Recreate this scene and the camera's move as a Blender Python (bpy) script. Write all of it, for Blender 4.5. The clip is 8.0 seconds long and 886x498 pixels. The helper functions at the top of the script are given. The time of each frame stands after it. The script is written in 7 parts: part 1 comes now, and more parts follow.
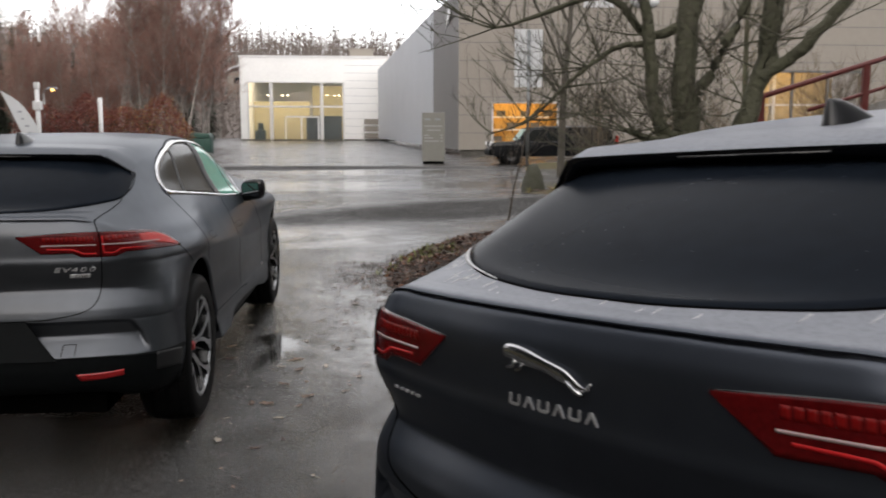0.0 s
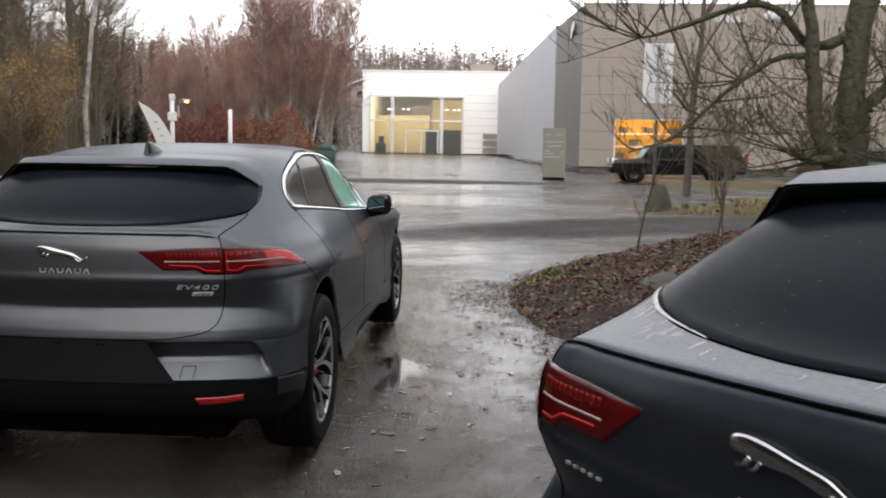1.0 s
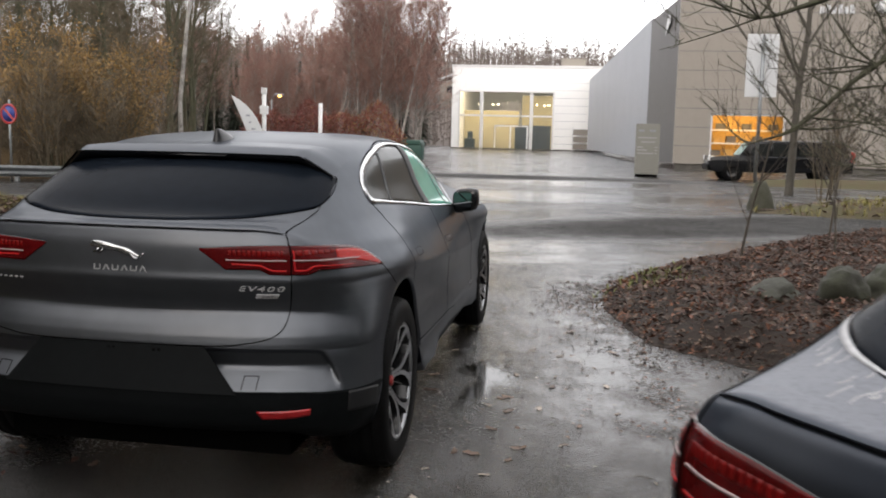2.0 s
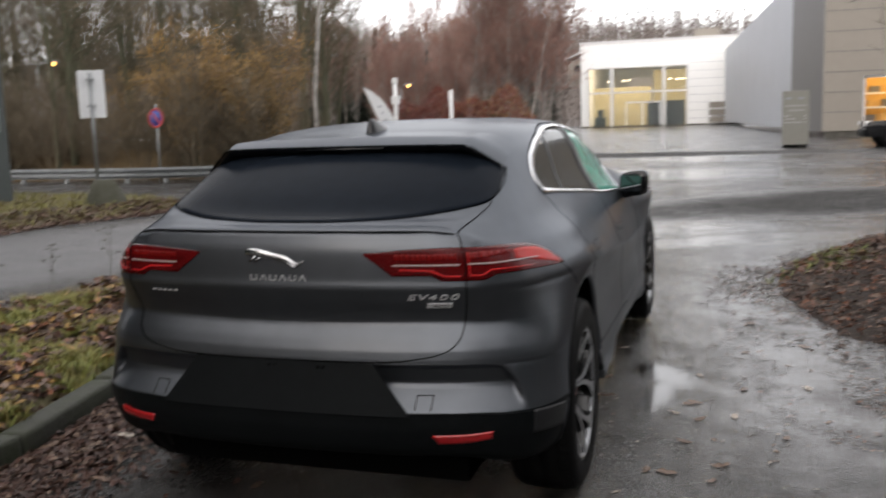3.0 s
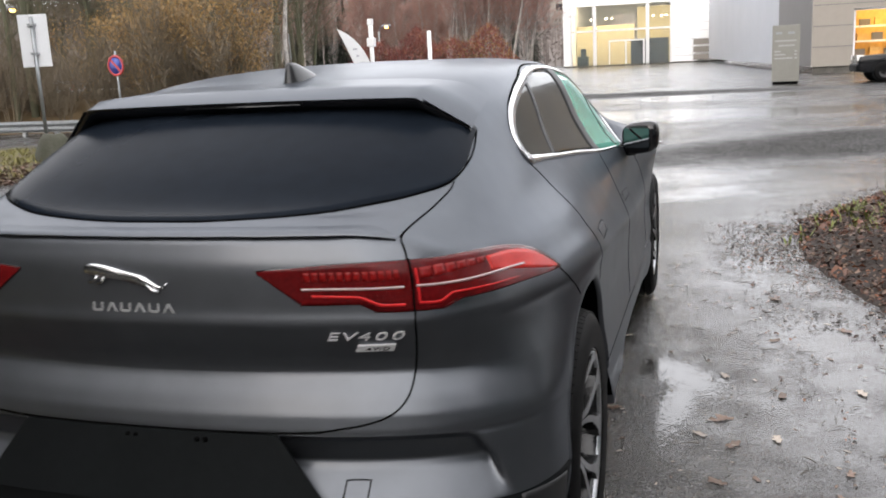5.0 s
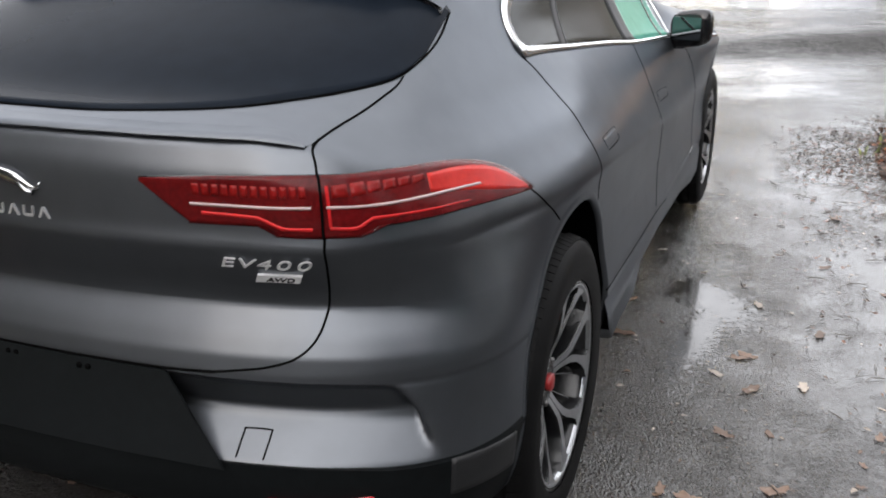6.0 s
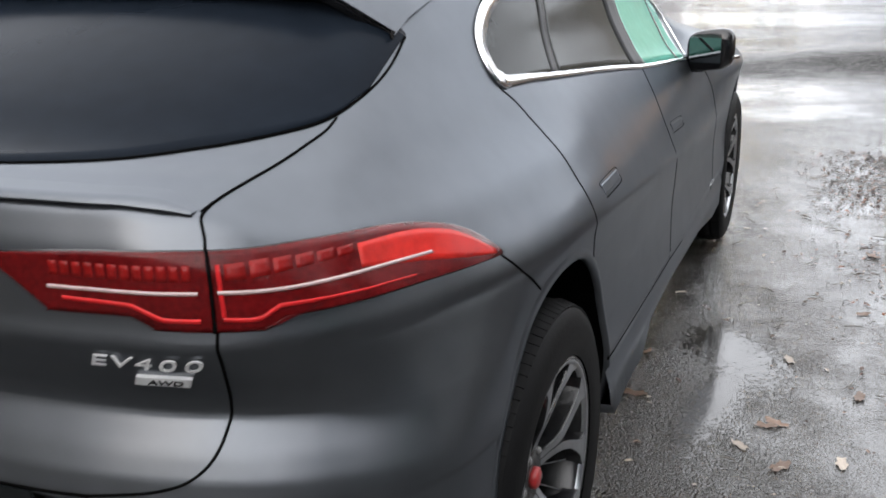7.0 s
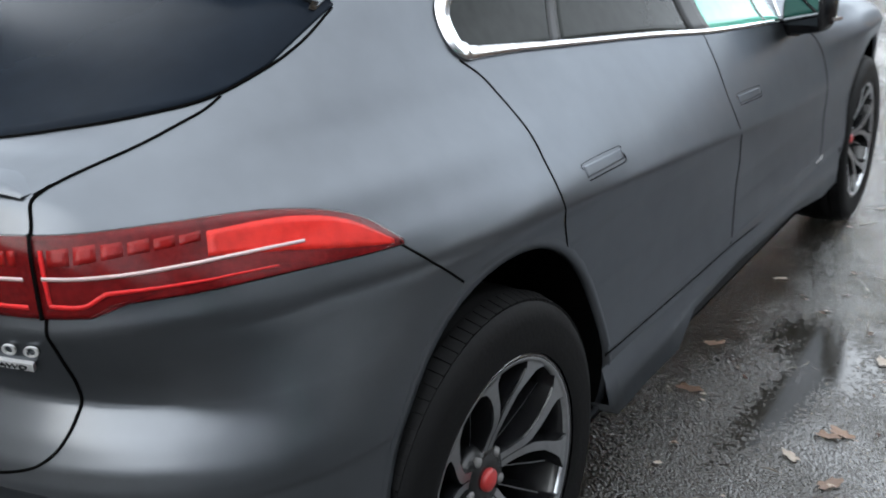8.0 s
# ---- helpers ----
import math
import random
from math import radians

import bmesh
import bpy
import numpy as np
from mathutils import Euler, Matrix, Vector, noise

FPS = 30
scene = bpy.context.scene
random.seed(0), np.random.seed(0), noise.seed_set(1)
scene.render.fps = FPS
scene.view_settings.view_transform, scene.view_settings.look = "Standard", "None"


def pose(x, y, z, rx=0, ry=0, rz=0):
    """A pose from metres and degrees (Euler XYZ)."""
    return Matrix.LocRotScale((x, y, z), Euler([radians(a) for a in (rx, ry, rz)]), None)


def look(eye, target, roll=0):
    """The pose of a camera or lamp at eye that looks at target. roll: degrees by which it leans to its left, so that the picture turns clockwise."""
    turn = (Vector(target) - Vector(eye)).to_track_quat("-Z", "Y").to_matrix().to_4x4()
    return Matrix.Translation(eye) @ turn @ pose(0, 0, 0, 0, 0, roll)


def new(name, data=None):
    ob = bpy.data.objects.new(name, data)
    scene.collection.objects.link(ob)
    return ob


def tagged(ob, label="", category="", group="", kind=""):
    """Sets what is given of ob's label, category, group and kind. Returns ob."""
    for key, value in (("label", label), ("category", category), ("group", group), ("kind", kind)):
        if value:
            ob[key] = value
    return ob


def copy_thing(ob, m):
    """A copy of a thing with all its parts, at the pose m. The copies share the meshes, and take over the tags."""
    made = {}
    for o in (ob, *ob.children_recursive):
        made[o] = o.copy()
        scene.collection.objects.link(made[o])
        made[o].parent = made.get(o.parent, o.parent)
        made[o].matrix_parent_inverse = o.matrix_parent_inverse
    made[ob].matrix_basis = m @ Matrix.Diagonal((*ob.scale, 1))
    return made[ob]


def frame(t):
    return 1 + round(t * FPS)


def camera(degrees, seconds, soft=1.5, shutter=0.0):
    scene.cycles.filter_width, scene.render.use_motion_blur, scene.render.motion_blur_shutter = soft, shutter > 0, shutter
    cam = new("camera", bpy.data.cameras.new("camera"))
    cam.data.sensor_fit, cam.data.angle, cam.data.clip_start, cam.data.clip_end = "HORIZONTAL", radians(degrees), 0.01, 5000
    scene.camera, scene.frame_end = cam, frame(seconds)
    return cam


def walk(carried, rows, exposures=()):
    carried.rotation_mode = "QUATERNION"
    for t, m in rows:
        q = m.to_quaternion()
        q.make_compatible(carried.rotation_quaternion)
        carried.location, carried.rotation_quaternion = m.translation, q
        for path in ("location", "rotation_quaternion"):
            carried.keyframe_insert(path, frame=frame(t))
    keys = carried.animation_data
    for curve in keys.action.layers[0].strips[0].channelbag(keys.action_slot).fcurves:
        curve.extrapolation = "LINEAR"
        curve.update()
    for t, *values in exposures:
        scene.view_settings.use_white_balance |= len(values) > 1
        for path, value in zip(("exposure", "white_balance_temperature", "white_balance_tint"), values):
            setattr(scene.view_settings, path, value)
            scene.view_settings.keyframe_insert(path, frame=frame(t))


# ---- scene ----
cam = camera(52.3, 8.0, soft=1.8, shutter=0.4)
PATH = [
    (0, (1.864, -4.656, 1.489), (1.991, -2.677, 1.227), 0.1),
    (0.5, (1.799, -4.463, 1.484), (1.794, -2.48, 1.225), 0.8),
    (1, (1.757, -4.291, 1.489), (1.631, -2.308, 1.257), 1.0),
    (1.5, (1.767, -4.076, 1.479), (1.542, -2.105, 1.227), 0.2),
    (1.7, (1.76, -3.983, 1.465), (1.487, -2.017, 1.217), 1.3),
    (2.8, (1.464, -3.515, 1.453), (0.974, -1.592, 1.207), -2.1),
    (3, (1.432, -3.45, 1.452), (0.833, -1.563, 1.173), -1.8),
    (3.5, (1.378, -3.186, 1.447), (0.662, -1.353, 1.087), -2.2),
    (4, (1.329, -2.935, 1.444), (0.623, -1.102, 1.067), -1.6),
    (4.5, (1.219, -2.686, 1.449), (0.59, -0.825, 1.072), -2.4),
    (4.7, (1.194, -2.58, 1.45), (0.628, -0.701, 1.062), -2.9),
    (5.8, (1.364, -2.061, 1.446), (0.716, -0.26, 0.865), -1.0),
    (6, (1.365, -1.969, 1.432), (0.664, -0.215, 0.773), -0.4),
    (6.5, (1.333, -1.727, 1.421), (0.584, 0.021, 0.8), -0.2),
    (7, (1.345, -1.567, 1.408), (0.586, 0.177, 0.789), -1.0),
    (7.5, (1.52, -1.403, 1.398), (0.631, 0.255, 0.72), -1.9),
    (8, (1.685, -1.244, 1.397), (0.582, 0.278, 0.715), -3.1),
]
EXPOSURES = [(0, 0.30, 6950, 12), (1, 0.53, 6950, 12), (2, 0.52, 6950, 12), (3, 0.50, 6900, 12), (3.5, 0.98, 6850, 12), (4.5, 1.08, 6800, 12), (6, 1.30, 6700, 11), (7, 1.39, 6600, 10), (7.5, 1.36, 6450, 8), (8, 1.58, 6250, 6)]
walk(cam, [(t, look(eye, target, roll)) for t, eye, target, roll in PATH], EXPOSURES)

# ---- light: late overcast autumn afternoon ----
world = bpy.data.worlds.new("overcast_sky")
scene.world = world
world.use_nodes = True
wn, wl = world.node_tree.nodes, world.node_tree.links
sky = wn.new("ShaderNodeTexSky")
sky.sky_type = "NISHITA"
sky.sun_disc = False
sky.sun_elevation, sky.sun_rotation = radians(29), radians(197)
sky.air_density, sky.dust_density, sky.ozone_density = 1.0, 2.0, 1.5
cloud = wn.new("ShaderNodeMix")
cloud.data_type = "RGBA"
cloud.inputs["Factor"].default_value = 0.82
wl.new(sky.outputs["Color"], cloud.inputs["A"])
cloud.inputs["B"].default_value = (9.0, 9.15, 9.55, 1)
# the overcast is a little thinner and brighter towards the horizon than overhead
where, height, fall, shade = wn.new("ShaderNodeTexCoord"), wn.new("ShaderNodeSeparateXYZ"), wn.new("ShaderNodeMapRange"), wn.new("ShaderNodeVectorMath")
wl.new(where.outputs["Generated"], height.inputs["Vector"])
wl.new(height.outputs["Z"], fall.inputs["Value"])
fall.inputs["From Min"].default_value, fall.inputs["From Max"].default_value = 0.05, 0.75
fall.inputs["To Min"].default_value, fall.inputs["To Max"].default_value = 1.16, 0.90
shade.operation = "SCALE"
wl.new(cloud.outputs["Result"], shade.inputs[0])
wl.new(fall.outputs["Result"], shade.inputs["Scale"])
wl.new(shade.outputs["Vector"], wn["Background"].inputs["Color"])
wn["Background"].inputs["Strength"].default_value = 0.16
sun = new("sun", bpy.data.lights.new("sun", "SUN"))
sun.data.energy, sun.data.angle, sun.data.color = 1.2, radians(110), (1.0, 0.975, 0.94)
sun.matrix_world = look((0, 0, 30), (16, 52, 0))


# ---- materials ----
def material(name, color, rough=0.5, metal=0.0, vary=0.25, scale=6.0, bump=0.0, bump_scale=60.0, rough_vary=0.0, coat=0.0, second=None, random_hue=0.0, spec=0.5):
    """A surface with colour variation at two scales, fine relief and uneven gloss."""
    m = bpy.data.materials.new(name)
    m.use_nodes = True
    n, l = m.node_tree.nodes, m.node_tree.links
    b = n["Principled BSDF"]
    b.inputs["Roughness"].default_value = rough
    b.inputs["Metallic"].default_value = metal
    b.inputs["Specular IOR Level"].default_value = spec
    b.inputs["Coat Weight"].default_value = coat
    b.inputs["Coat Roughness"].default_value = 0.16
    co = n.new("ShaderNodeTexCoord")
    big = n.new("ShaderNodeTexNoise")
    big.inputs["Scale"].default_value, big.inputs["Detail"].default_value = scale, 6
    fine = n.new("ShaderNodeTexNoise")
    fine.inputs["Scale"].default_value, fine.inputs["Detail"].default_value = scale * 9, 4
    for t in (big, fine):
        l.new(co.outputs["Object"], t.inputs["Vector"])
    add = n.new("ShaderNodeMath")
    add.operation = "ADD"
    l.new(big.outputs["Fac"], add.inputs[0])
    l.new(fine.outputs["Fac"], add.inputs[1])
    ramp = n.new("ShaderNodeMapRange")
    ramp.inputs["From Min"].default_value, ramp.inputs["From Max"].default_value = 0.7, 1.3
    l.new(add.outputs[0], ramp.inputs["Value"])
    mix = n.new("ShaderNodeMix")
    mix.data_type = "RGBA"
    l.new(ramp.outputs["Result"], mix.inputs["Factor"])
    other = second or [c * (1 - vary) for c in color]
    mix.inputs["A"].default_value = (*[min(1, c * (1 + vary * 0.6)) for c in color], 1)
    mix.inputs["B"].default_value = (*other, 1)
    out = mix.outputs["Result"]
    if random_hue:
        info = n.new("ShaderNodeObjectInfo")
        island = n.new("ShaderNodeNewGeometry")
        hsv = n.new("ShaderNodeHueSaturation")
        sm = n.new("ShaderNodeMath")
        sm.operation = "ADD"
        l.new(info.outputs["Random"], sm.inputs[0])
        l.new(island.outputs["Random Per Island"], sm.inputs[1])
        v = n.new("ShaderNodeMapRange")
        v.inputs["From Max"].default_value = 2.0
        v.inputs["To Min"].default_value, v.inputs["To Max"].default_value = 1 - random_hue, 1 + random_hue
        l.new(sm.outputs[0], v.inputs["Value"])
        l.new(v.outputs["Result"], hsv.inputs["Value"])
        l.new(out, hsv.inputs["Color"])
        out = hsv.outputs["Color"]
    l.new(out, b.inputs["Base Color"])
    if rough_vary:
        rr = n.new("ShaderNodeMapRange")
        rr.inputs["From Min"].default_value, rr.inputs["From Max"].default_value = 0.35, 0.65
        rr.inputs["To Min"].default_value, rr.inputs["To Max"].default_value = max(0.02, rough - rough_vary), min(1, rough + rough_vary)
        l.new(big.outputs["Fac"], rr.inputs["Value"])
        l.new(rr.outputs["Result"], b.inputs["Roughness"])
    if bump:
        tex = n.new("ShaderNodeTexNoise")
        tex.inputs["Scale"].default_value, tex.inputs["Detail"].default_value = bump_scale, 5
        l.new(co.outputs["Object"], tex.inputs["Vector"])
        bp = n.new("ShaderNodeBump")
        bp.inputs["Strength"].default_value, bp.inputs["Distance"].default_value = 1.0, bump
        l.new(tex.outputs["Fac"], bp.inputs["Height"])
        l.new(bp.outputs["Normal"], b.inputs["Normal"])
    return m


def glow(name, color, strength):
    m = bpy.data.materials.new(name)
    m.use_nodes = True
    b = m.node_tree.nodes["Principled BSDF"]
    b.inputs["Base Color"].default_value = (*color, 1)
    b.inputs["Emission Color"].default_value = (*color, 1)
    b.inputs["Emission Strength"].default_value = strength
    return m


def clear_glass(name, tint=(0.9, 0.95, 0.95), rough=0.02, alpha=0.25, spec=0.5):
    """Thin glazing: partly see-through, with real gloss."""
    m = bpy.data.materials.new(name)
    m.use_nodes = True
    b = m.node_tree.nodes["Principled BSDF"]
    b.inputs["Base Color"].default_value = (*tint, 1)
    b.inputs["Roughness"].default_value = rough
    b.inputs["Alpha"].default_value = alpha
    b.inputs["Specular IOR Level"].default_value = spec
    return m


def wet_asphalt():
    """Worn wet asphalt: aggregate grain, damp film, puddles in the hollows."""
    m = bpy.data.materials.new("wet_asphalt")
    m.use_nodes = True
    n, l = m.node_tree.nodes, m.node_tree.links
    b = n["Principled BSDF"]
    co = n.new("ShaderNodeTexCoord")

    def noise(scale, detail=5, rough=0.55):
        t = n.new("ShaderNodeTexNoise")
        t.inputs["Scale"].default_value, t.inputs["Detail"].default_value, t.inputs["Roughness"].default_value = scale, detail, rough
        l.new(co.outputs["Object"], t.inputs["Vector"])
        return t.outputs["Fac"]

    def ramp(value, a, z, lo, hi):
        r = n.new("ShaderNodeMapRange")
        r.interpolation_type = "SMOOTHSTEP"
        r.inputs["From Min"].default_value, r.inputs["From Max"].default_value = a, z
        r.inputs["To Min"].default_value, r.inputs["To Max"].default_value = lo, hi
        l.new(value, r.inputs["Value"])
        return r.outputs["Result"]

    def mix(f, a, z):
        x = n.new("ShaderNodeMix")
        x.data_type = "RGBA"
        l.new(f, x.inputs["Factor"])
        for s, v in (("A", a), ("B", z)):
            if isinstance(v, tuple):
                x.inputs[s].default_value = (*v, 1)
            else:
                l.new(v, x.inputs[s])
        return x.outputs["Result"]

    def math_node(op, a, z):
        x = n.new("ShaderNodeMath")
        x.operation = op
        for k, v in enumerate((a, z)):
            if isinstance(v, (int, float)):
                x.inputs[k].default_value = v
            else:
                l.new(v, x.inputs[k])
        return x.outputs[0]

    edge = noise(3.4, 9, 0.75)

    def area(x, y, rx, ry, turn, soft=0.35, ragged=1.1):
        """A ragged oval on the ground, 1 inside and 0 outside."""
        m = n.new("ShaderNodeMapping")
        m.vector_type = "TEXTURE"
        m.inputs["Location"].default_value, m.inputs["Rotation"].default_value, m.inputs["Scale"].default_value = (x, y, 0), (0, 0, turn), (rx, ry, 1)
        l.new(co.outputs["Object"], m.inputs["Vector"])
        d = n.new("ShaderNodeVectorMath")
        d.operation = "LENGTH"
        l.new(m.outputs["Vector"], d.inputs[0])
        dist = math_node("ADD", d.outputs["Value"], math_node("MULTIPLY", math_node("SUBTRACT", edge, 0.5), ragged * 2))
        return ramp(dist, 1 - soft, 1 + soft, 1.0, 0.0)

    def union(*masks):
        out = masks[0]
        for k in masks[1:]:
            out = math_node("MAXIMUM", out, k)
        return out

    stones = n.new("ShaderNodeTexVoronoi")
    stones.inputs["Scale"].default_value = 150
    l.new(co.outputs["Object"], stones.inputs["Vector"])
    grit = n.new("ShaderNodeTexVoronoi")
    grit.inputs["Scale"].default_value = 70
    l.new(co.outputs["Object"], grit.inputs["Vector"])
    patches, wetness, dirt, fine = noise(0.35, 4), noise(0.55, 5, 0.6), noise(1.7, 6, 0.65), noise(60, 3)
    def pool(x, y, rx, ry, turn):
        """A shallow puddle, broken at its rim by the stones that stand out of it."""
        m = n.new("ShaderNodeMapping")
        m.vector_type = "TEXTURE"
        m.inputs["Location"].default_value, m.inputs["Rotation"].default_value, m.inputs["Scale"].default_value = (x, y, 0), (0, 0, turn), (rx, ry, 1)
        l.new(co.outputs["Object"], m.inputs["Vector"])
        d = n.new("ShaderNodeVectorMath")
        d.operation = "LENGTH"
        l.new(m.outputs["Vector"], d.inputs[0])
        dist = math_node("ADD", d.outputs["Value"], math_node("MULTIPLY", math_node("SUBTRACT", edge, 0.5), 1.3))
        dist = math_node("SUBTRACT", dist, math_node("MULTIPLY", math_node("SUBTRACT", math_node("ADD", stones.outputs["Distance"], grit.outputs["Distance"]), 0.75), 2.1))
        return ramp(dist, 0.85, 1.15, 1.0, 0.0)

    puddles = union(pool(1.13, 1.62, 0.08, 0.17, 0.5), pool(1.11, 1.30, 0.045, 0.24, -0.15), pool(1.02, 1.74, 0.06, 0.08, 0.0))
    # brown strip along the car's side: damp, with the car's dark reflection painted in
    damp = area(0.95, 1.3, 0.55, 1.9, 0.05, 0.8, 0.5)
    film = union(area(1.9, 7.5, 1.9, 0.6, 0.40, 0.5, 0.7), area(-0.5, 19.5, 8.0, 2.2, 0.1, 0.5, 0.5), area(1.5, 27.5, 3.2, 2.2, 0.2, 0.4, 0.4), math_node("MULTIPLY", union(area(1.95, 4.0, 1.0, 3.0, 0.0, 0.9, 0.7), area(0.6, 8.4, 1.9, 1.0, 0.1, 0.9, 0.6), area(2.0, 1.9, 0.8, 1.9, 0.0, 0.9, 0.8), area(2.5, 5.5, 1.4, 3.2, -0.2, 0.9, 0.6)), 1.0))
    film = ramp(film, 0.0, 1.0, 0.0, 1.0)
    blotches = math_node("MULTIPLY", ramp(noise(1.5, 9, 0.68), 0.28, 0.66, 0.12, 0.80), area(1.6, 2.6, 1.5, 4.2, 0.0, 0.6, 0.3))
    film = math_node("MAXIMUM", math_node("MULTIPLY", film, ramp(noise(1.9, 8, 0.7), 0.36, 0.56, 0.72, 1.0)), blotches)
    film = math_node("MULTIPLY", film, ramp(math_node("ADD", stones.outputs["Distance"], grit.outputs["Distance"]), 0.25, 0.85, 0.68, 1.0))
    gravel_strip = area(4.4, 13.0, 5.4, 1.7, 0.58, 0.4, 0.5)
    film = math_node("MULTIPLY", film, math_node("SUBTRACT", 1.0, gravel_strip))
    pale = area(-6.4, 6.0, 2.3, 9.5, -0.40, 0.4, 0.25)
    coarse = union(gravel_strip, area(-2.0, 31.0, 7.0, 2.0, 0.05, 0.6, 0.5))
    base = mix(ramp(fine, 0.3, 0.7, 0, 1), (0.006, 0.006, 0.006), (0.030, 0.029, 0.028))
    base = mix(ramp(patches, 0.42, 0.62, 0, 0.6), base, (0.026, 0.025, 0.024))
    base = mix(ramp(dirt, 0.50, 0.72, 0, 0.6), base, (0.018, 0.015, 0.012))
    base = mix(ramp(stones.outputs["Distance"], 0.0, 0.32, 0.5, 0), base, (0.066, 0.065, 0.063))
    base = mix(ramp(grit.outputs["Distance"], 0.0, 0.17, 0.62, 0), base, (0.135, 0.131, 0.125))
    gravel = n.new("ShaderNodeTexVoronoi")
    gravel.inputs["Scale"].default_value = 24
    l.new(co.outputs["Object"], gravel.inputs["Vector"])
    pebble = mix(ramp(gravel.outputs["Distance"], 0.1, 0.6, 0, 1), (0.150, 0.146, 0.138), (0.018, 0.018, 0.018))
    base = mix(math_node("MULTIPLY", coarse, 0.85), base, pebble)
    base = mix(math_node("MULTIPLY", pale, 0.8), base, (0.125, 0.125, 0.13))
    base = mix(math_node("MULTIPLY", damp, 0.6), base, (0.020, 0.017, 0.012))
    # paler asphalt by the leaf bed, with its sky sheen painted into the colour
    base = mix(math_node("MULTIPLY", area(2.45, 3.6, 0.9, 3.8, -0.05, 0.7, 0.5), 0.6), base, (0.072, 0.071, 0.070))
    base = mix(puddles, base, (0.014, 0.0125, 0.010))
    l.new(base, b.inputs["Base Color"])
    rough = ramp(wetness, 0.36, 0.62, 0.32, 0.13)
    rough = math_node("ADD", math_node("MULTIPLY", rough, math_node("SUBTRACT", 1.0, math_node("MULTIPLY", film, 0.66))), math_node("ADD", math_node("MULTIPLY", coarse, 0.55), math_node("MULTIPLY", pale, 0.25)))
    rough = math_node("ADD", math_node("MULTIPLY", rough, math_node("SUBTRACT", 1.0, puddles)), math_node("MULTIPLY", puddles, 0.10))
    rough = math_node("MULTIPLY", rough, ramp(fine, 0.3, 0.7, 0.65, 1.35))
    l.new(rough, b.inputs["Roughness"])
    l.new(math_node("MULTIPLY", ramp(film, 0.0, 1.0, 0.55, 1.0), math_node("SUBTRACT", 1.0, math_node("MULTIPLY", coarse, 0.7))), b.inputs["Specular IOR Level"])
    dry = math_node("SUBTRACT", 1.0, puddles)
    dry = math_node("MULTIPLY", dry, math_node("SUBTRACT", 1.0, math_node("MULTIPLY", film, 0.86)))
    hgt = math_node("MULTIPLY", math_node("ADD", stones.outputs["Distance"], math_node("MULTIPLY", grit.outputs["Distance"], math_node("ADD", 0.6, math_node("MULTIPLY", coarse, 2.0)))), dry)
    bp = n.new("ShaderNodeBump")
    bp.inputs["Strength"].default_value, bp.inputs["Distance"].default_value = 1.0, 0.0062
    bp.invert = True
    l.new(hgt, bp.inputs["Height"])
    bp2 = n.new("ShaderNodeBump")
    bp2.inputs["Strength"].default_value, bp2.inputs["Distance"].default_value = 0.4, 0.012
    l.new(math_node("MULTIPLY", dirt, dry), bp2.inputs["Height"])
    l.new(bp.outputs["Normal"], bp2.inputs["Normal"])
    l.new(bp2.outputs["Normal"], b.inputs["Normal"])
    return m


ASPHALT = wet_asphalt()
PAINT = material("grey_metallic_paint", (0.092, 0.099, 0.110), 0.43, 0.94, 0.08, 1.6, rough_vary=0.03, coat=0.40)
PAINT.node_tree.nodes["Principled BSDF"].inputs["Specular Tint"].default_value = (0.38, 0.41, 0.45, 1)
PAINT.node_tree.nodes["Principled BSDF"].inputs["Coat Roughness"].default_value = 0.20


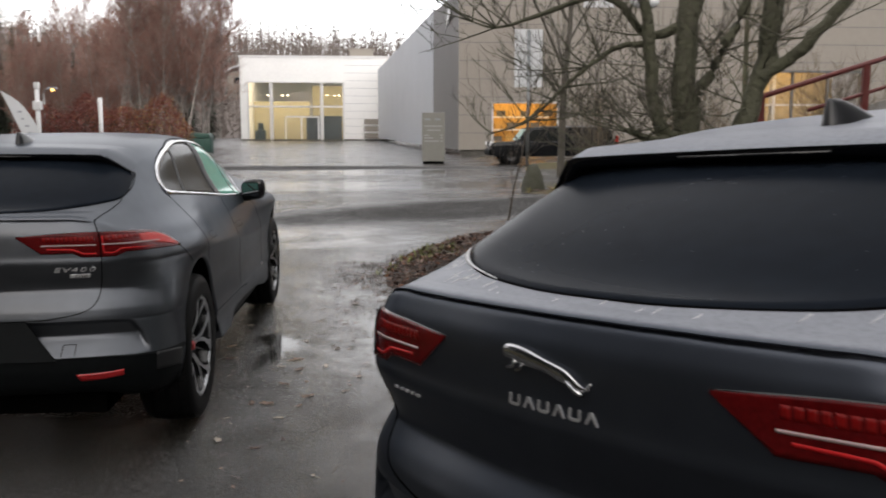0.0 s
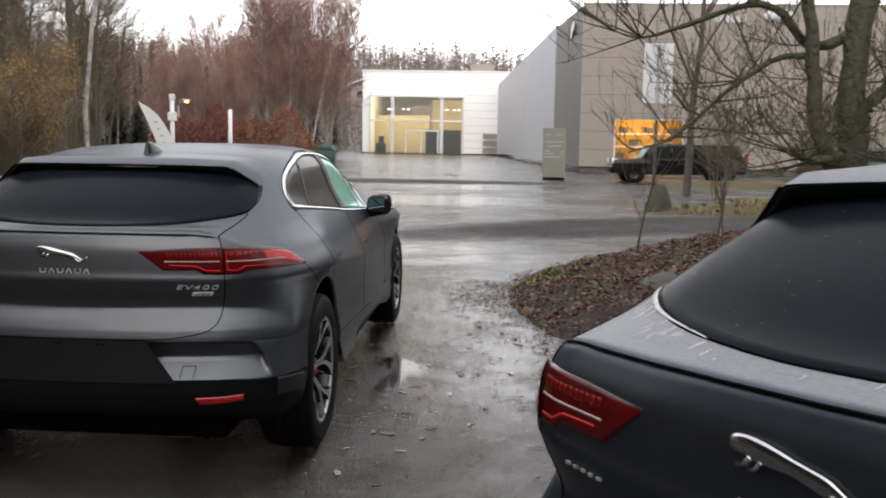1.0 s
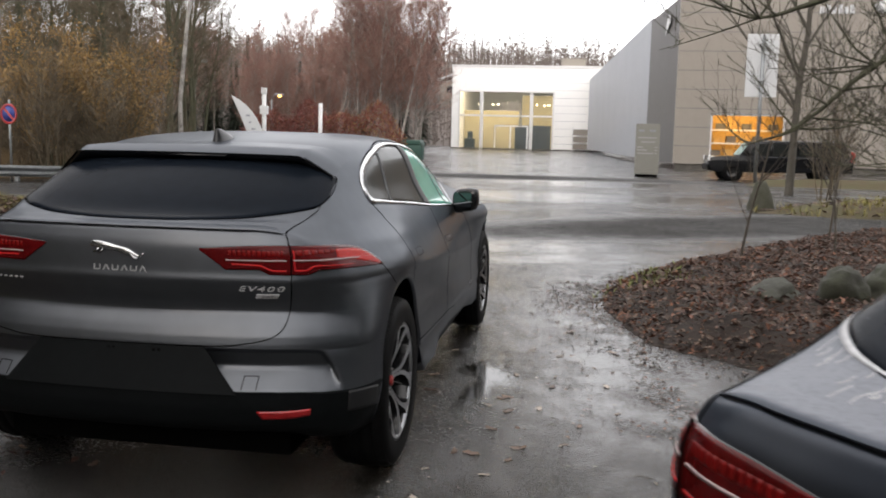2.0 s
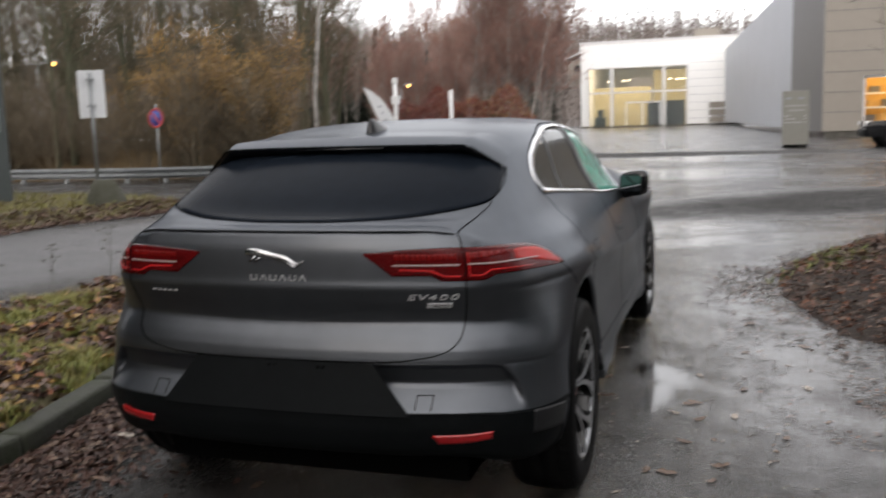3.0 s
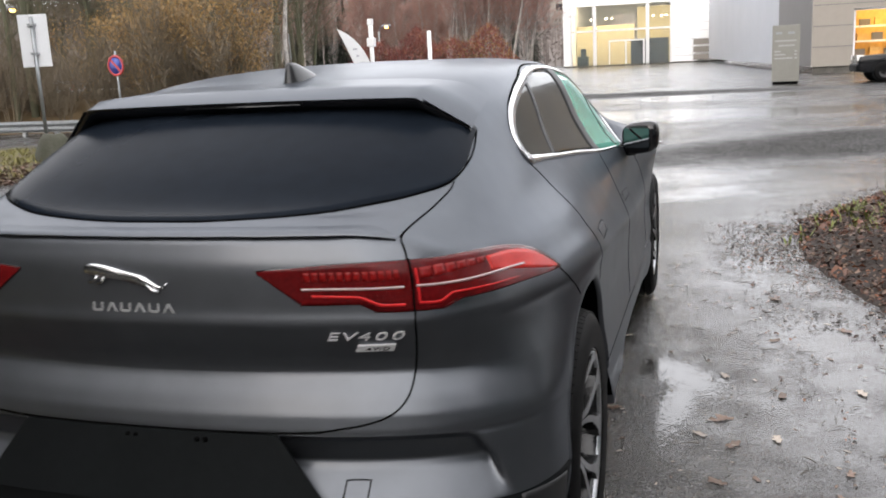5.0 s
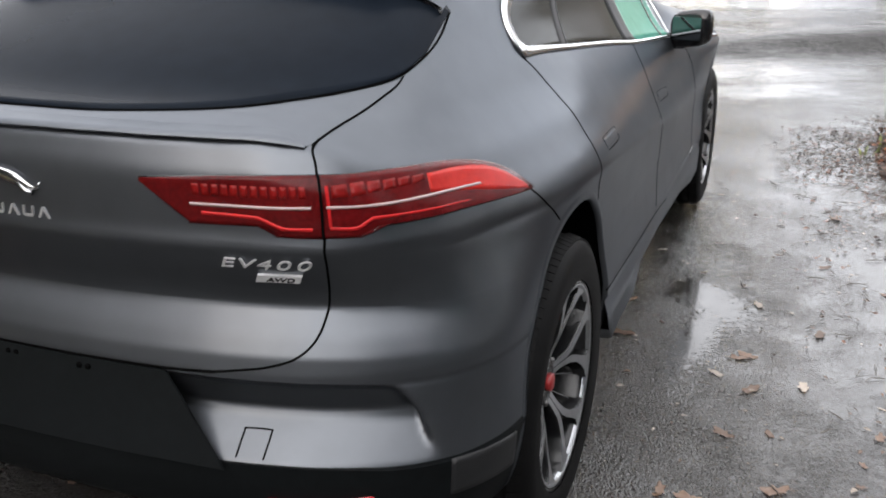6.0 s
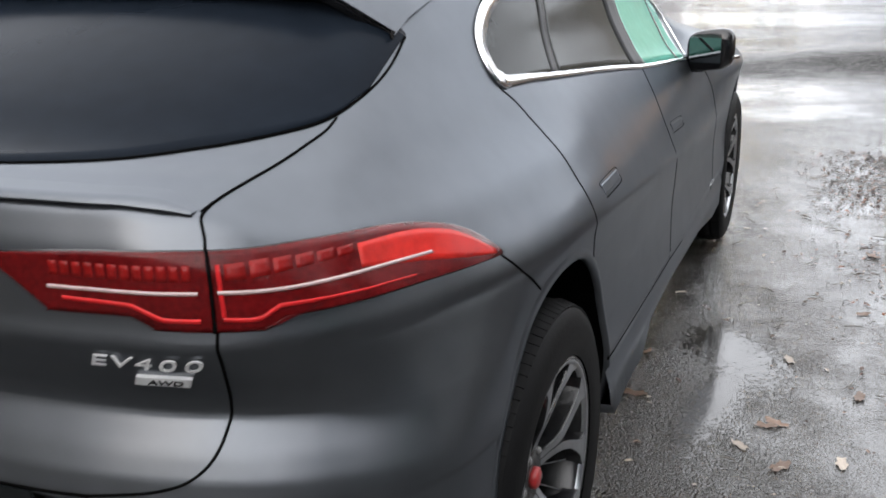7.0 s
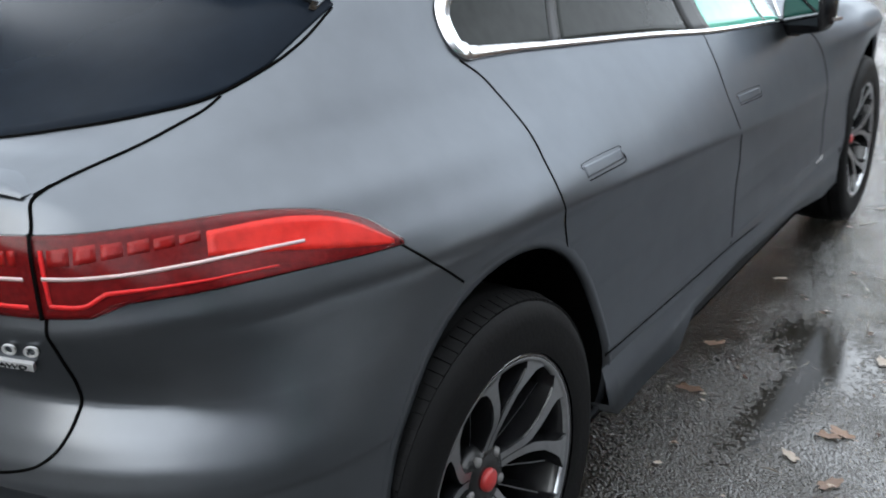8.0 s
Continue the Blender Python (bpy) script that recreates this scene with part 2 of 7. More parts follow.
def dusty_shaded_paint():
    """The second car's paint: a copy darkened for dim reflections, with pale dust, drizzle and sky sheen painted on its
    flat tops.
    """
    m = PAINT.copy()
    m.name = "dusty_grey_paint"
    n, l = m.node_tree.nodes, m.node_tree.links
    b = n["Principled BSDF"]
    # multiply that darkens the matching paint in place of dimmer reflections
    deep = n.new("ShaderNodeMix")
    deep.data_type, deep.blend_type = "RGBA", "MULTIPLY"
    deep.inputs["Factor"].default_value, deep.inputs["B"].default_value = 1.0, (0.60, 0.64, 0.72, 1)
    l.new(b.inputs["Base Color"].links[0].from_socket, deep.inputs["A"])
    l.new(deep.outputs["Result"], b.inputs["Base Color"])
    # paler on up-facing faces: dust film plus the sky's sheen painted in
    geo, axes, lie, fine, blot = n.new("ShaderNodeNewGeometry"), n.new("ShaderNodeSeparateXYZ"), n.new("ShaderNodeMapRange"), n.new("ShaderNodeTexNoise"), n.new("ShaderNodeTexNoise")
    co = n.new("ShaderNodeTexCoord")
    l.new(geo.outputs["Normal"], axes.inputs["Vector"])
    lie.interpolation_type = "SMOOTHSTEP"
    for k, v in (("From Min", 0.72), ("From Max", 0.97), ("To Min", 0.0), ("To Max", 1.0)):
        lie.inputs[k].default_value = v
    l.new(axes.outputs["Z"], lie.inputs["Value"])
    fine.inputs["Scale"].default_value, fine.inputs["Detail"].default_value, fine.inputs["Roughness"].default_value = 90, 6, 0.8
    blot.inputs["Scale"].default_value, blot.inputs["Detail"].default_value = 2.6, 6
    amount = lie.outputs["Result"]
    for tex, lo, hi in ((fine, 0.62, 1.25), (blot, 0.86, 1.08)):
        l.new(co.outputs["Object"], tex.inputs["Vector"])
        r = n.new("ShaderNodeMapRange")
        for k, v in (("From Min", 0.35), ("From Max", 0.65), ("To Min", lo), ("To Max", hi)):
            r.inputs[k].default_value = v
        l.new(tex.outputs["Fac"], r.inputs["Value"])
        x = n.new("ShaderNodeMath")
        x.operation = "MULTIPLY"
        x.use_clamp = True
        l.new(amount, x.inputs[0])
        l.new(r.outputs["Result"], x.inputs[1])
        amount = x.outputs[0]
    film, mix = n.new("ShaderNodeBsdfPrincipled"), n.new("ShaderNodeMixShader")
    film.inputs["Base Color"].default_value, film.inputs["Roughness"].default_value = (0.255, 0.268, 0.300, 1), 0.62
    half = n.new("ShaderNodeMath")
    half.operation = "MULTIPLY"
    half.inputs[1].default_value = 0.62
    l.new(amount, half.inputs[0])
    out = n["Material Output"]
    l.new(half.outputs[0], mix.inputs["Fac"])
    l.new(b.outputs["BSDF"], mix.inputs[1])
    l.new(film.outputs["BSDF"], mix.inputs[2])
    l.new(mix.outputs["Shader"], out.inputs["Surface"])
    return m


PAINT_DUSTY_SHADED = dusty_shaded_paint()
SATIN_BLACK = material("satin_black_trim", (0.0115, 0.012, 0.013), 0.5, 0, 0.2, 5, spec=0.3)
BLACK_PLASTIC = material("black_moulded_plastic", (0.0040, 0.0049, 0.0054), 0.55, 0, 0.3, 5, bump=0.0004, bump_scale=500, spec=0.08)
GLOSS_BLACK = material("gloss_black_plastic", (0.0056, 0.0056, 0.0063), 0.12, 0, 0.2, 4)
GAP = material("dark_panel_gap", (0.0024, 0.0024, 0.0024), 0.9, 0, 0.1, 5, spec=0.0)
DARK_GLASS = material("dark_tinted_glass", (0.0072, 0.0098, 0.0142), 0.22, 0, 0.2, 2, rough_vary=0.05, spec=0.017)
SIDE_GLASS = material("tinted_side_glass", (0.020, 0.022, 0.021), 0.12, 0, 0.3, 3, rough_vary=0.04, spec=0.05)
GREEN_GLASS = material("green_filmed_glass", (0.112, 0.385, 0.294), 0.10, 0, 0.12, 3, spec=0.5)
CHROME = material("satin_chrome", (0.697, 0.7055, 0.7225), 0.16, 1.0, 0.08, 8)
NAME_CHROME = material("dull_name_chrome", (0.45, 0.455, 0.465), 0.36, 0.6, 0.2, 40)
BADGE_CHROME = material("badge_chrome", (0.60, 0.605, 0.615), 0.38, 0.55, 0.1, 40)
EMBLEM_CHROME = material("dark_reflecting_chrome", (0.48, 0.485, 0.495), 0.20, 1.0, 0.1, 40)
LAMP_RED = material("red_lamp_lens", (0.48, 0.020, 0.015), 0.2, 0, 0.3, 7, spec=0.15)
LAMP_CELL = material("red_lamp_cell", (0.185, 0.007, 0.0065), 0.2, 0, 0.3, 7, spec=0.15)
LAMP_DARK = material("dark_red_lamp_inner", (0.088, 0.0038, 0.0045), 0.2, 0, 0.5, 14, spec=0.15)
LAMP_BRIGHT = material("bright_red_lamp_guide", (0.50, 0.018, 0.02), 0.2, 0, 0.2, 9, spec=0.15)
LAMP_WHITE = material("pale_light_guide", (0.43, 0.32, 0.31), 0.2, 0, 0.1, 9)
RUBBER = material("tyre_rubber", (0.0034, 0.0034, 0.0036), 0.62, 0, 0.35, 12, spec=0.10, bump=0.0008, bump_scale=120)
ALLOY = material("machined_alloy", (0.40, 0.41, 0.425), 0.30, 1.0, 0.12, 10)
ALLOY_DARK = material("gloss_dark_alloy", (0.0056, 0.0056, 0.0063), 0.25, 0.1, 0.2, 8)
CAP_RED = material("red_wheel_cap", (0.315, 0.021, 0.021), 0.3, 0, 0.25, 30)
MIRROR = material("mirror_glass", (0.11, 0.12, 0.125), 0.03, 1.0, 0.02, 3)
CLADDING_WHITE = material("white_metal_cladding", (0.88, 0.88, 0.87), 0.5, 0, 0.05, 0.3)
CLADDING_LIGHT = material("light_grey_cladding", (0.345, 0.365, 0.40), 0.5, 0, 0.06, 0.3)
CLADDING_DARK = material("dark_grey_cladding", (0.119, 0.1155, 0.1155), 0.55, 0, 0.08, 0.3)
CLADDING_BEIGE = material("taupe_cladding", (0.245, 0.220, 0.190), 0.55, 0, 0.06, 0.3)
FRAME_WHITE = material("white_frame_paint", (0.68, 0.68, 0.68), 0.4, 0, 0.05, 2)
SIGN_GREY = material("grey_sign_panel", (0.19, 0.186, 0.165), 0.5, 0, 0.08, 1)
SIGN_WHITE = material("white_sign_plate", (0.624, 0.64, 0.656), 0.45, 0, 0.05, 3)
STEEL = material("galvanised_steel", (0.266, 0.28, 0.287), 0.45, 0.7, 0.2, 8)
MOSSY = material("mossy_concrete", (0.050, 0.048, 0.038), 0.9, 0, 0.45, 6, bump=0.01, bump_scale=18, second=(0.030, 0.033, 0.016))
SIGN_PRINT = material("faded_sign_print", (0.28, 0.28, 0.27), 0.5, 0, 0.1, 6)
CONCRETE = material("weathered_concrete", (0.091, 0.08417, 0.0728), 0.85, 0, 0.35, 3, bump=0.006, bump_scale=25)
KERB = material("mossy_granite_kerb", (0.022, 0.0215, 0.019), 0.8, 0, 0.4, 5, bump=0.006, bump_scale=30, second=(0.018, 0.024, 0.009))
ROCK = material("grey_lichen_rock", (0.032, 0.031, 0.027), 0.85, 0, 0.4, 3, bump=0.02, bump_scale=9, second=(0.036, 0.040, 0.022))
SOIL = material("dark_leafy_soil", (0.014, 0.0095, 0.007), 0.9, 0, 0.5, 3, bump=0.02, bump_scale=14, second=(0.026, 0.016, 0.011))
WOOD_SOIL = material("woodland_leaf_floor", (0.060, 0.040, 0.022), 0.95, 0, 0.5, 0.8, spec=0.1, bump=0.02, bump_scale=10, second=(0.085, 0.060, 0.030))
GRASS_SOIL = material("grassy_earth", (0.0525, 0.0525, 0.0196), 0.9, 0, 0.4, 1.5, bump=0.02, bump_scale=12, second=(0.07, 0.0455, 0.0245))
GRASS = material("autumn_grass_blades", (0.15, 0.155, 0.036), 0.7, 0, 0.35, 2, random_hue=0.6, second=(0.17, 0.125, 0.045))
LEAF_BROWN = material("wet_brown_leaves", (0.030, 0.0135, 0.0095), 0.55, 0, 0.5, 3, random_hue=0.9, second=(0.054, 0.024, 0.015), spec=0.35)
LEAF_RUST = material("rust_red_leaves", (0.105, 0.032, 0.012), 0.5, 0, 0.4, 8, random_hue=0.7, second=(0.15, 0.055, 0.02))
LEAF_TAN = material("tan_fallen_leaf", (0.085, 0.050, 0.033), 0.55, 0, 0.35, 20, random_hue=0.6, second=(0.1365, 0.091, 0.0637))
LEAF_PALE = material("pale_fallen_leaf", (0.294, 0.252, 0.21), 0.6, 0, 0.3, 20, random_hue=0.4)
LEAF_YELLOW = material("yellow_autumn_leaves", (0.275, 0.172, 0.052), 0.6, 0, 0.3, 2, random_hue=0.5, second=(0.21, 0.105, 0.028))
LEAF_RED = material("red_autumn_leaves", (0.112, 0.021, 0.0196), 0.6, 0, 0.3, 0.6, random_hue=0.5, second=(0.182, 0.049, 0.021))
LEAF_GREEN = material("low_green_leaves", (0.155, 0.178, 0.036), 0.6, 0, 0.3, 5, random_hue=0.5)
BARK = material("mossy_bark", (0.0677, 0.0663, 0.0462), 0.9, 0, 0.35, 6, bump=0.012, bump_scale=40, second=(0.0672, 0.07, 0.0336))
BARK_BIRCH = material("birch_bark", (0.3150, 0.2800, 0.2538), 0.8, 0, 0.3, 2.5, second=(0.056, 0.049, 0.042), bump=0.004, bump_scale=20)
TWIG = material("brown_bare_twigs", (0.1190, 0.0927, 0.0601), 0.85, 0, 0.3, 0.4, random_hue=0.35)
TWIG_RED = material("reddish_birch_twigs", (0.2313, 0.1231, 0.0970), 0.85, 0, 0.25, 0.25, random_hue=0.35)
TWIG_NEAR = material("grey_brown_twigs", (0.07, 0.0581, 0.0455), 0.85, 0, 0.35, 3)
SPRUCE = material("spruce_needles", (0.0245, 0.035, 0.0196), 0.8, 0, 0.3, 0.4, random_hue=0.4)
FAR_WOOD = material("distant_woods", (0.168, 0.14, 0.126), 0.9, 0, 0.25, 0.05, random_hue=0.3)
SUV_BLACK = material("black_car_paint", (0.0060, 0.0066, 0.0080), 0.15, 0, 0.2, 3, coat=0.25, spec=0.2)
RED_STEEL = material("red_painted_steel", (0.098, 0.014, 0.0112), 0.5, 0, 0.25, 6)

BARK_WHITE = material("white_birch_bark", (0.434, 0.406, 0.378), 0.8, 0, 0.2, 3.5, second=(0.07, 0.063, 0.056), bump=0.004, bump_scale=20)
FIN_DARK = material("dark_grey_antenna_plastic", (0.012, 0.0125, 0.0145), 0.3, 0, 0.2, 8)
BARK_DARK = material("dark_mossy_bark", (0.0484, 0.0464, 0.0310), 0.9, 0, 0.45, 14, bump=0.035, bump_scale=22, second=(0.074, 0.076, 0.045))
DRIED_SPOT = material("faint_dried_spot", (0.11, 0.115, 0.13), 0.6, 0, 0.3, 40)
WATER_MARK = material("dried_water_mark", (0.46, 0.465, 0.48), 0.6, 0, 0.3, 40)
LAMP_COVER = clear_glass("red_lamp_cover", (0.05, 0.002, 0.002), 0.06, 0.12, 0.35)


# ---- building helpers ----
def from_lists(name, verts, faces, mat, smooth=False):
    me = bpy.data.meshes.new(name)
    me.from_pydata([tuple(v) for v in verts], [], faces)
    me.materials.append(mat)
    if smooth:
        me.polygons.foreach_set("use_smooth", [True] * len(me.polygons))
    me.update()
    return me


def part(name, bm, mat, parent, label="", smooth=True):
    """Links a bmesh, or a finished mesh, as one mesh object under a thing or a part."""
    if isinstance(bm, bmesh.types.BMesh):
        me = bpy.data.meshes.new(name)
        bm.normal_update()
        bm.to_mesh(me)
        bm.free()
        me.materials.append(mat)
        me.polygons.foreach_set("use_smooth", [smooth] * len(me.polygons))
    else:
        me = bm
    ob = new(name, me)
    ob.parent = parent
    if label:
        ob["label"] = label
    return ob


def thing(name, label, category, m=None, group="", kind=""):
    ob = new(name)
    ob.empty_display_size = 0.1
    if m is not None:
        ob.matrix_basis = m
    return tagged(ob, label, category, group, kind)


def boxes(*specs, bevel=0.0):
    """A bmesh of boxes given as (x0, x1, y0, y1, z0, z1)."""
    bm = bmesh.new()
    for x0, x1, y0, y1, z0, z1 in specs:
        m = Matrix.LocRotScale(((x0 + x1) / 2, (y0 + y1) / 2, (z0 + z1) / 2), None, (abs(x1 - x0), abs(y1 - y0), abs(z1 - z0)))
        bmesh.ops.create_cube(bm, size=1, matrix=m)
    if bevel:
        bmesh.ops.bevel(bm, geom=bm.edges[:], offset=bevel, segments=2, affect="EDGES", profile=0.6)
    return bm


def prism(outline, depth, axis="y", bevel=0.0):
    """A closed outline (two coordinates) pushed along an axis from depth[0] to depth[1]."""
    bm = bmesh.new()

    def at(p, d):
        return {"x": (d, p[0], p[1]), "y": (p[0], d, p[1]), "z": (p[0], p[1], d)}[axis]

    a = [bm.verts.new(at(p, depth[0])) for p in outline]
    b = [bm.verts.new(at(p, depth[1])) for p in outline]
    bm.faces.new(a)
    bm.faces.new(b[::-1])
    for i in range(len(a)):
        j = (i + 1) % len(a)
        bm.faces.new((a[i], b[i], b[j], a[j]))
    bmesh.ops.recalc_face_normals(bm, faces=bm.faces[:])
    if bevel:
        bmesh.ops.bevel(bm, geom=bm.edges[:], offset=bevel, segments=2, affect="EDGES", profile=0.6)
    return bm


def tube_lists(verts, faces, points, radii, sides):
    """Adds a tapered tube along points to the lists."""
    start = len(verts)
    pts = [Vector(p) for p in points]
    for i, p in enumerate(pts):
        d = (pts[min(i + 1, len(pts) - 1)] - pts[max(i - 1, 0)]).normalized()
        s = d.cross(Vector((0.3, 0.2, 1.0) if abs(d.z) < 0.9 else (1, 0, 0))).normalized()
        c = d.cross(s)
        for k in range(sides):
            a = 2 * math.pi * k / sides
            verts.append(p + (s * math.cos(a) + c * math.sin(a)) * radii[i])
    for i in range(len(pts) - 1):
        for k in range(sides):
            a, b = start + i * sides + k, start + i * sides + (k + 1) % sides
            faces.append((a, b, b + sides, a + sides))
    if sides > 3:
        faces.append(tuple(start + (len(pts) - 1) * sides + k for k in range(sides)))


def tube(points, radius, sides=8):
    verts, faces = [], []
    tube_lists(verts, faces, points, [radius] * len(points) if isinstance(radius, (int, float)) else radius, sides)
    bm = bmesh.new()
    vs = [bm.verts.new(v) for v in verts]
    for f in faces:
        bm.faces.new([vs[i] for i in f])
    bm.faces.new([vs[k] for k in range(sides)][::-1])
    return bm


def lathe(profile, steps, axis="x"):
    """Turns a profile of (along, radius) round an axis."""
    bm = bmesh.new()
    rings = []
    for k in range(steps):
        a = 2 * math.pi * k / steps
        c, s = math.cos(a), math.sin(a)
        rings.append([bm.verts.new({"x": (u, r * c, r * s), "z": (r * c, r * s, u), "y": (r * c, u, r * s)}[axis]) for u, r in profile])
    for k in range(steps):
        p, q = rings[k], rings[(k + 1) % steps]
        for i in range(len(profile) - 1):
            bm.faces.new((p[i], p[i + 1], q[i + 1], q[i]))
    bmesh.ops.remove_doubles(bm, verts=bm.verts[:], dist=1e-5)
    bmesh.ops.recalc_face_normals(bm, faces=bm.faces[:])
    return bm


def spline(points, n):
    """n points of a smooth curve through points, evenly in the points' own count."""
    p = np.array(points, float)
    k = len(p)
    m = np.zeros_like(p)
    m[1:-1] = (p[2:] - p[:-2]) / 2
    m[0], m[-1] = p[1] - p[0], p[-1] - p[-2]
    t = np.linspace(0, k - 1, n)
    i = np.minimum(t.astype(int), k - 2)
    u = (t - i)[:, None]
    return (2 * u**3 - 3 * u**2 + 1) * p[i] + (u**3 - 2 * u**2 + u) * m[i] + (-2 * u**3 + 3 * u**2) * p[i + 1] + (u**3 - u**2) * m[i + 1]


def grid_bm(rows):
    """A sheet of quads through rows of points."""
    bm = bmesh.new()
    v = [[bm.verts.new(p) for p in r] for r in rows]
    for i in range(len(v) - 1):
        for j in range(len(v[0]) - 1):
            bm.faces.new((v[i][j], v[i][j + 1], v[i + 1][j + 1], v[i + 1][j]))
    return bm


def lettering(text, size, depth, mat, parent, m, name="lettering", shear=0.0):
    cu = bpy.data.curves.new(name, "FONT")
    cu.body, cu.size, cu.extrude, cu.shear, cu.align_x = text, size, depth, shear, "CENTER"
    tmp = bpy.data.objects.new(name, cu)
    scene.collection.objects.link(tmp)
    me = bpy.data.meshes.new_from_object(tmp.evaluated_get(bpy.context.evaluated_depsgraph_get()))
    bpy.data.objects.remove(tmp)
    me.materials.clear()
    me.materials.append(mat)
    ob = part(name, me, mat, parent)
    ob.matrix_basis = m
    return ob


# ---- ground ----
xs = [-900, -500, -300, -200, -140, -100, -75, -60, -45, -30, -20, -12, -6, -2, 2, 6, 12, 20, 30, 50, 80, 140, 300, 900]
ys = [-400, -150, -60, -25, -10, -5, -2, 0, 2, 4, 6, 9, 13, 20, 30, 45, 70, 100, 130, 150, 170, 200, 240, 300, 400, 900]
ground_mesh = from_lists("ground", [(x, y, 0.0) for y in ys for x in xs],
                         [(j * len(xs) + i, j * len(xs) + i + 1, (j + 1) * len(xs) + i + 1, (j + 1) * len(xs) + i) for j in range(len(ys) - 1) for i in range(len(xs) - 1)], ASPHALT)
ground = tagged(new("ground", ground_mesh), "wet worn asphalt forecourt and road with puddles", "ground", kind="structure")


def mound(name, outline, mat, label, height=0.12, rim=0.25, cells=0.12, rough=0.04, kind="structure", category="ground"):
    """A raised bed of earth inside an outline (x, y), rounded at its rim."""
    pts = np.array(outline)
    lo, hi = pts.min(0), pts.max(0)
    nx, ny = int((hi[0] - lo[0]) / cells) + 2, int((hi[1] - lo[1]) / cells) + 2
    index, verts, faces = {}, [], []
    seg = [(pts[i], pts[(i + 1) % len(pts)]) for i in range(len(pts))]

    def inside(x, y):
        hit = False
        for a, b in seg:
            if (a[1] > y) != (b[1] > y) and x < (b[0] - a[0]) * (y - a[1]) / (b[1] - a[1]) + a[0]:
                hit = not hit
        return hit

    def edge(x, y):
        best = 9.0
        for a, b in seg:
            d = b - a
            t = min(1, max(0, ((x - a[0]) * d[0] + (y - a[1]) * d[1]) / (d @ d)))
            best = min(best, math.hypot(x - a[0] - t * d[0], y - a[1] - t * d[1]))
        return best

    for j in range(ny):
        for i in range(nx):
            x, y = lo[0] + i * cells, lo[1] + j * cells
            x += (noise.noise((x * 3, y * 3, 1)) * 0.4) * cells
            e = edge(x, y) * (1 if inside(x, y) else -1)
            if e > -cells:
                f = max(0.0, min(1.0, e / rim))
                z = height * (f * f * (3 - 2 * f)) + rough * noise.noise((x * 2.3, y * 2.3, 0)) * f + 0.3 * rough * noise.noise((x * 9, y * 9, 4)) * f
                index[i, j] = len(verts)
                verts.append((x, y, z - 0.012 * (1 if e <= 0 else 0)))
    for (i, j) in index:
        q = [(i, j), (i + 1, j), (i + 1, j + 1), (i, j + 1)]
        if all(k in index for k in q):
            faces.append([index[k] for k in q])
    ob = new(name, from_lists(name, verts, faces, mat, True))
    return tagged(ob, label, category, kind=kind)


NEAR_VERGE = [(-1.72, -3.5), (-1.70, -0.3), (-1.88, 0.55), (-2.3, 2.0), (-2.9, 3.6), (-3.5, 3.7), (-3.85, 2.8), (-4.05, 1.9), (-4.3, 0.5), (-4.6, -3.5)]
mound("near_verge", NEAR_VERGE, GRASS_SOIL, "grassy verge strewn with autumn leaves behind a kerb", 0.13, 0.06, 0.1, 0.05)
FAR_VERGE = [(-30, -2), (-11.5, 2.0), (-9.0, 6.4), (-9.1, 8.0), (-8.3, 10.2), (-8.2, 11.6), (-9.5, 12.8), (-14, 13.5), (-30, 12.5)]
mound("far_verge", FAR_VERGE, GRASS_SOIL, "yellowed grass verge across the side road", 0.16, 1.0, 0.4, 0.08)
BED = [(2.15, 2.75), (1.85, 4.0), (1.88, 5.3), (2.6, 6.6), (3.9, 8.7), (5.9, 11.4), (9.0, 13.8), (14, 16), (18, 14), (16, 6), (9, 2.0), (5.2, 0.6), (3.4, 1.6)]
mound("leaf_bed", BED, SOIL, "raised bed covered with wet brown leaf litter", 0.20, 0.55, 0.12, 0.07)
FAR_BANK = [(5.0, 16.7), (6.5, 17.6), (9.0, 19.6), (14, 22.5), (22, 26), (34, 28), (34, 20), (22, 17.5), (15, 16.6), (9, 15.4), (6.4, 15.9)]
mound("far_bank", FAR_BANK, GRASS_SOIL, "low leafy bank beside the road", 0.25, 0.8, 0.3, 0.08)
WOOD_FLOOR = [(-80, 19.5), (-46, 18.3), (-30, 19.3), (-19, 19.7), (-14.5, 19.6), (-10.8, 21.2), (-10.6, 23.5), (-13.5, 29), (-17.5, 37), (-22.5, 48), (-27, 58), (-40, 60), (-36, 40), (-50, 33), (-80, 30)]
mound("wood_floor", WOOD_FLOOR, WOOD_SOIL, "brown leaf-strewn floor of the bare wood behind the guard rail", 0.85, 7.0, 0.6, 0.16)
SUV_STRIP = [(7.2, 30.5), (12, 31.3), (34, 31.8), (34, 30.0), (12, 29.6), (7.4, 29.9)]
mound("grass_strip", SUV_STRIP, GRASS_SOIL, "narrow grass strip in front of the parked cars", 0.28, 0.5, 0.3, 0.05)


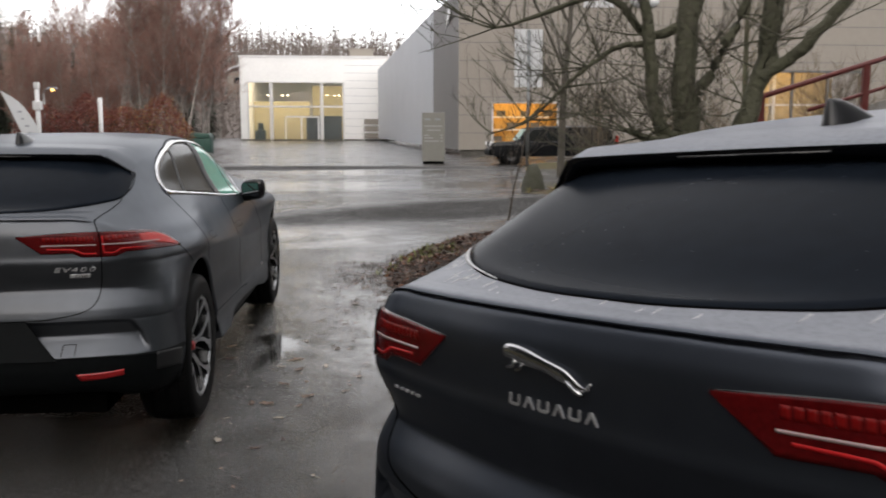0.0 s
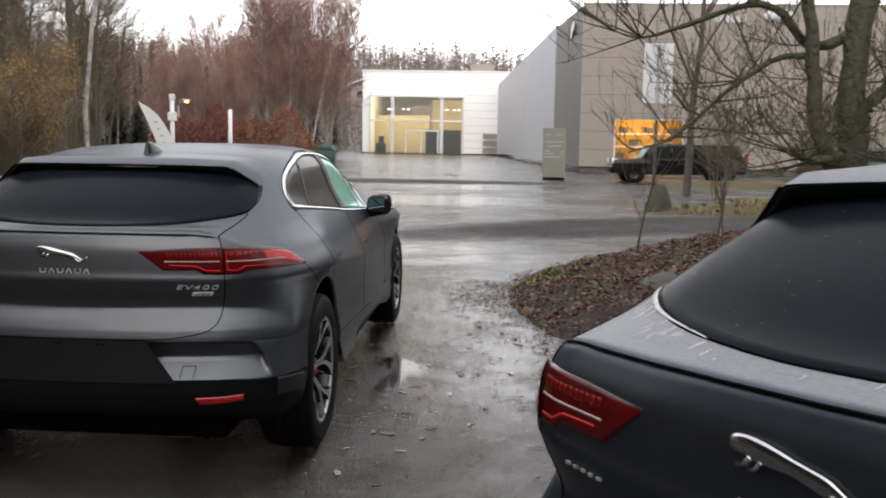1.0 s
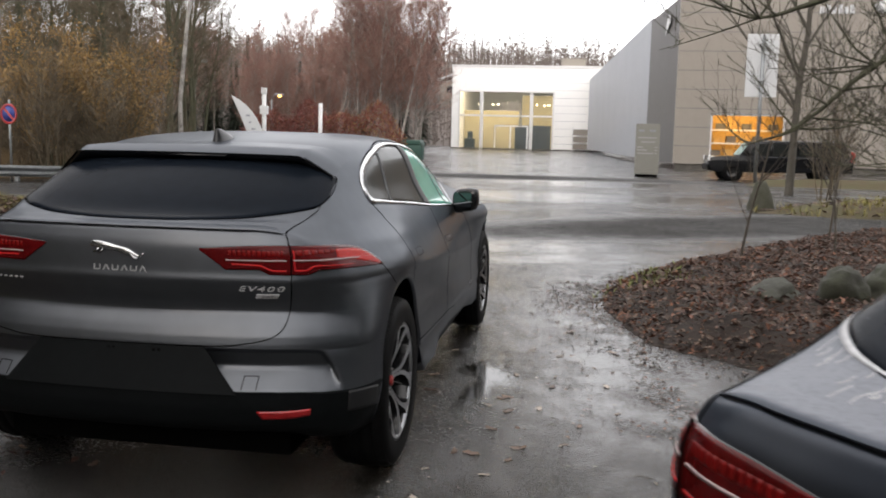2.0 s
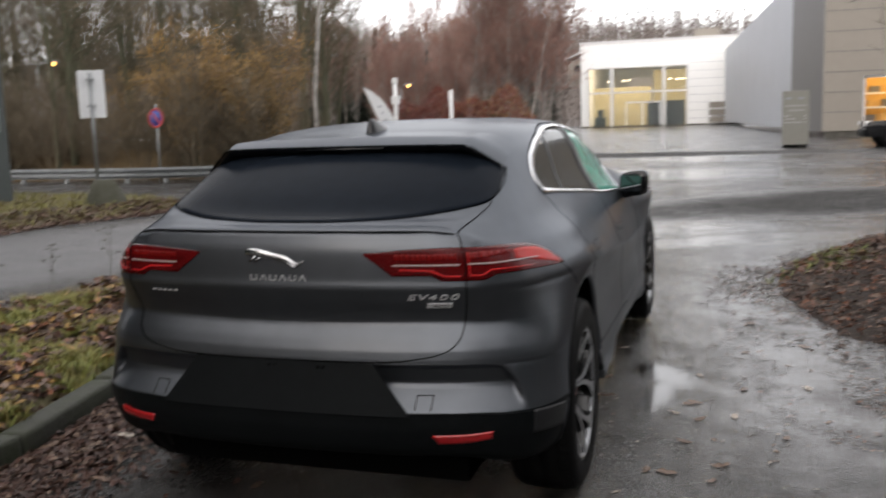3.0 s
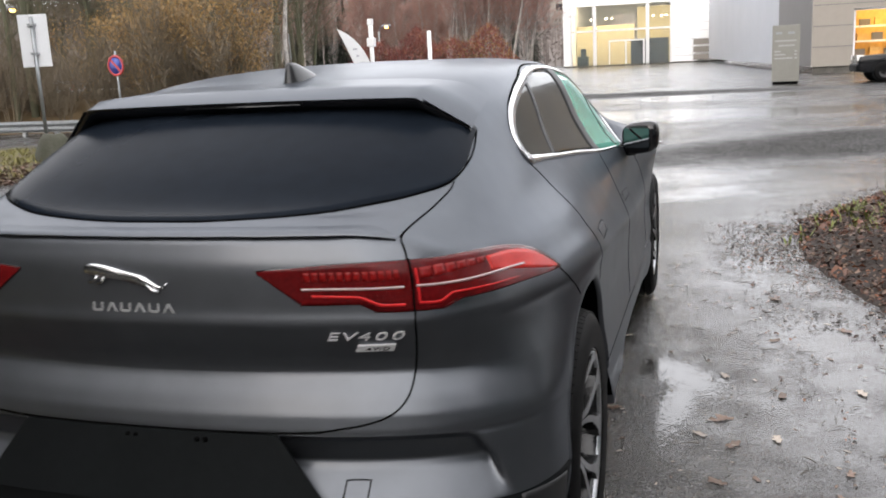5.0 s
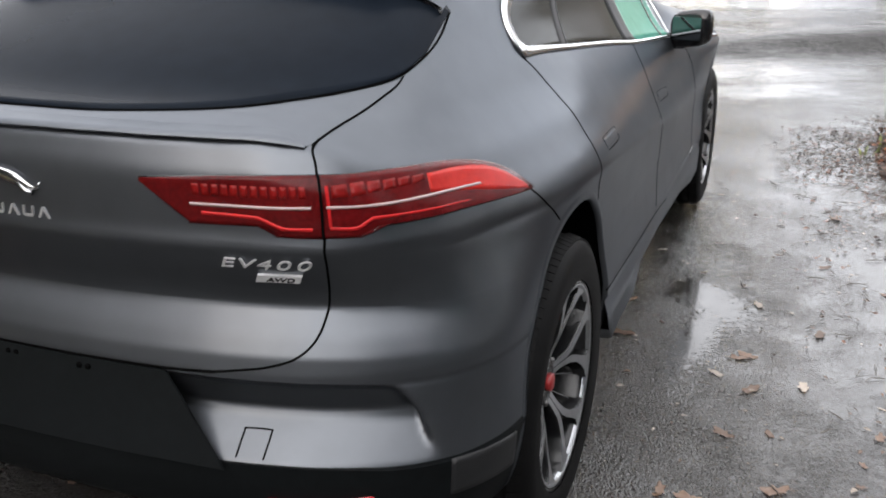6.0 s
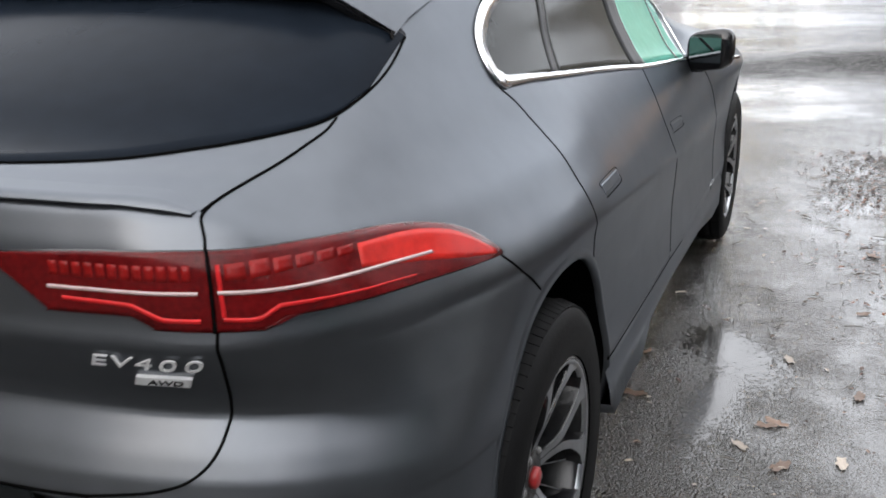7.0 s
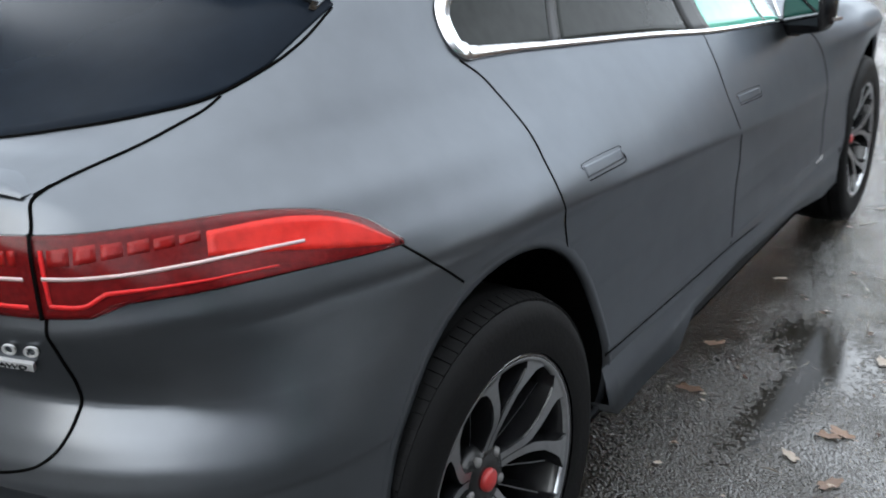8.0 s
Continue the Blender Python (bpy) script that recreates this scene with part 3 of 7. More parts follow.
# ---- kerb ----
kerb = thing("kerb", "low mossy granite kerb along the grass verge", "kerb", kind="structure")
kerb_line = [(-1.70, -3.2), (-1.66, -1.7), (-1.65, -0.3), (-1.82, 0.58), (-2.22, 2.0), (-2.80, 3.5)]
for i in range(len(kerb_line) - 1):
    (ax, ay), (bx, by) = kerb_line[i], kerb_line[i + 1]
    length, turn = math.hypot(bx - ax, by - ay), math.atan2(by - ay, bx - ax)
    count = max(1, round(length / 0.85))
    for k in range(count):
        s = (k + 0.5) / count
        b = part("kerbstone", boxes((-length / count / 2 + 0.006, length / count / 2 - 0.006, -0.07, 0.07, -0.02, 0.118), bevel=0.026), KERB, kerb)
        b.matrix_basis = Matrix.Translation((ax + (bx - ax) * s, ay + (by - ay) * s, random.uniform(-0.008, 0.004))) @ Matrix.Rotation(turn + random.uniform(-0.012, 0.012), 4, "Z")


# ---- buildings ----
def showroom():
    """White flat-roofed showroom with a tall glazed front."""
    b = thing("showroom_building", "white clad showroom with tall lit glazed entrance", "building", Matrix.Translation((0, 120, 0)))
    x0, x1, top = -17.55, 3.2, 11.3
    gx0, gx1, gt = -16.6, -3.6, 7.9
    for box in ((x0, gx0, 0, 0.5, -0.3, top), (gx1, x1, 0, 0.5, -0.3, top), (gx0, gx1, 0, 0.5, gt, top), (x0, x0 + 0.4, 0.5, 28, -0.3, top), (x1 - 0.4, x1, 0.5, 28, -0.3, top), (x0 + 0.4, x1 - 0.4, 27.6, 28, -0.3, top)):
        part("wall", boxes(box), CLADDING_WHITE, b, smooth=False)
    part("roof", boxes((x0 + 0.1, x1 - 0.1, 0.3, 27.8, top - 0.35, top - 0.1)), CLADDING_WHITE, b, smooth=False)
    part("parapet_trim", boxes((x0 - 0.06, x1, -0.08, 0.0, top - 0.25, top + 0.05)), FRAME_WHITE, b, smooth=False)
    for i in range(10):
        z = 0.9 + i * 1.02
        part("panel_joint", boxes((gx1 + 0.05, x1 - 0.02, -0.012, 0.0, z, z + 0.035)), CLADDING_LIGHT, b, smooth=False)
    part("plinth", boxes((x0 - 0.02, x1, -0.1, 0.0, -0.3, 0.18)), CONCRETE, b, smooth=False)
    w = part("window", boxes((gx0, gx1, -0.06, 0.3, gt - 0.16, gt), (gx0, gx1, -0.06, 0.3, 4.45, 4.68)), FRAME_WHITE, b, "white framed shopfront glazing", False)
    for x, wd in ((gx0, 0.2), (-13.62, 0.42), (-6.84, 0.42), (gx1 - 0.2, 0.2)):
        part("mullion", boxes((x - 0.01, x + wd, -0.1, 0.3, 0, gt)), FRAME_WHITE, w, smooth=False)
    for a, c in ((gx0 + 0.2, -13.62), (-13.2, -6.84), (-6.42, gx1 - 0.2)):
        for z0, z1 in ((0.1, 4.45), (4.68, gt - 0.16)):
            p = part("pane", boxes((a, c, 0.10, 0.12, z0, z1)), clear_glass("showroom_glass", (0.30, 0.36, 0.36), 0.02, 0.10), w, smooth=False)
            p.visible_shadow = False
    door = part("door", boxes((-11.6, -7.0, -0.02, 0.10, 3.1, 3.3), (-11.6, -11.45, -0.02, 0.10, 0, 3.1), (-9.5, -9.3, -0.02, 0.10, 0, 3.1), (-7.2, -7.0, -0.02, 0.10, 0, 3.1)), FRAME_WHITE, b, "white framed double entrance door", False)
    part("floor", boxes((x0 + 0.4, x1 - 0.4, 0.5, 27.6, -0.05, 0.03)), CONCRETE, b, smooth=False)
    part("inner_wall", boxes((x0 + 0.5, -9.0, 9.0, 9.2, 0, 5.5), (-9.0, x1 - 0.5, 14.0, 14.2, 0, 8)), material("warm_inner_wall", (0.40, 0.35, 0.22), 0.7, 0, 0.15, 0.3), b, "warm yellow interior wall", False)
    part("back_display", boxes((-9.2, -4.2, 5.0, 5.3, 0.0, 3.4)), material("dark_display_wall", (0.0245, 0.0315, 0.042), 0.5, 0, 0.3, 1), b, smooth=False)
    for x in (-14.6, -12.5, -11.7, -6.2, -5.2, -4.5):
        part("ceiling_lamp", lathe([(0, 0.0), (0, 0.13), (0.12, 0.10), (0.14, 0.0)], 10, "z"), glow("ceiling_lamp_glow", (1.0, 0.85, 0.6), 8), b).location = (x, 3.0 + (x * 7 % 3), 6.2)
    # unreadable script over the door, as plain strokes
    for i in range(7):
        x = -10.9 + i * 0.40
        part("script_sign", prism([(x, 5.55), (x + 0.13, 5.55), (x + 0.36, 6.35 + 0.12 * (i % 3)), (x + 0.22, 6.35 + 0.12 * (i % 3))], (-0.02, 0.06)), material("pale_sign_strokes", (0.525, 0.462, 0.42), 0.4), b, smooth=False)
    part("script_sign", prism([(-11.1, 5.25), (-7.9, 5.3), (-7.9, 5.45), (-9.5, 5.38), (-11.1, 5.4)], (-0.02, 0.06)), material("pale_sign_strokes", (0.525, 0.462, 0.42), 0.4), b, smooth=False)
    part("machine", boxes((-16.0, -14.6, 2.0, 3.2, 0, 1.4), (-15.6, -14.9, 2.2, 3.0, 1.4, 2.4), bevel=0.08), material("dark_machine", (0.021, 0.035, 0.035), 0.5, 0, 0.3, 2), b, smooth=False)
    part("roof_unit", boxes((-3.1, 0.25, 8, 11, top - 0.1, top + 1.5), (-3.25, 0.4, 7.9, 11.1, top + 1.5, top + 1.72)), CLADDING_BEIGE, b, smooth=False)
    inner = new("showroom_lamp", bpy.data.lights.new("showroom_lamp", "AREA"))
    inner.data.energy, inner.data.size, inner.data.size_y, inner.data.shape, inner.data.color = 1900, 16, 7, "RECTANGLE", (1.0, 0.86, 0.60)
    inner.matrix_world = look((-9, 125, 10.2), (-9, 125.01, 0))
    f = thing("yard_gate", "low white slatted gate beside the showroom", "gate", Matrix.Translation((0, 119.2, 0)))
    for x in (-0.95, 1.05):
        part("post", boxes((x - 0.07, x + 0.07, 0, 0.14, 0, 3.2)), FRAME_WHITE, f, smooth=False)
    for i in range(3):
        part("slat", boxes((-0.95, 1.05, 0.03, 0.09, 0.3 + i * 0.95, 1.0 + i * 0.95)), CLADDING_BEIGE, f, smooth=False)


def grey_hall():
    """The long hall: light and dark flank, taupe front with a lit workshop door."""
    b = thing("dealership_hall", "long clad hall with taupe front and grey flanks", "building")
    top = 9.35
    a, c, e = (6.15, 47.4), (5.2, 58.0), (1.0, 119.4)

    def flank(p, q, thick, z1, mat, name, label=""):
        d = Vector((q[0] - p[0], q[1] - p[1], 0))
        n = Vector((d.y, -d.x, 0)).normalized() * thick
        bm = prism([(p[0], p[1]), (q[0], q[1]), (q[0] + n.x, q[1] + n.y), (p[0] + n.x, p[1] + n.y)], (0.35, z1), "z")
        return part(name, bm, mat, b, label, False)

    flank((6.15, 47.8), c, 0.4, top, CLADDING_DARK, "wall", "dark grey ribbed flank wall")
    flank((c[0] + 0.02, c[1] + 0.02), e, 0.4, top + 0.15, CLADDING_LIGHT, "wall", "light bluish grey flank wall")
    flank((c[0] - 0.05, c[1]), (e[0] - 0.05, e[1]), 0.5, 0.36, CONCRETE, "plinth")
    part("plinth", boxes((6.2, 62, 47.5, 47.8, -0.2, 0.35)), CONCRETE, b, smooth=False)
    gx0, gx1, gz = 8.0, 11.9, 3.1
    wx0, wx1, wz0, wz1 = 23.6, 29.8, 0.8, 4.95
    for box in ((6.1, gx0, 47.4, 47.8, 0.35, top), (gx0, gx1, 47.4, 47.8, gz, top), (gx1, wx0, 47.4, 47.8, 0.35, top), (wx0, wx1, 47.4, 47.8, wz1, top), (wx0, wx1, 47.4, 47.8, 0.35, wz0), (wx1, 62, 47.4, 47.8, 0.35, top)):
        part("wall", boxes(box), CLADDING_BEIGE, b, "taupe panelled front wall", False)
    part("roof", prism([(6.4, 47.7), (62, 47.7), (62, 119), (1.5, 119), (5.5, 58)], (top - 0.4, top - 0.1), "z"), CLADDING_DARK, b, smooth=False)
    part("parapet_trim", boxes((6.1, 62, 47.36, 47.4, top - 0.05, top + 0.04)), CLADDING_BEIGE, b, smooth=False)
    for i in range(8):
        z = 1.3 + i * 1.02
        part("panel_joint", boxes(*[s for s in ((6.12, gx0, 47.385, 47.4, z, z + 0.03), (gx1, wx0, 47.385, 47.4, z, z + 0.03), (wx1, 62, 47.385, 47.4, z, z + 0.03))] + ([(gx0, gx1, 47.385, 47.4, z, z + 0.03)] if z > gz else []) + ([(wx0, wx1, 47.385, 47.4, z, z + 0.03)] if z > wz1 else [])), CLADDING_DARK, b, smooth=False)
    for k in range(9):
        x = 14 + k * 5.2
        if not wx0 - 0.2 < x < wx1 + 0.2:
            part("panel_joint", boxes((x, x + 0.03, 47.384, 47.4, 0.35, top)), CLADDING_DARK, b, smooth=False)
    g = part("workshop_door", boxes((gx0, gx1, 47.5, 47.6, gz - 0.1, gz), (gx0, gx0 + 0.1, 47.5, 47.6, 0, gz), (gx1 - 0.1, gx1, 47.5, 47.6, 0, gz)), FRAME_WHITE, b, "open lit workshop entrance", False)
    warm = material("warm_workshop_wall", (0.525, 0.329, 0.112), 0.7, 0, 0.2, 0.5)
    part("workshop_wall", boxes((gx0 - 1, gx1 + 1, 51.5, 51.7, 0, 4)), warm, b, smooth=False)
    part("workshop_floor", boxes((gx0 - 1, gx1 + 1, 47.8, 51.5, 0.0, 0.04)), CONCRETE, b, smooth=False)
    for i in range(3):
        part("shelf", boxes((gx0 + 0.2, gx1 - 0.2, 49.6, 50.2, 0.7 + i * 0.75, 0.80 + i * 0.75)), FRAME_WHITE, b, smooth=False)
        for k in range(5):
            x = gx0 + 0.4 + k * 0.72 + 0.1 * i
            part("crate", boxes((x, x + 0.5, 49.7, 50.1, 0.8 + i * 0.75, 1.12 + i * 0.75 + 0.06 * (k % 2))), warm if (k + i) % 2 else CLADDING_DARK, b, smooth=False)
    lw = part("window", boxes((wx0, wx1, 47.36, 47.6, wz1 - 0.12, wz1), (wx0, wx1, 47.36, 47.6, wz0, wz0 + 0.12), *[(x, x + 0.1, 47.36, 47.6, wz0, wz1) for x in (wx0, wx0 + 2.0, wx0 + 4.1, wx1 - 0.1)]), CLADDING_DARK, b, "lit shop window", False)
    for k in range(3):
        pn = part("pane", boxes((wx0 + 0.1 + k * 2.03, wx0 + 2.0 + k * 2.03, 47.5, 47.52, wz0 + 0.12, wz1 - 0.12)), clear_glass("window_glass", (0.5, 0.5, 0.45), 0.02, 0.08), lw, smooth=False)
        pn.visible_shadow = False
    part("shop_wall", boxes((wx0 - 1, wx1 + 1, 53, 53.2, 0, 6)), material("pale_shop_wall", (0.52, 0.42, 0.22), 0.7, 0, 0.3, 1.5), b, smooth=False)
    part("shop_shelf", boxes((wx0, wx1, 50.5, 51, 1.6, 1.7), (wx0, wx1, 50.5, 51, 3.0, 3.12), (wx0 + 2.2, wx0 + 2.4, 50.5, 51, 0, 5)), FRAME_WHITE, b, smooth=False)
    for x, y, e2, sz in ((9.95, 49.0, 220, 3.0), (26.7, 50.0, 240, 5.0)):
        lamp = new("workshop_lamp", bpy.data.lights.new("workshop_lamp", "AREA"))
        lamp.data.energy, lamp.data.size, lamp.data.color = e2, sz, (1.0, 0.66, 0.28)
        lamp.matrix_world = look((x, y, 3.9 if x < 12 else 5.9), (x, y + 0.6, 0))
    # brand marks as plain light shapes
    pale = material("pale_sign_letters", (0.525, 0.532, 0.546), 0.4)
    for i in range(6):
        part("sign_bar", boxes((13.2 + i * 0.30, 13.42 + i * 0.30, 47.30, 47.36, 8.40, 8.75 + 0.1 * (i % 2))), pale, b, smooth=False)
    part("sign_badge", lathe([(0, 0.0), (0, 0.62), (0.06, 0.62), (0.06, 0.0)], 28, "y"), pale, b).matrix_basis = Matrix.Translation((16.7, 47.30, 8.75)) @ Matrix.Diagonal((1.35, 1, 0.6, 1))
    s = part("sign_badge", prism([(50.2, 8.2), (52.6, 7.7), (52.9, 8.0), (51.6, 8.6), (50.4, 8.75)], (5.72, 5.80), "x"), pale, b, smooth=False)


showroom()
grey_hall()


def block_behind():
    """Unseen plain walls added behind the camera, to close the yard for reflections."""
    b = thing("rear_building", "unseen plain grey block added to close the yard behind", "building")
    part("wall", boxes((-30, 40, -32, -31, 0, 7)), CLADDING_DARK, b, smooth=False)
    part("roof", boxes((-30.5, 40.5, -44, -30.8, 7, 7.4)), CLADDING_DARK, b, smooth=False)


block_behind()


# ---- the grey electric car ----
from mathutils.bvhtree import BVHTree

AXLE, ARCH, MID = 0.376, 0.460, 1.4
ARCH_Y, ARCH_SHIFT = 0.88, 0.032  # the arch is a little narrower than high, and set forward
LOWER_PLAN = [(0, -0.745), (0.15, -0.742), (0.30, -0.732), (0.45, -0.712), (0.57, -0.688), (0.68, -0.628), (0.76, -0.515), (0.812, -0.365), (0.85, -0.23), (0.88, -0.06), (0.90, 0.2), (0.905, 0.8), (0.905, 1.6), (0.90, 2.4), (0.90, 3.0), (0.87, 3.4), (0.78, 3.68), (0.6, 3.83), (0.3, 3.90), (0, 3.92)]
FULL_PLAN = [(0, -0.745), (0.16, -0.742), (0.33, -0.732), (0.47, -0.715), (0.60, -0.682), (0.705, -0.632), (0.79, -0.565), (0.855, -0.48), (0.892, -0.37), (0.903, -0.2), (0.905, 0.1), (0.905, 0.8), (0.905, 1.6), (0.90, 2.4), (0.90, 3.0), (0.87, 3.4), (0.78, 3.68), (0.6, 3.83), (0.3, 3.90), (0, 3.92)]
UPPER_PLAN = [(0, -0.745), (0.16, -0.742), (0.33, -0.732), (0.50, -0.712), (0.64, -0.682), (0.755, -0.625), (0.82, -0.54), (0.86, -0.42), (0.885, -0.26), (0.90, -0.06), (0.905, 0.25), (0.905, 0.8), (0.905, 1.6), (0.90, 2.4), (0.88, 2.95), (0.83, 3.35), (0.73, 3.63), (0.55, 3.81), (0.28, 3.90), (0, 3.92)]
# rear height, rear end, side height, half width, front height, front end, share of the upper (+) or full lower (-) plan
SECTIONS = [
    (0.292, -0.47, 0.23, 0.755, 0.2, 3.7, -1.0), (0.308, -0.63, 0.25, 0.815, 0.22, 3.84, -1.0), (0.352, -0.745, 0.3, 0.865, 0.3, 3.9, -1.0),
    (0.43, -0.785, 0.38, 0.89, 0.42, 3.92, -1.0), (0.5, -0.792, 0.47, 0.901, 0.5, 3.93, -1.0), (0.508, -0.791, 0.49, 0.9, 0.51, 3.93, -1.0),
    (0.575, -0.776, 0.56, 0.894, 0.58, 3.935, -1.0), (0.59, -0.773, 0.58, 0.892, 0.6, 3.935, -1.0), (0.648, -0.763, 0.63, 0.89, 0.63, 3.935, -1.0),
    (0.662, -0.758, 0.645, 0.89, 0.64, 3.935, -1.0), (0.675, -0.757, 0.66, 0.891, 0.65, 3.935, -1.0), (0.715, -0.754, 0.7, 0.893, 0.68, 3.93, -0.92),
    (0.78, -0.75, 0.77, 0.897, 0.72, 3.93, -0.64), (0.8, -0.749, 0.79, 0.899, 0.74, 3.92, -0.54), (0.86, -0.748, 0.84, 0.906, 0.76, 3.91, -0.27),
    (0.93, -0.747, 0.885, 0.915, 0.79, 3.89, 0.0), (1.03, -0.743, 0.93, 0.898, 0.83, 3.84, 0.1), (1.075, -0.731, 0.97, 0.866, 0.86, 3.76, 0.2),
    (1.098, -0.718, 1.01, 0.833, 0.89, 3.64, 0.35), (1.108, -0.692, 1.05, 0.79, 0.925, 3.42, 0.5), (1.12, -0.64, 1.09, 0.753, 0.96, 3.12, 0.7),
    (1.14, -0.555, 1.135, 0.723, 1.0, 2.78, 0.9), (1.21, -0.42, 1.21, 0.680, 1.1, 2.52, 1), (1.285, -0.26, 1.285, 0.648, 1.22, 2.24, 1),
    (1.355, -0.09, 1.355, 0.612, 1.33, 1.98, 1), (1.412, 0.15, 1.41, 0.562, 1.41, 1.74, 1), (1.445, 0.45, 1.443, 0.478, 1.445, 1.52, 1),
    (1.462, 0.72, 1.462, 0.31, 1.462, 1.28, 1), (1.468, 0.88, 1.468, 0.06, 1.468, 1.05, 1),
]
BELT = ([0.2, 0.58, 1.0, 1.35, 1.75, 2.2], [1.155, 1.128, 1.094, 1.062, 1.036, 1.015])  # window line; the doors below it are flat
SIDE_Z, SIDE_X = [k[2] for k in SECTIONS], [k[3] for k in SECTIONS]
LEDGE = ([0.508, 0.575, 0.592, 0.648, 0.662], [0, 0.048, 0.052, 0.020, 0])  # hollow above the bumper
CREASE = ([0, 0.2, 0.4, 0.6, 0.74, 0.82, 0.88, 0.92], [0.788, 0.790, 0.794, 0.796, 0.784, 0.760, 0.716, 0.700])  # line of the deepest point below the tail lamps


def hollow(x, y, z):
    """How far the flank is drawn in below the tail lamps: a lip under the lamp, an undercut, a crease and a bright shelf under it."""
    crease = np.interp(np.abs(x), *CREASE)
    rise, fall = np.clip((z - crease) / (0.912 - crease), 0, 1), np.clip((crease - z) / (crease - 0.676), 0, 1)
    above = np.interp(rise, [0, 0.10, 0.30, 0.62, 0.9, 1], [0.040, 0.038, 0.030, 0.013, 0.001, -0.004])
    under = np.interp(fall, [0, 0.08, 0.2, 0.45, 0.75, 1], [0.040, 0.038, 0.031, 0.016, 0.003, 0.0])
    deep = np.where(z >= crease, above, under)
    lip = np.interp(z, [0.912, 0.920, 0.936], [-0.004, -0.004, 0.0])
    deep = np.where(z > 0.912, lip, deep)
    t = np.clip((-0.43 - y) / 0.22, 0, 1)
    return deep * t * t * (3 - 2 * t)


def fade(x, a, b):
    t = np.clip((np.abs(x) - a) / (b - a), 0, 1)
    return 1 - t * t * (3 - 2 * t)


def car_shell():
    n = 191
    low, up, full = spline(LOWER_PLAN, n), spline(UPPER_PLAN, n), spline(FULL_PLAN, n)
    low[:, 0] = np.maximum(low[:, 0], 0)
    up[:, 0] = np.maximum(up[:, 0], 0)
    full[:, 0] = np.maximum(full[:, 0], 0)
    tang = np.gradient(low, axis=0)
    tang /= np.linalg.norm(tang, axis=1)[:, None]
    nx, ny = tang[:, 1], -tang[:, 0]
    side, back, front = nx**2, np.where(ny < 0, ny**2, 0), np.where(ny > 0, ny**2, 0)
    table = spline(SECTIONS, 28 * 7 + 1)
    bm = bmesh.new()
    row_of = bm.faces.layers.int.new("row")
    rows = []
    for zr, yr, zs, xw, zf, yf, blend in table:
        base = low * (1 - abs(blend)) + (up if blend > 0 else full) * abs(blend)
        x = base[:, 0] / 0.905 * xw
        y = np.where(base[:, 1] < MID, MID + (base[:, 1] - MID) * (yr - MID) / (-0.745 - MID), MID + (base[:, 1] - MID) * (yf - MID) / (3.92 - MID))
        z = back * zr + side * zs + front * zf
        door = np.clip((y - 0.10) / 0.45, 0, 1) * np.clip((2.9 - y) / 0.6, 0, 1) * side
        belt = np.interp(y, *BELT)
        low_z = belt - 0.28
        v = np.clip((belt - z) / 0.28, 0, 1)
        flat = np.interp(belt, SIDE_Z, SIDE_X) + (np.interp(low_z, SIDE_Z, SIDE_X) - np.interp(belt, SIDE_Z, SIDE_X)) * v * (1.24 - 0.24 * v)
        x = x * np.where((z > low_z) & (z < belt), 1 + door * (flat / xw - 1), 1)
        deep = np.where(y < 0, hollow(x, y, z), 0)
        x, y = np.maximum(x - nx * deep, 0), y - ny * deep
        y = y + np.where(y < 0, float(np.interp(zr, *LEDGE)) * fade(x - float(np.interp(zr, [0.51, 0.615, 0.66], [0.025, -0.028, -0.05])), 0.755, 0.786), 0)
        half = np.stack([x, y, z], 1)
        ring = np.concatenate([half, (half * (-1, 1, 1))[-2:0:-1]])
        rows.append([bm.verts.new(p) for p in ring])
    for k, (a, b) in enumerate(zip(rows[:-1], rows[1:])):
        for i in range(len(a)):
            j = (i + 1) % len(a)
            bm.faces.new((a[i], a[j], b[j], b[i]))[row_of] = k
    bm.faces.new(rows[-1])
    bm.faces.new(rows[0][::-1])
    bm.normal_update()
    return bm


SHELL = car_shell()
SHELL_TREE = BVHTree.FromBMesh(SHELL)
AIM = {"rear": Vector((0, 1, 0)), "side": Vector((-1, 0, 0)), "left": Vector((1, 0, 0)), "top": Vector((0, 0, -1)), "corner": Vector((-0.7071, 0.7071, 0)), "corner_left": Vector((0.7071, 0.7071, 0))}


def on_shell(aim, a, b, lift=0.0):
    """The shell's point behind a place (a, b) of a rear, side, top or corner view, lifted along the normal."""
    d = AIM[aim]
    start = {"rear": Vector((a, -3, b)), "side": Vector((3, a, b)), "left": Vector((-3, a, b)), "top": Vector((a, b, 3)),
             "corner": Vector((0.7071 * a + 2.1, 0.7071 * a - 2.1, b)), "corner_left": Vector((-0.7071 * a - 2.1, 0.7071 * a - 2.1, b))}[aim]
    hit, normal, _, _ = SHELL_TREE.ray_cast(start, d)
    if hit is None:
        hit, normal, _, _ = SHELL_TREE.find_nearest(start + d * 2.5)
    if normal.dot(d) > 0:
        normal = -normal
    return hit + normal * lift, normal


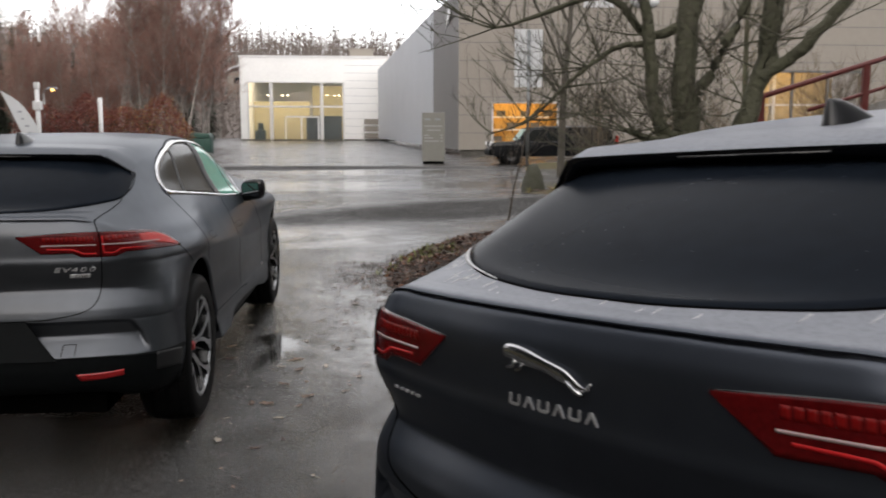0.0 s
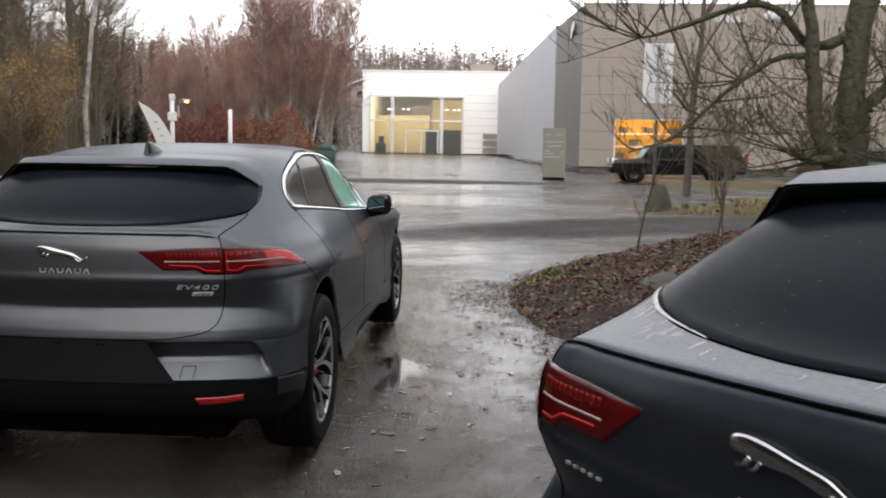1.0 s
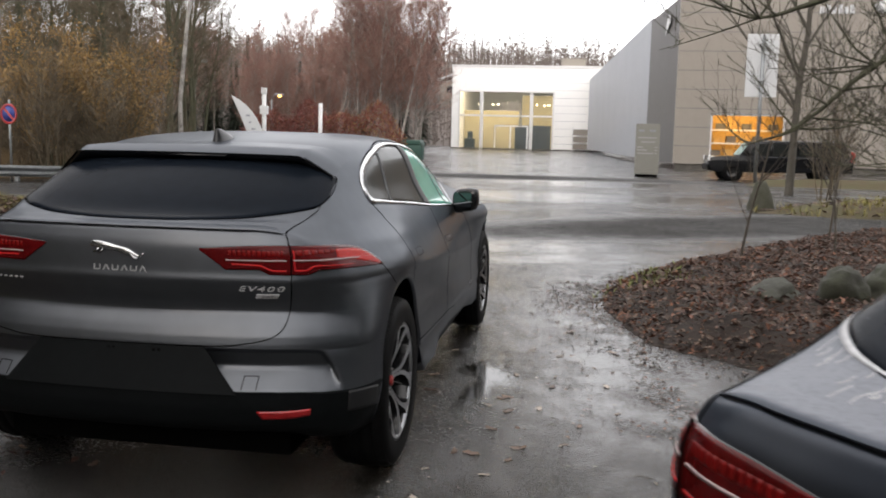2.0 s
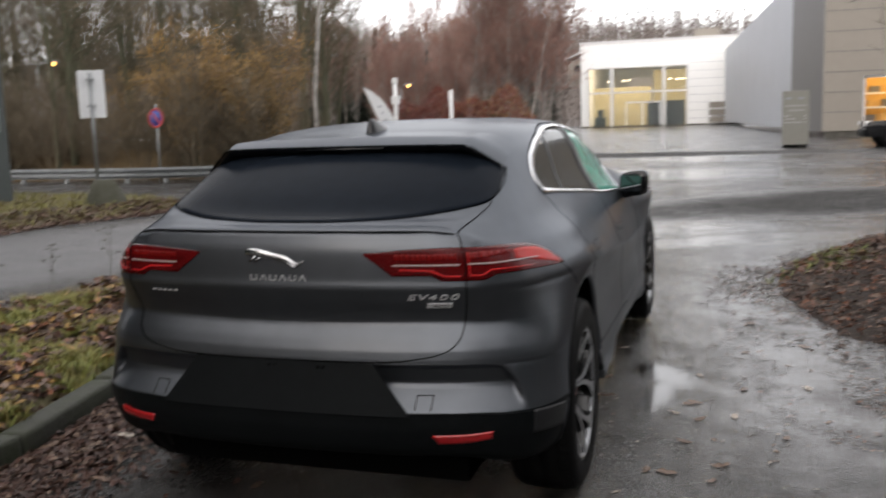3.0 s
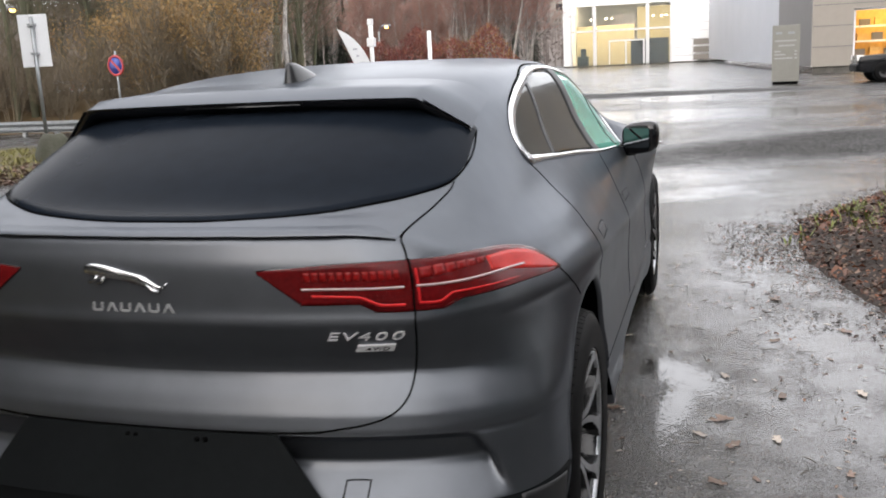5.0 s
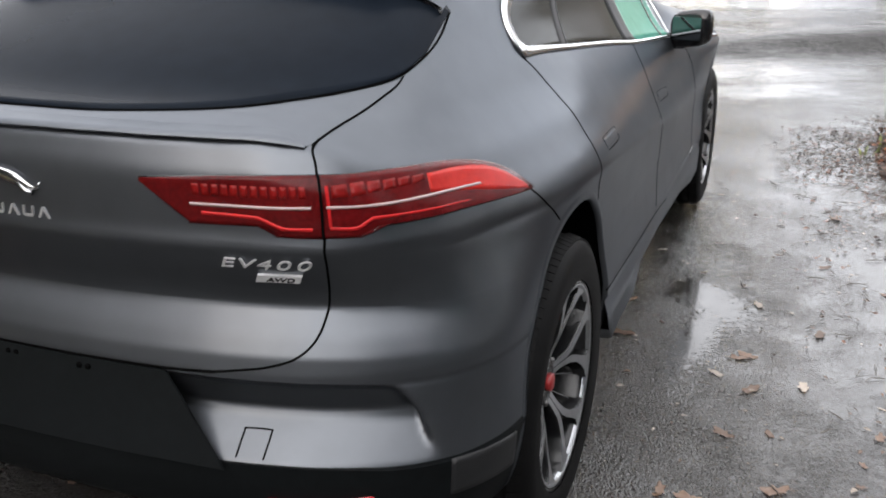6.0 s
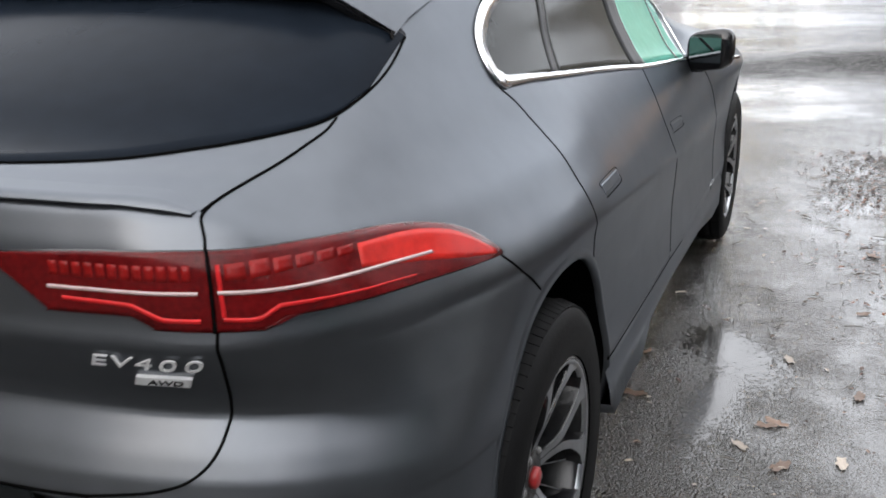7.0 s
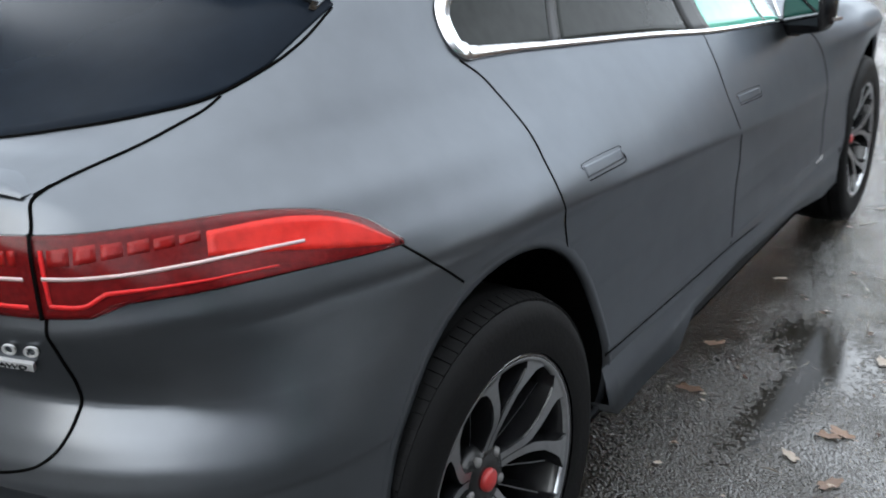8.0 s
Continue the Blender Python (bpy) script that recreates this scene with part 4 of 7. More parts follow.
def patch(aim, lower, upper, lift=0.003, depth=0.006, nu=28, nv=10, curved=True):
    """A plate that follows the shell between two curves of (a, b), with a rim of its own thickness."""
    lo = spline(lower, nu) if curved else np.array([np.array(lower[0]) + (np.array(lower[-1]) - lower[0]) * i / (nu - 1) for i in range(nu)])
    hi = spline(upper, nu) if curved else np.array([np.array(upper[0]) + (np.array(upper[-1]) - upper[0]) * i / (nu - 1) for i in range(nu)])
    top, low = [], []
    for j in range(nv):
        t = j / (nv - 1)
        line = lo * (1 - t) + hi * t
        top.append([on_shell(aim, a, b, lift)[0] for a, b in line])
        low.append([on_shell(aim, a, b, lift - depth)[0] for a, b in line])
    bm = grid_bm(top)
    rim = [(0, i) for i in range(nu)] + [(j, nu - 1) for j in range(1, nv)] + [(nv - 1, i) for i in range(nu - 2, -1, -1)] + [(j, 0) for j in range(nv - 2, 0, -1)]
    bm.verts.ensure_lookup_table()
    outer = [bm.verts[j * nu + i] for j, i in rim]
    inner = [bm.verts.new(low[j][i]) for j, i in rim]
    for i in range(len(rim)):
        k = (i + 1) % len(rim)
        bm.faces.new((outer[i], inner[i], inner[k], outer[k]))
    bmesh.ops.recalc_face_normals(bm, faces=bm.faces[:])
    want = on_shell(aim, *((lo[nu // 2] + hi[nu // 2]) / 2))[1]
    bm.faces.ensure_lookup_table()
    bm.normal_update()
    mid = bm.faces[(nv // 2) * (nu - 1) + nu // 2]
    if mid.normal.dot(want) < 0:
        bmesh.ops.reverse_faces(bm, faces=bm.faces[:])
    return bm


def ribbon(aim, points, width, lift=0.0015, n=48, smooth=True):
    """A thin strip laid on the shell along points (a, b): a panel gap or a trim. width: a number, or one for each point."""
    line = spline(points, n) if smooth else np.array(points, float)
    n = len(line)
    at = [on_shell(aim, a, b, lift) for a, b in line]
    wd = [width] * n if isinstance(width, (int, float)) else list(np.interp(np.linspace(0, len(points) - 1, n), range(len(points)), width))
    rows = []
    for i, (p, nrm) in enumerate(at):
        d = (at[min(i + 1, n - 1)][0] - at[max(i - 1, 0)][0]).normalized()
        s = d.cross(nrm).normalized() * wd[i] / 2
        rows.append([p - s - nrm * 0.004, p - s, p + s, p + s - nrm * 0.004])
    bm = grid_bm(rows)
    bmesh.ops.recalc_face_normals(bm, faces=bm.faces[:])
    return bm


def seam_x(z):
    return float(np.interp(z, [0.67, 0.69, 0.71, 0.75, 0.80, 0.85, 0.93, 0.99, 1.05, 1.09], [0.41, 0.52, 0.57, 0.60, 0.606, 0.615, 0.623, 0.620, 0.606, 0.588]))


def shell_part(face, row):
    """Which panel a face of the shell belongs to."""
    c = face.calc_center_median()
    x, y, z = abs(c.x), c.y, c.z
    if z > 1.36 and -0.2 < y < 1.75:
        return "roof"
    if y < -0.02 and z > 0.667 and (x < seam_x(z) if z < 1.10 else x < 0.59):
        return "tailgate"
    if y < -0.30 and row < 5 * 7:
        return "lower_bumper"
    if y < -0.10 and z < 0.80:
        return "rear_bumper"
    if z < 0.43 and 0.3 < y < 2.7:
        return "sill"
    if 0.5 < z < 1.12 and x > 0.6:
        if 0.30 < y < 1.02:
            return "rear_door" + ("" if c.x > 0 else "_left")
        if 1.02 <= y < 2.2:
            return "front_door" + ("" if c.x > 0 else "_left")
    if y > 2.75 and z > 0.84 and x < 0.72:
        return "bonnet"
    if y > 3.2 and z < 0.6:
        return "front_bumper"
    return "body"


def split_shell(car):
    bm = SHELL.copy()
    for cy in (0.0, 3.08):
        gone = [f for f in bm.faces if abs(f.calc_center_median().x) > 0.45 and math.hypot((f.calc_center_median().y - cy - ARCH_SHIFT) / ARCH_Y, f.calc_center_median().z - AXLE) < ARCH and abs(f.normal.z) < 0.98]
        bmesh.ops.delete(bm, geom=gone, context="FACES")
        for v in bm.verts:
            if v.is_boundary and abs(v.co.x) > 0.45:
                d = math.hypot((v.co.y - cy - ARCH_SHIFT) / ARCH_Y, v.co.z - AXLE)
                if abs(d - ARCH) < 0.05:
                    v.co.y, v.co.z = cy + ARCH_SHIFT + (v.co.y - cy - ARCH_SHIFT) * ARCH / d, AXLE + (v.co.z - AXLE) * ARCH / d
    groups = {}
    row_of = bm.faces.layers.int["row"]
    for f in bm.faces:
        groups.setdefault(shell_part(f, f[row_of]), []).append(f)
    for key, faces in groups.items():
        index, verts, polys = {}, [], []
        for f in faces:
            row = []
            for v in f.verts:
                if v not in index:
                    index[v] = len(verts)
                    verts.append(tuple(v.co))
                row.append(index[v])
            polys.append(row)
        name = key.replace("_left", "")
        mat = BLACK_PLASTIC if name in ("lower_bumper", "sill") else PAINT
        me = from_lists(name, verts, polys, mat, True)
        me.normals_split_custom_set_from_vertices([v.normal for v in index])
        part(name, me, mat, car)
    bm.free()


def wheel(car, x, y, out):
    """A dark alloy wheel with five machined Y-shaped spokes, and its tyre; out is +1 on the right of the car."""
    w = part("wheel", lathe([(-0.11, 0.262), (-0.10, 0.250), (0.0, 0.240), (0.085, 0.250), (0.112, 0.262), (0.118, 0.256), (0.113, 0.246), (0.09, 0.238), (0.0, 0.230), (-0.11, 0.250)], 60), ALLOY_DARK, car, "dark alloy wheel with five machined Y-shaped spokes")
    tread = [(-0.120, 0.262), (-0.126, 0.29), (-0.128, 0.325), (-0.116, 0.356), (-0.10, 0.368), (-0.070, 0.373), (-0.066, 0.366), (-0.058, 0.366), (-0.054, 0.3745), (-0.004, 0.376), (0.0, 0.368), (0.008, 0.368), (0.012, 0.376), (0.060, 0.3735), (0.064, 0.366), (0.072, 0.366), (0.076, 0.372), (0.102, 0.366), (0.117, 0.352), (0.1275, 0.325), (0.1235, 0.30), (0.1255, 0.29), (0.120, 0.262)]
    part("rim_lip", lathe([(0.108, 0.2560), (0.113, 0.2615), (0.1170, 0.2600), (0.1162, 0.2500), (0.1140, 0.2445), (0.100, 0.2425)], 60), ALLOY, w)
    tyre = part("tyre", lathe(tread, 72), RUBBER, w)
    lug = bmesh.new()
    for k in range(92):
        m = Matrix.Rotation(2 * math.pi * k / 92, 4, "X") @ Matrix.Translation((0.093, 0, 0.3675)) @ Matrix.Rotation(radians(18), 4, "Y")
        bmesh.ops.create_cube(lug, size=1, matrix=m @ Matrix.Diagonal((0.034, 0.0225, 0.006, 1)))
    part("tread", lug, RUBBER, w, smooth=False)["kind"] = "stuff"
    part("brake_disc", lathe([(-0.02, 0.05), (-0.02, 0.175), (0.0, 0.175), (0.0, 0.05)], 40), STEEL, w)
    part("wheel_back", lathe([(-0.06, 0.0), (-0.06, 0.235), (-0.05, 0.235), (-0.05, 0.0)], 40), ALLOY_DARK, w)
    for k in range(5):
        mid = radians(10) + 2 * math.pi * k / 5

        def face_point(r, t, dx, turn=mid):
            return Vector((dx, r * math.sin(turn) + t * math.cos(turn), r * math.cos(turn) - t * math.sin(turn)))

        # two arms share a stem at the hub and part half way to the rim
        for sgn in (-1, 1):
            rows = []
            for r, t0, t1, dx, deep in ((0.046, 0.0, 0.019, 0.062, 0.05), (0.085, 0.0, 0.0175, 0.074, 0.05), (0.118, 0.0005, 0.021, 0.086, 0.05), (0.140, 0.004, 0.029, 0.092, 0.048), (0.170, 0.020, 0.046, 0.099, 0.046), (0.205, 0.041, 0.070, 0.106, 0.042), (0.228, 0.052, 0.092, 0.110, 0.036), (0.243, 0.048, 0.118, 0.113, 0.03), (0.250, 0.030, 0.135, 0.1145, 0.03)):
                side = [(t0 - 0.003, deep), (t0, 0.004), (t0 + 0.0012, 0.0), (t1 - 0.0015, 0.0), (t1, 0.004), (t1 + 0.006, deep)]
                rows.append([face_point(math.sqrt(r * r - t * t) if r > 0.2 else r, sgn * t, dx - d) for t, d in side])
            verts, faces, mats = [p for q in rows for p in q], [], []
            for a in range(len(rows) - 1):
                for c in range(5):
                    q = [a * 6 + c, a * 6 + c + 1, a * 6 + c + 7, a * 6 + c + 6]
                    faces.append(q if sgn > 0 else q[::-1])
                    mats.append(0 if c == 2 else 1)
            me = from_lists("spoke", verts, faces, ALLOY)
            me.materials.append(ALLOY_DARK)
            me.polygons.foreach_set("material_index", mats)
            part("spoke", me, ALLOY, w)
        # the inset blade beside each stem, with a bright upper edge
        for sgn in (-1, 1):
            lean = mid + sgn * radians(25)
            blade = []
            for r, t, dx in ((0.062, -0.004, 0.040), (0.11, 0.0, 0.055), (0.17, 0.004, 0.070), (0.222, 0.008, 0.080)):
                blade.append([face_point(r, sgn * t - 0.011, dx - 0.045, lean), face_point(r, sgn * t - 0.0009, dx, lean), face_point(r, sgn * t + 0.0009, dx, lean), face_point(r, sgn * t + 0.011, dx - 0.045, lean)])
            verts, faces, mats = [p for q in blade for p in q], [], []
            for a in range(3):
                for c in range(3):
                    faces.append((a * 4 + c, a * 4 + c + 1, a * 4 + c + 5, a * 4 + c + 4))
                    mats.append(1 if c == 1 else 0)
            me = from_lists("spoke_blade", verts, faces, ALLOY_DARK)
            me.materials.append(ALLOY)
            me.polygons.foreach_set("material_index", mats)
            part("spoke_blade", me, ALLOY_DARK, w)
        nut = part("wheel_nut", lathe([(0.05, 0.0), (0.05, 0.011), (0.070, 0.010), (0.074, 0.0)], 8), CLADDING_DARK, w)
        a = mid + math.pi / 5
        nut.location = (0, 0.056 * math.sin(a), 0.056 * math.cos(a))
    hub = part("hub", lathe([(-0.05, 0.0), (-0.05, 0.078), (0.045, 0.078), (0.066, 0.062), (0.070, 0.034), (0.066, 0.0)], 30), ALLOY_DARK, w)
    part("wheel_cap", lathe([(0.064, 0.0), (0.064, 0.024), (0.078, 0.023), (0.081, 0.018), (0.082, 0.0)], 26), CAP_RED, w, "round red centre cap")
    w.matrix_basis = Matrix.Translation((x, y, AXLE)) @ Matrix.Diagonal((out, 1, 1, 1))


def lamp_pair(car):
    top = [(-0.305, 1.030), (-0.1708, 1.042), (-0.0538, 1.044), (0.1037, 1.036), (0.2426, 1.023), (0.3319, 1.004), (0.3964, 0.976), (0.451, 0.936)]
    low = [(-0.305, 1.026), (-0.2386, 0.962), (-0.2289, 0.956), (-0.1418, 0.957), (-0.13, 0.955), (-0.1086, 0.942), (-0.0988, 0.939), (0.015, 0.937), (0.0239, 0.939), (0.0505, 0.951), (0.0603, 0.952), (0.2029, 0.946), (0.451, 0.931)]
    for aim, sgn in (("corner", 1), ("corner_left", -1)):
        frame_bm = patch(aim, [(a * 1.004, z - 0.0015) for a, z in low], [(a * 1.005, z + 0.0025) for a, z in top], 0.0012, 0.006, 56, 14)
        lamp = part("tail_lamp", frame_bm, GLOSS_BLACK, car, "red wraparound tail lamp with pale light line")
        part("lens", patch(aim, low, top, 0.004, 0.008, 70, 14), LAMP_DARK, lamp)
        part("reflector_tip", patch(aim, [(0.1731, 0.986), (0.2822, 0.966), (0.3716, 0.948), (0.4351, 0.936)], [(0.1731, 1.016), (0.2822, 1.008), (0.3616, 0.986), (0.4351, 0.942)], 0.0046, 0.003, 26, 6), LAMP_RED, lamp)
        for k in range(18):
            a, w = (-0.226 + k * 0.0143, 0.0100) if k < 12 else (-0.018 + (k - 12) * 0.0315, 0.026)
            drop = 0.0022 * max(0, k - 13)
            part("reflector_cell", patch(aim, [(a, 1.007), (a + w, 1.007)], [(a, 1.027 - drop), (a + w, 1.027 - drop)], 0.0046, 0.002, 4, 4), LAMP_CELL, lamp)
        part("light_line", ribbon(aim, [(-0.2308, 0.991), (-0.1418, 0.991), (-0.0519, 0.991)], 0.0050, 0.0058, 18), LAMP_WHITE, lamp)
        part("light_line", ribbon(aim, [(-0.0283, 0.992), (0.0347, 0.989), (0.0939, 0.985), (0.193, 0.980), (0.3021, 0.973)], 0.0050, 0.0058, 26), LAMP_WHITE, lamp)
        part("light_guide", ribbon(aim, [(-0.2144, 0.976), (-0.1418, 0.973), (-0.1271, 0.970), (-0.1027, 0.957), (-0.091, 0.954), (-0.0519, 0.953)], 0.0060, 0.0054, 26), LAMP_BRIGHT, lamp)
        part("light_guide", ribbon(aim, [(-0.0254, 1.027), (-0.0244, 0.99), (-0.0234, 0.958)], 0.0055, 0.0054, 12), LAMP_BRIGHT, lamp)
        part("light_guide", ribbon(aim, [(-0.0244, 0.955), (0.017, 0.953), (0.0406, 0.964), (0.0564, 0.967), (0.1434, 0.962), (0.2624, 0.953)], [0.006, 0.006, 0.006, 0.006, 0.004, 0.002], 0.0054, 40), LAMP_BRIGHT, lamp)
        part("panel_gap", ribbon(aim, [(-0.0361, 1.046), (-0.0355, 0.99), (-0.0360, 0.937)], 0.0045, 0.0090, 12), GAP, lamp)
        part("lens_cover", patch(aim, low, top, 0.0085, 0.004, 70, 14), LAMP_COVER, lamp, "glossy clear red lens cover")


def windows(car):
    arc = [(0.185, 1.185), (0.190, 1.235), (0.240, 1.275), (0.33, 1.310), (0.48, 1.345), (0.64, 1.370), (0.85, 1.398), (1.12, 1.413), (1.45, 1.403), (1.80, 1.345), (2.05, 1.225), (2.07, 1.11), (1.96, 1.035)]
    for aim in ("side", "left"):
        part("quarter_window", patch(aim, [(0.205, 1.160), (0.30, 1.153), (0.42, 1.142), (0.515, 1.132)], [(0.186, 1.200), (0.245, 1.276), (0.44, 1.338), (0.705, 1.372)], 0.002, 0.006, 26, 14), SIDE_GLASS, car, "dark quarter window")
        part("rear_side_window", patch(aim, [(0.545, 1.131), (0.80, 1.111), (1.05, 1.088), (1.235, 1.068)], [(0.735, 1.376), (0.93, 1.400), (1.12, 1.409), (1.30, 1.405)], 0.002, 0.006, 26, 14), SIDE_GLASS, car, "dark tinted rear door window")
        part("front_side_window", patch(aim, [(1.355, 1.064), (1.55, 1.052), (1.75, 1.040), (1.94, 1.028)], [(1.43, 1.400), (1.66, 1.368), (1.86, 1.315), (2.03, 1.200)], 0.002, 0.006, 26, 14), GREEN_GLASS, car, "green filmed front door window")
        part("window_pillar", patch(aim, [(1.235, 1.070), (1.36, 1.062)], [(1.30, 1.404), (1.43, 1.399)], 0.0045, 0.006, 5, 16), SATIN_BLACK, car, "black door pillar")
        part("window_pillar", patch(aim, [(0.508, 1.133), (0.550, 1.130)], [(0.698, 1.371), (0.742, 1.375)], 0.0035, 0.005, 4, 16), SATIN_BLACK, car)
        part("mirror_pillar", ribbon(aim, [(1.80, 1.040), (1.86, 1.15), (1.90, 1.27)], 0.012, 0.005, 14), GLOSS_BLACK, car)
        low = [(1.95, 1.024), (1.75, 1.036), (1.345, 1.062), (1.0, 1.094), (0.577, 1.128), (0.36, 1.146), (0.232, 1.155), (0.205, 1.160), (0.183, 1.178)]
        rim = low + arc[1:]
        part("window_trim", ribbon(aim, rim, [0.014, 0.014, 0.014, 0.014, 0.015, 0.018, 0.026, 0.038, 0.038, 0.036, 0.035, 0.033, 0.031, 0.029, 0.027, 0.024, 0.021, 0.018, 0.015, 0.012, 0.010], 0.006, 150), CHROME, car, "bright chrome window surround")
        part("window_seal", ribbon(aim, [(a - 0.014, b + 0.004) if a < 0.3 else (a, b + 0.016) for a, b in arc[:10]], 0.008, 0.002, 60), GAP, car)


def rear_details(car):
    half_low = [(0.1248, -0.627), (0.2444, -0.603), (0.366, -0.563), (0.4631, -0.513), (0.5408, -0.458), (0.5960, -0.395), (0.6220, -0.330), (0.6325, -0.235)]
    half_top = [(0.1248, -0.055), (0.2444, -0.055), (0.366, -0.055), (0.4534, -0.055), (0.5311, -0.055), (0.5845, -0.055), (0.6036, -0.055), (0.6165, -0.055)]
    glass_low = [(-x, y) for x, y in half_low[::-1]] + [(0, -0.631)] + half_low
    glass_top = [(-x, y) for x, y in half_top[::-1]] + [(0, -0.07)] + half_top
    part("rear_window", patch("top", glass_low, glass_top, 0.0025, 0.006, 70, 18), DARK_GLASS, car, "dark tinted rear window with dried water marks")
    part("window_seal", ribbon("top", [(-0.618, -0.06), (-0.631, -0.15)] + [(a * 1.002, b - 0.003) for a, b in glass_low] + [(0.631, -0.15), (0.618, -0.06)], 0.0045, 0.002, 90), GAP, car)
    # roof spoiler: thick wing above the rear window with drooping ends
    rows = []
    for x in np.linspace(-0.612, 0.612, 51):
        t = min(1.0, max(0.0, (abs(x) - 0.487) / 0.125))
        edge_y, edge_z = -0.165 + 0.075 * t, 1.364 - 0.090 * t + 0.006 * (1 - (x / 0.612) ** 2)
        front, _ = on_shell("top", x * 0.98, 0.16 + 0.02 * t, 0.002)
        under, _ = on_shell("top", x * 0.985, -0.055, 0.004)
        mid_z = front.z * 0.42 + edge_z * 0.58 + 0.012 * (1 - t)
        rows.append([front, Vector((x, 0.02, max(front.z * 0.62 + edge_z * 0.38 + 0.006, 1.0) - 0.01 * t)), Vector((x, edge_y + 0.06, mid_z - 0.004)), Vector((x, edge_y, edge_z)), Vector((x, edge_y + 0.004, edge_z - 0.016)), Vector((x * 0.995, edge_y + 0.05, edge_z - 0.034)), under])
    upper = grid_bm([[p for p in r[:4]] for r in rows])
    bmesh.ops.recalc_face_normals(upper, faces=upper.faces[:])
    upper.normal_update()
    if sum(f.normal.z for f in upper.faces) < 0:
        bmesh.ops.reverse_faces(upper, faces=upper.faces[:])
    sp = part("roof_spoiler", upper, PAINT, car, "body coloured roof spoiler with gloss black underside")
    under = grid_bm([[p for p in r[3:]] for r in rows])
    part("spoiler_underside", under, GLOSS_BLACK, sp)
    part("brake_light_strip", prism([(-0.17, 1.354), (0.17, 1.354), (0.17, 1.360), (-0.17, 1.360)], (-0.171, -0.163)), GLOSS_BLACK, sp)
    for sgn in (-1, 1):
        tip = [(sgn * 0.505, -0.160, 1.362), (sgn * 0.612, -0.10, 1.284), (sgn * 0.615, -0.115, 1.272), (sgn * 0.587, -0.06, 1.262), (sgn * 0.50, -0.09, 1.328)]
        bm = bmesh.new()
        vs = [bm.verts.new(p) for p in tip]
        back = [bm.verts.new((p[0] * 0.99, p[1] + 0.06, p[2] - 0.012)) for p in tip]
        bm.faces.new(vs)
        for i in range(5):
            bm.faces.new((vs[i], vs[(i + 1) % 5], back[(i + 1) % 5], back[i]))
        bmesh.ops.recalc_face_normals(bm, faces=bm.faces[:])
        part("spoiler_blade", bm, GLOSS_BLACK, sp, smooth=False)
    # tail lip
    lip_rows = []
    for x in np.linspace(-0.580, 0.580, 61):
        y = float(np.interp(abs(x), [0, 0.15, 0.3, 0.45, 0.580], [-0.716, -0.712, -0.701, -0.680, -0.645]))
        e = min(1.0, (0.580 - abs(x)) / 0.05)
        p = on_shell("top", x, y + 0.014 + 0.036 * e, 0)[0]
        edge_z = p.z - 0.0075 * e - 0.001
        lip_rows.append([p + Vector((0, 0, 0.0005)), Vector((x, y + 0.006 + 0.014 * e, (p.z + edge_z) / 2 + 0.001 * e)), Vector((x, y - 0.008 * e - 0.002, edge_z)), Vector((x, y - 0.008 * e - 0.0025, edge_z - 0.0035)), Vector((x, y + 0.012, edge_z - 0.008))])
    lip = grid_bm(lip_rows)
    bmesh.ops.recalc_face_normals(lip, faces=lip.faces[:])
    part("tail_lip", lip, PAINT, car)
    # gap round the tailgate
    right = [(0.5855, 1.095), (0.590, 1.084), (0.599, 1.068), (0.606, 1.048), (0.620, 0.99), (0.623, 0.93), (0.621, 0.888), (0.615, 0.847), (0.606, 0.797), (0.600, 0.752), (0.585, 0.724), (0.557, 0.703), (0.511, 0.688), (0.463, 0.680), (0.4146, 0.672)]
    part("panel_gap", ribbon("rear", right, 0.0042, 0.0018, 90), GAP, car)
    part("panel_gap", ribbon("rear", [(-a, b) for a, b in right], 0.0042, 0.0018, 90), GAP, car)
    part("panel_gap", ribbon("rear", [(-0.418, 0.672), (-0.3, 0.667), (0, 0.666), (0.3, 0.667), (0.418, 0.672)], 0.005, 0.0018, 60), GAP, car)
    for sgn in (-1, 1):
        part("panel_gap", ribbon("top", [(sgn * 0.6265, -0.335), (sgn * 0.6262, -0.372), (sgn * 0.617, -0.425), (sgn * 0.604, -0.494), (sgn * 0.591, -0.568), (sgn * 0.5865, -0.610), (sgn * 0.5855, -0.632)], 0.0036, 0.0018, 40), GAP, car)
    # number plate panel, open at both sides to the bright ledges
    plate = []
    for t in np.linspace(0, 1, 9):
        z = 0.664 - 0.166 * t
        hw = 0.322 + 0.130 * t
        plate.append([Vector((x * hw, -0.757 - 0.040 * t + 0.10 * (x * hw) ** 2, z)) for x in np.linspace(-1, 1, 21)])
    bm = grid_bm(plate)
    bmesh.ops.recalc_face_normals(bm, faces=bm.faces[:])
    bm.normal_update()
    if sum(f.normal.y for f in bm.faces) > 0:
        bmesh.ops.reverse_faces(bm, faces=bm.faces[:])
    ext = bmesh.ops.extrude_face_region(bm, geom=bm.faces[:])
    for v in [g for g in ext["geom"] if isinstance(g, bmesh.types.BMVert)]:
        v.co.y -= 0.004
    bmesh.ops.recalc_face_normals(bm, faces=bm.faces[:])
    part("plate_panel", bm, BLACK_PLASTIC, car, "black number plate recess without a plate", smooth=False)
    for x in (-0.042, -0.022, 0.133, 0.153):
        part("plate_screw_hole", lathe([(0, 0.0), (0, 0.006), (0.004, 0.006)], 8, "y"), GAP, car).location = (x, -0.7655, 0.648)
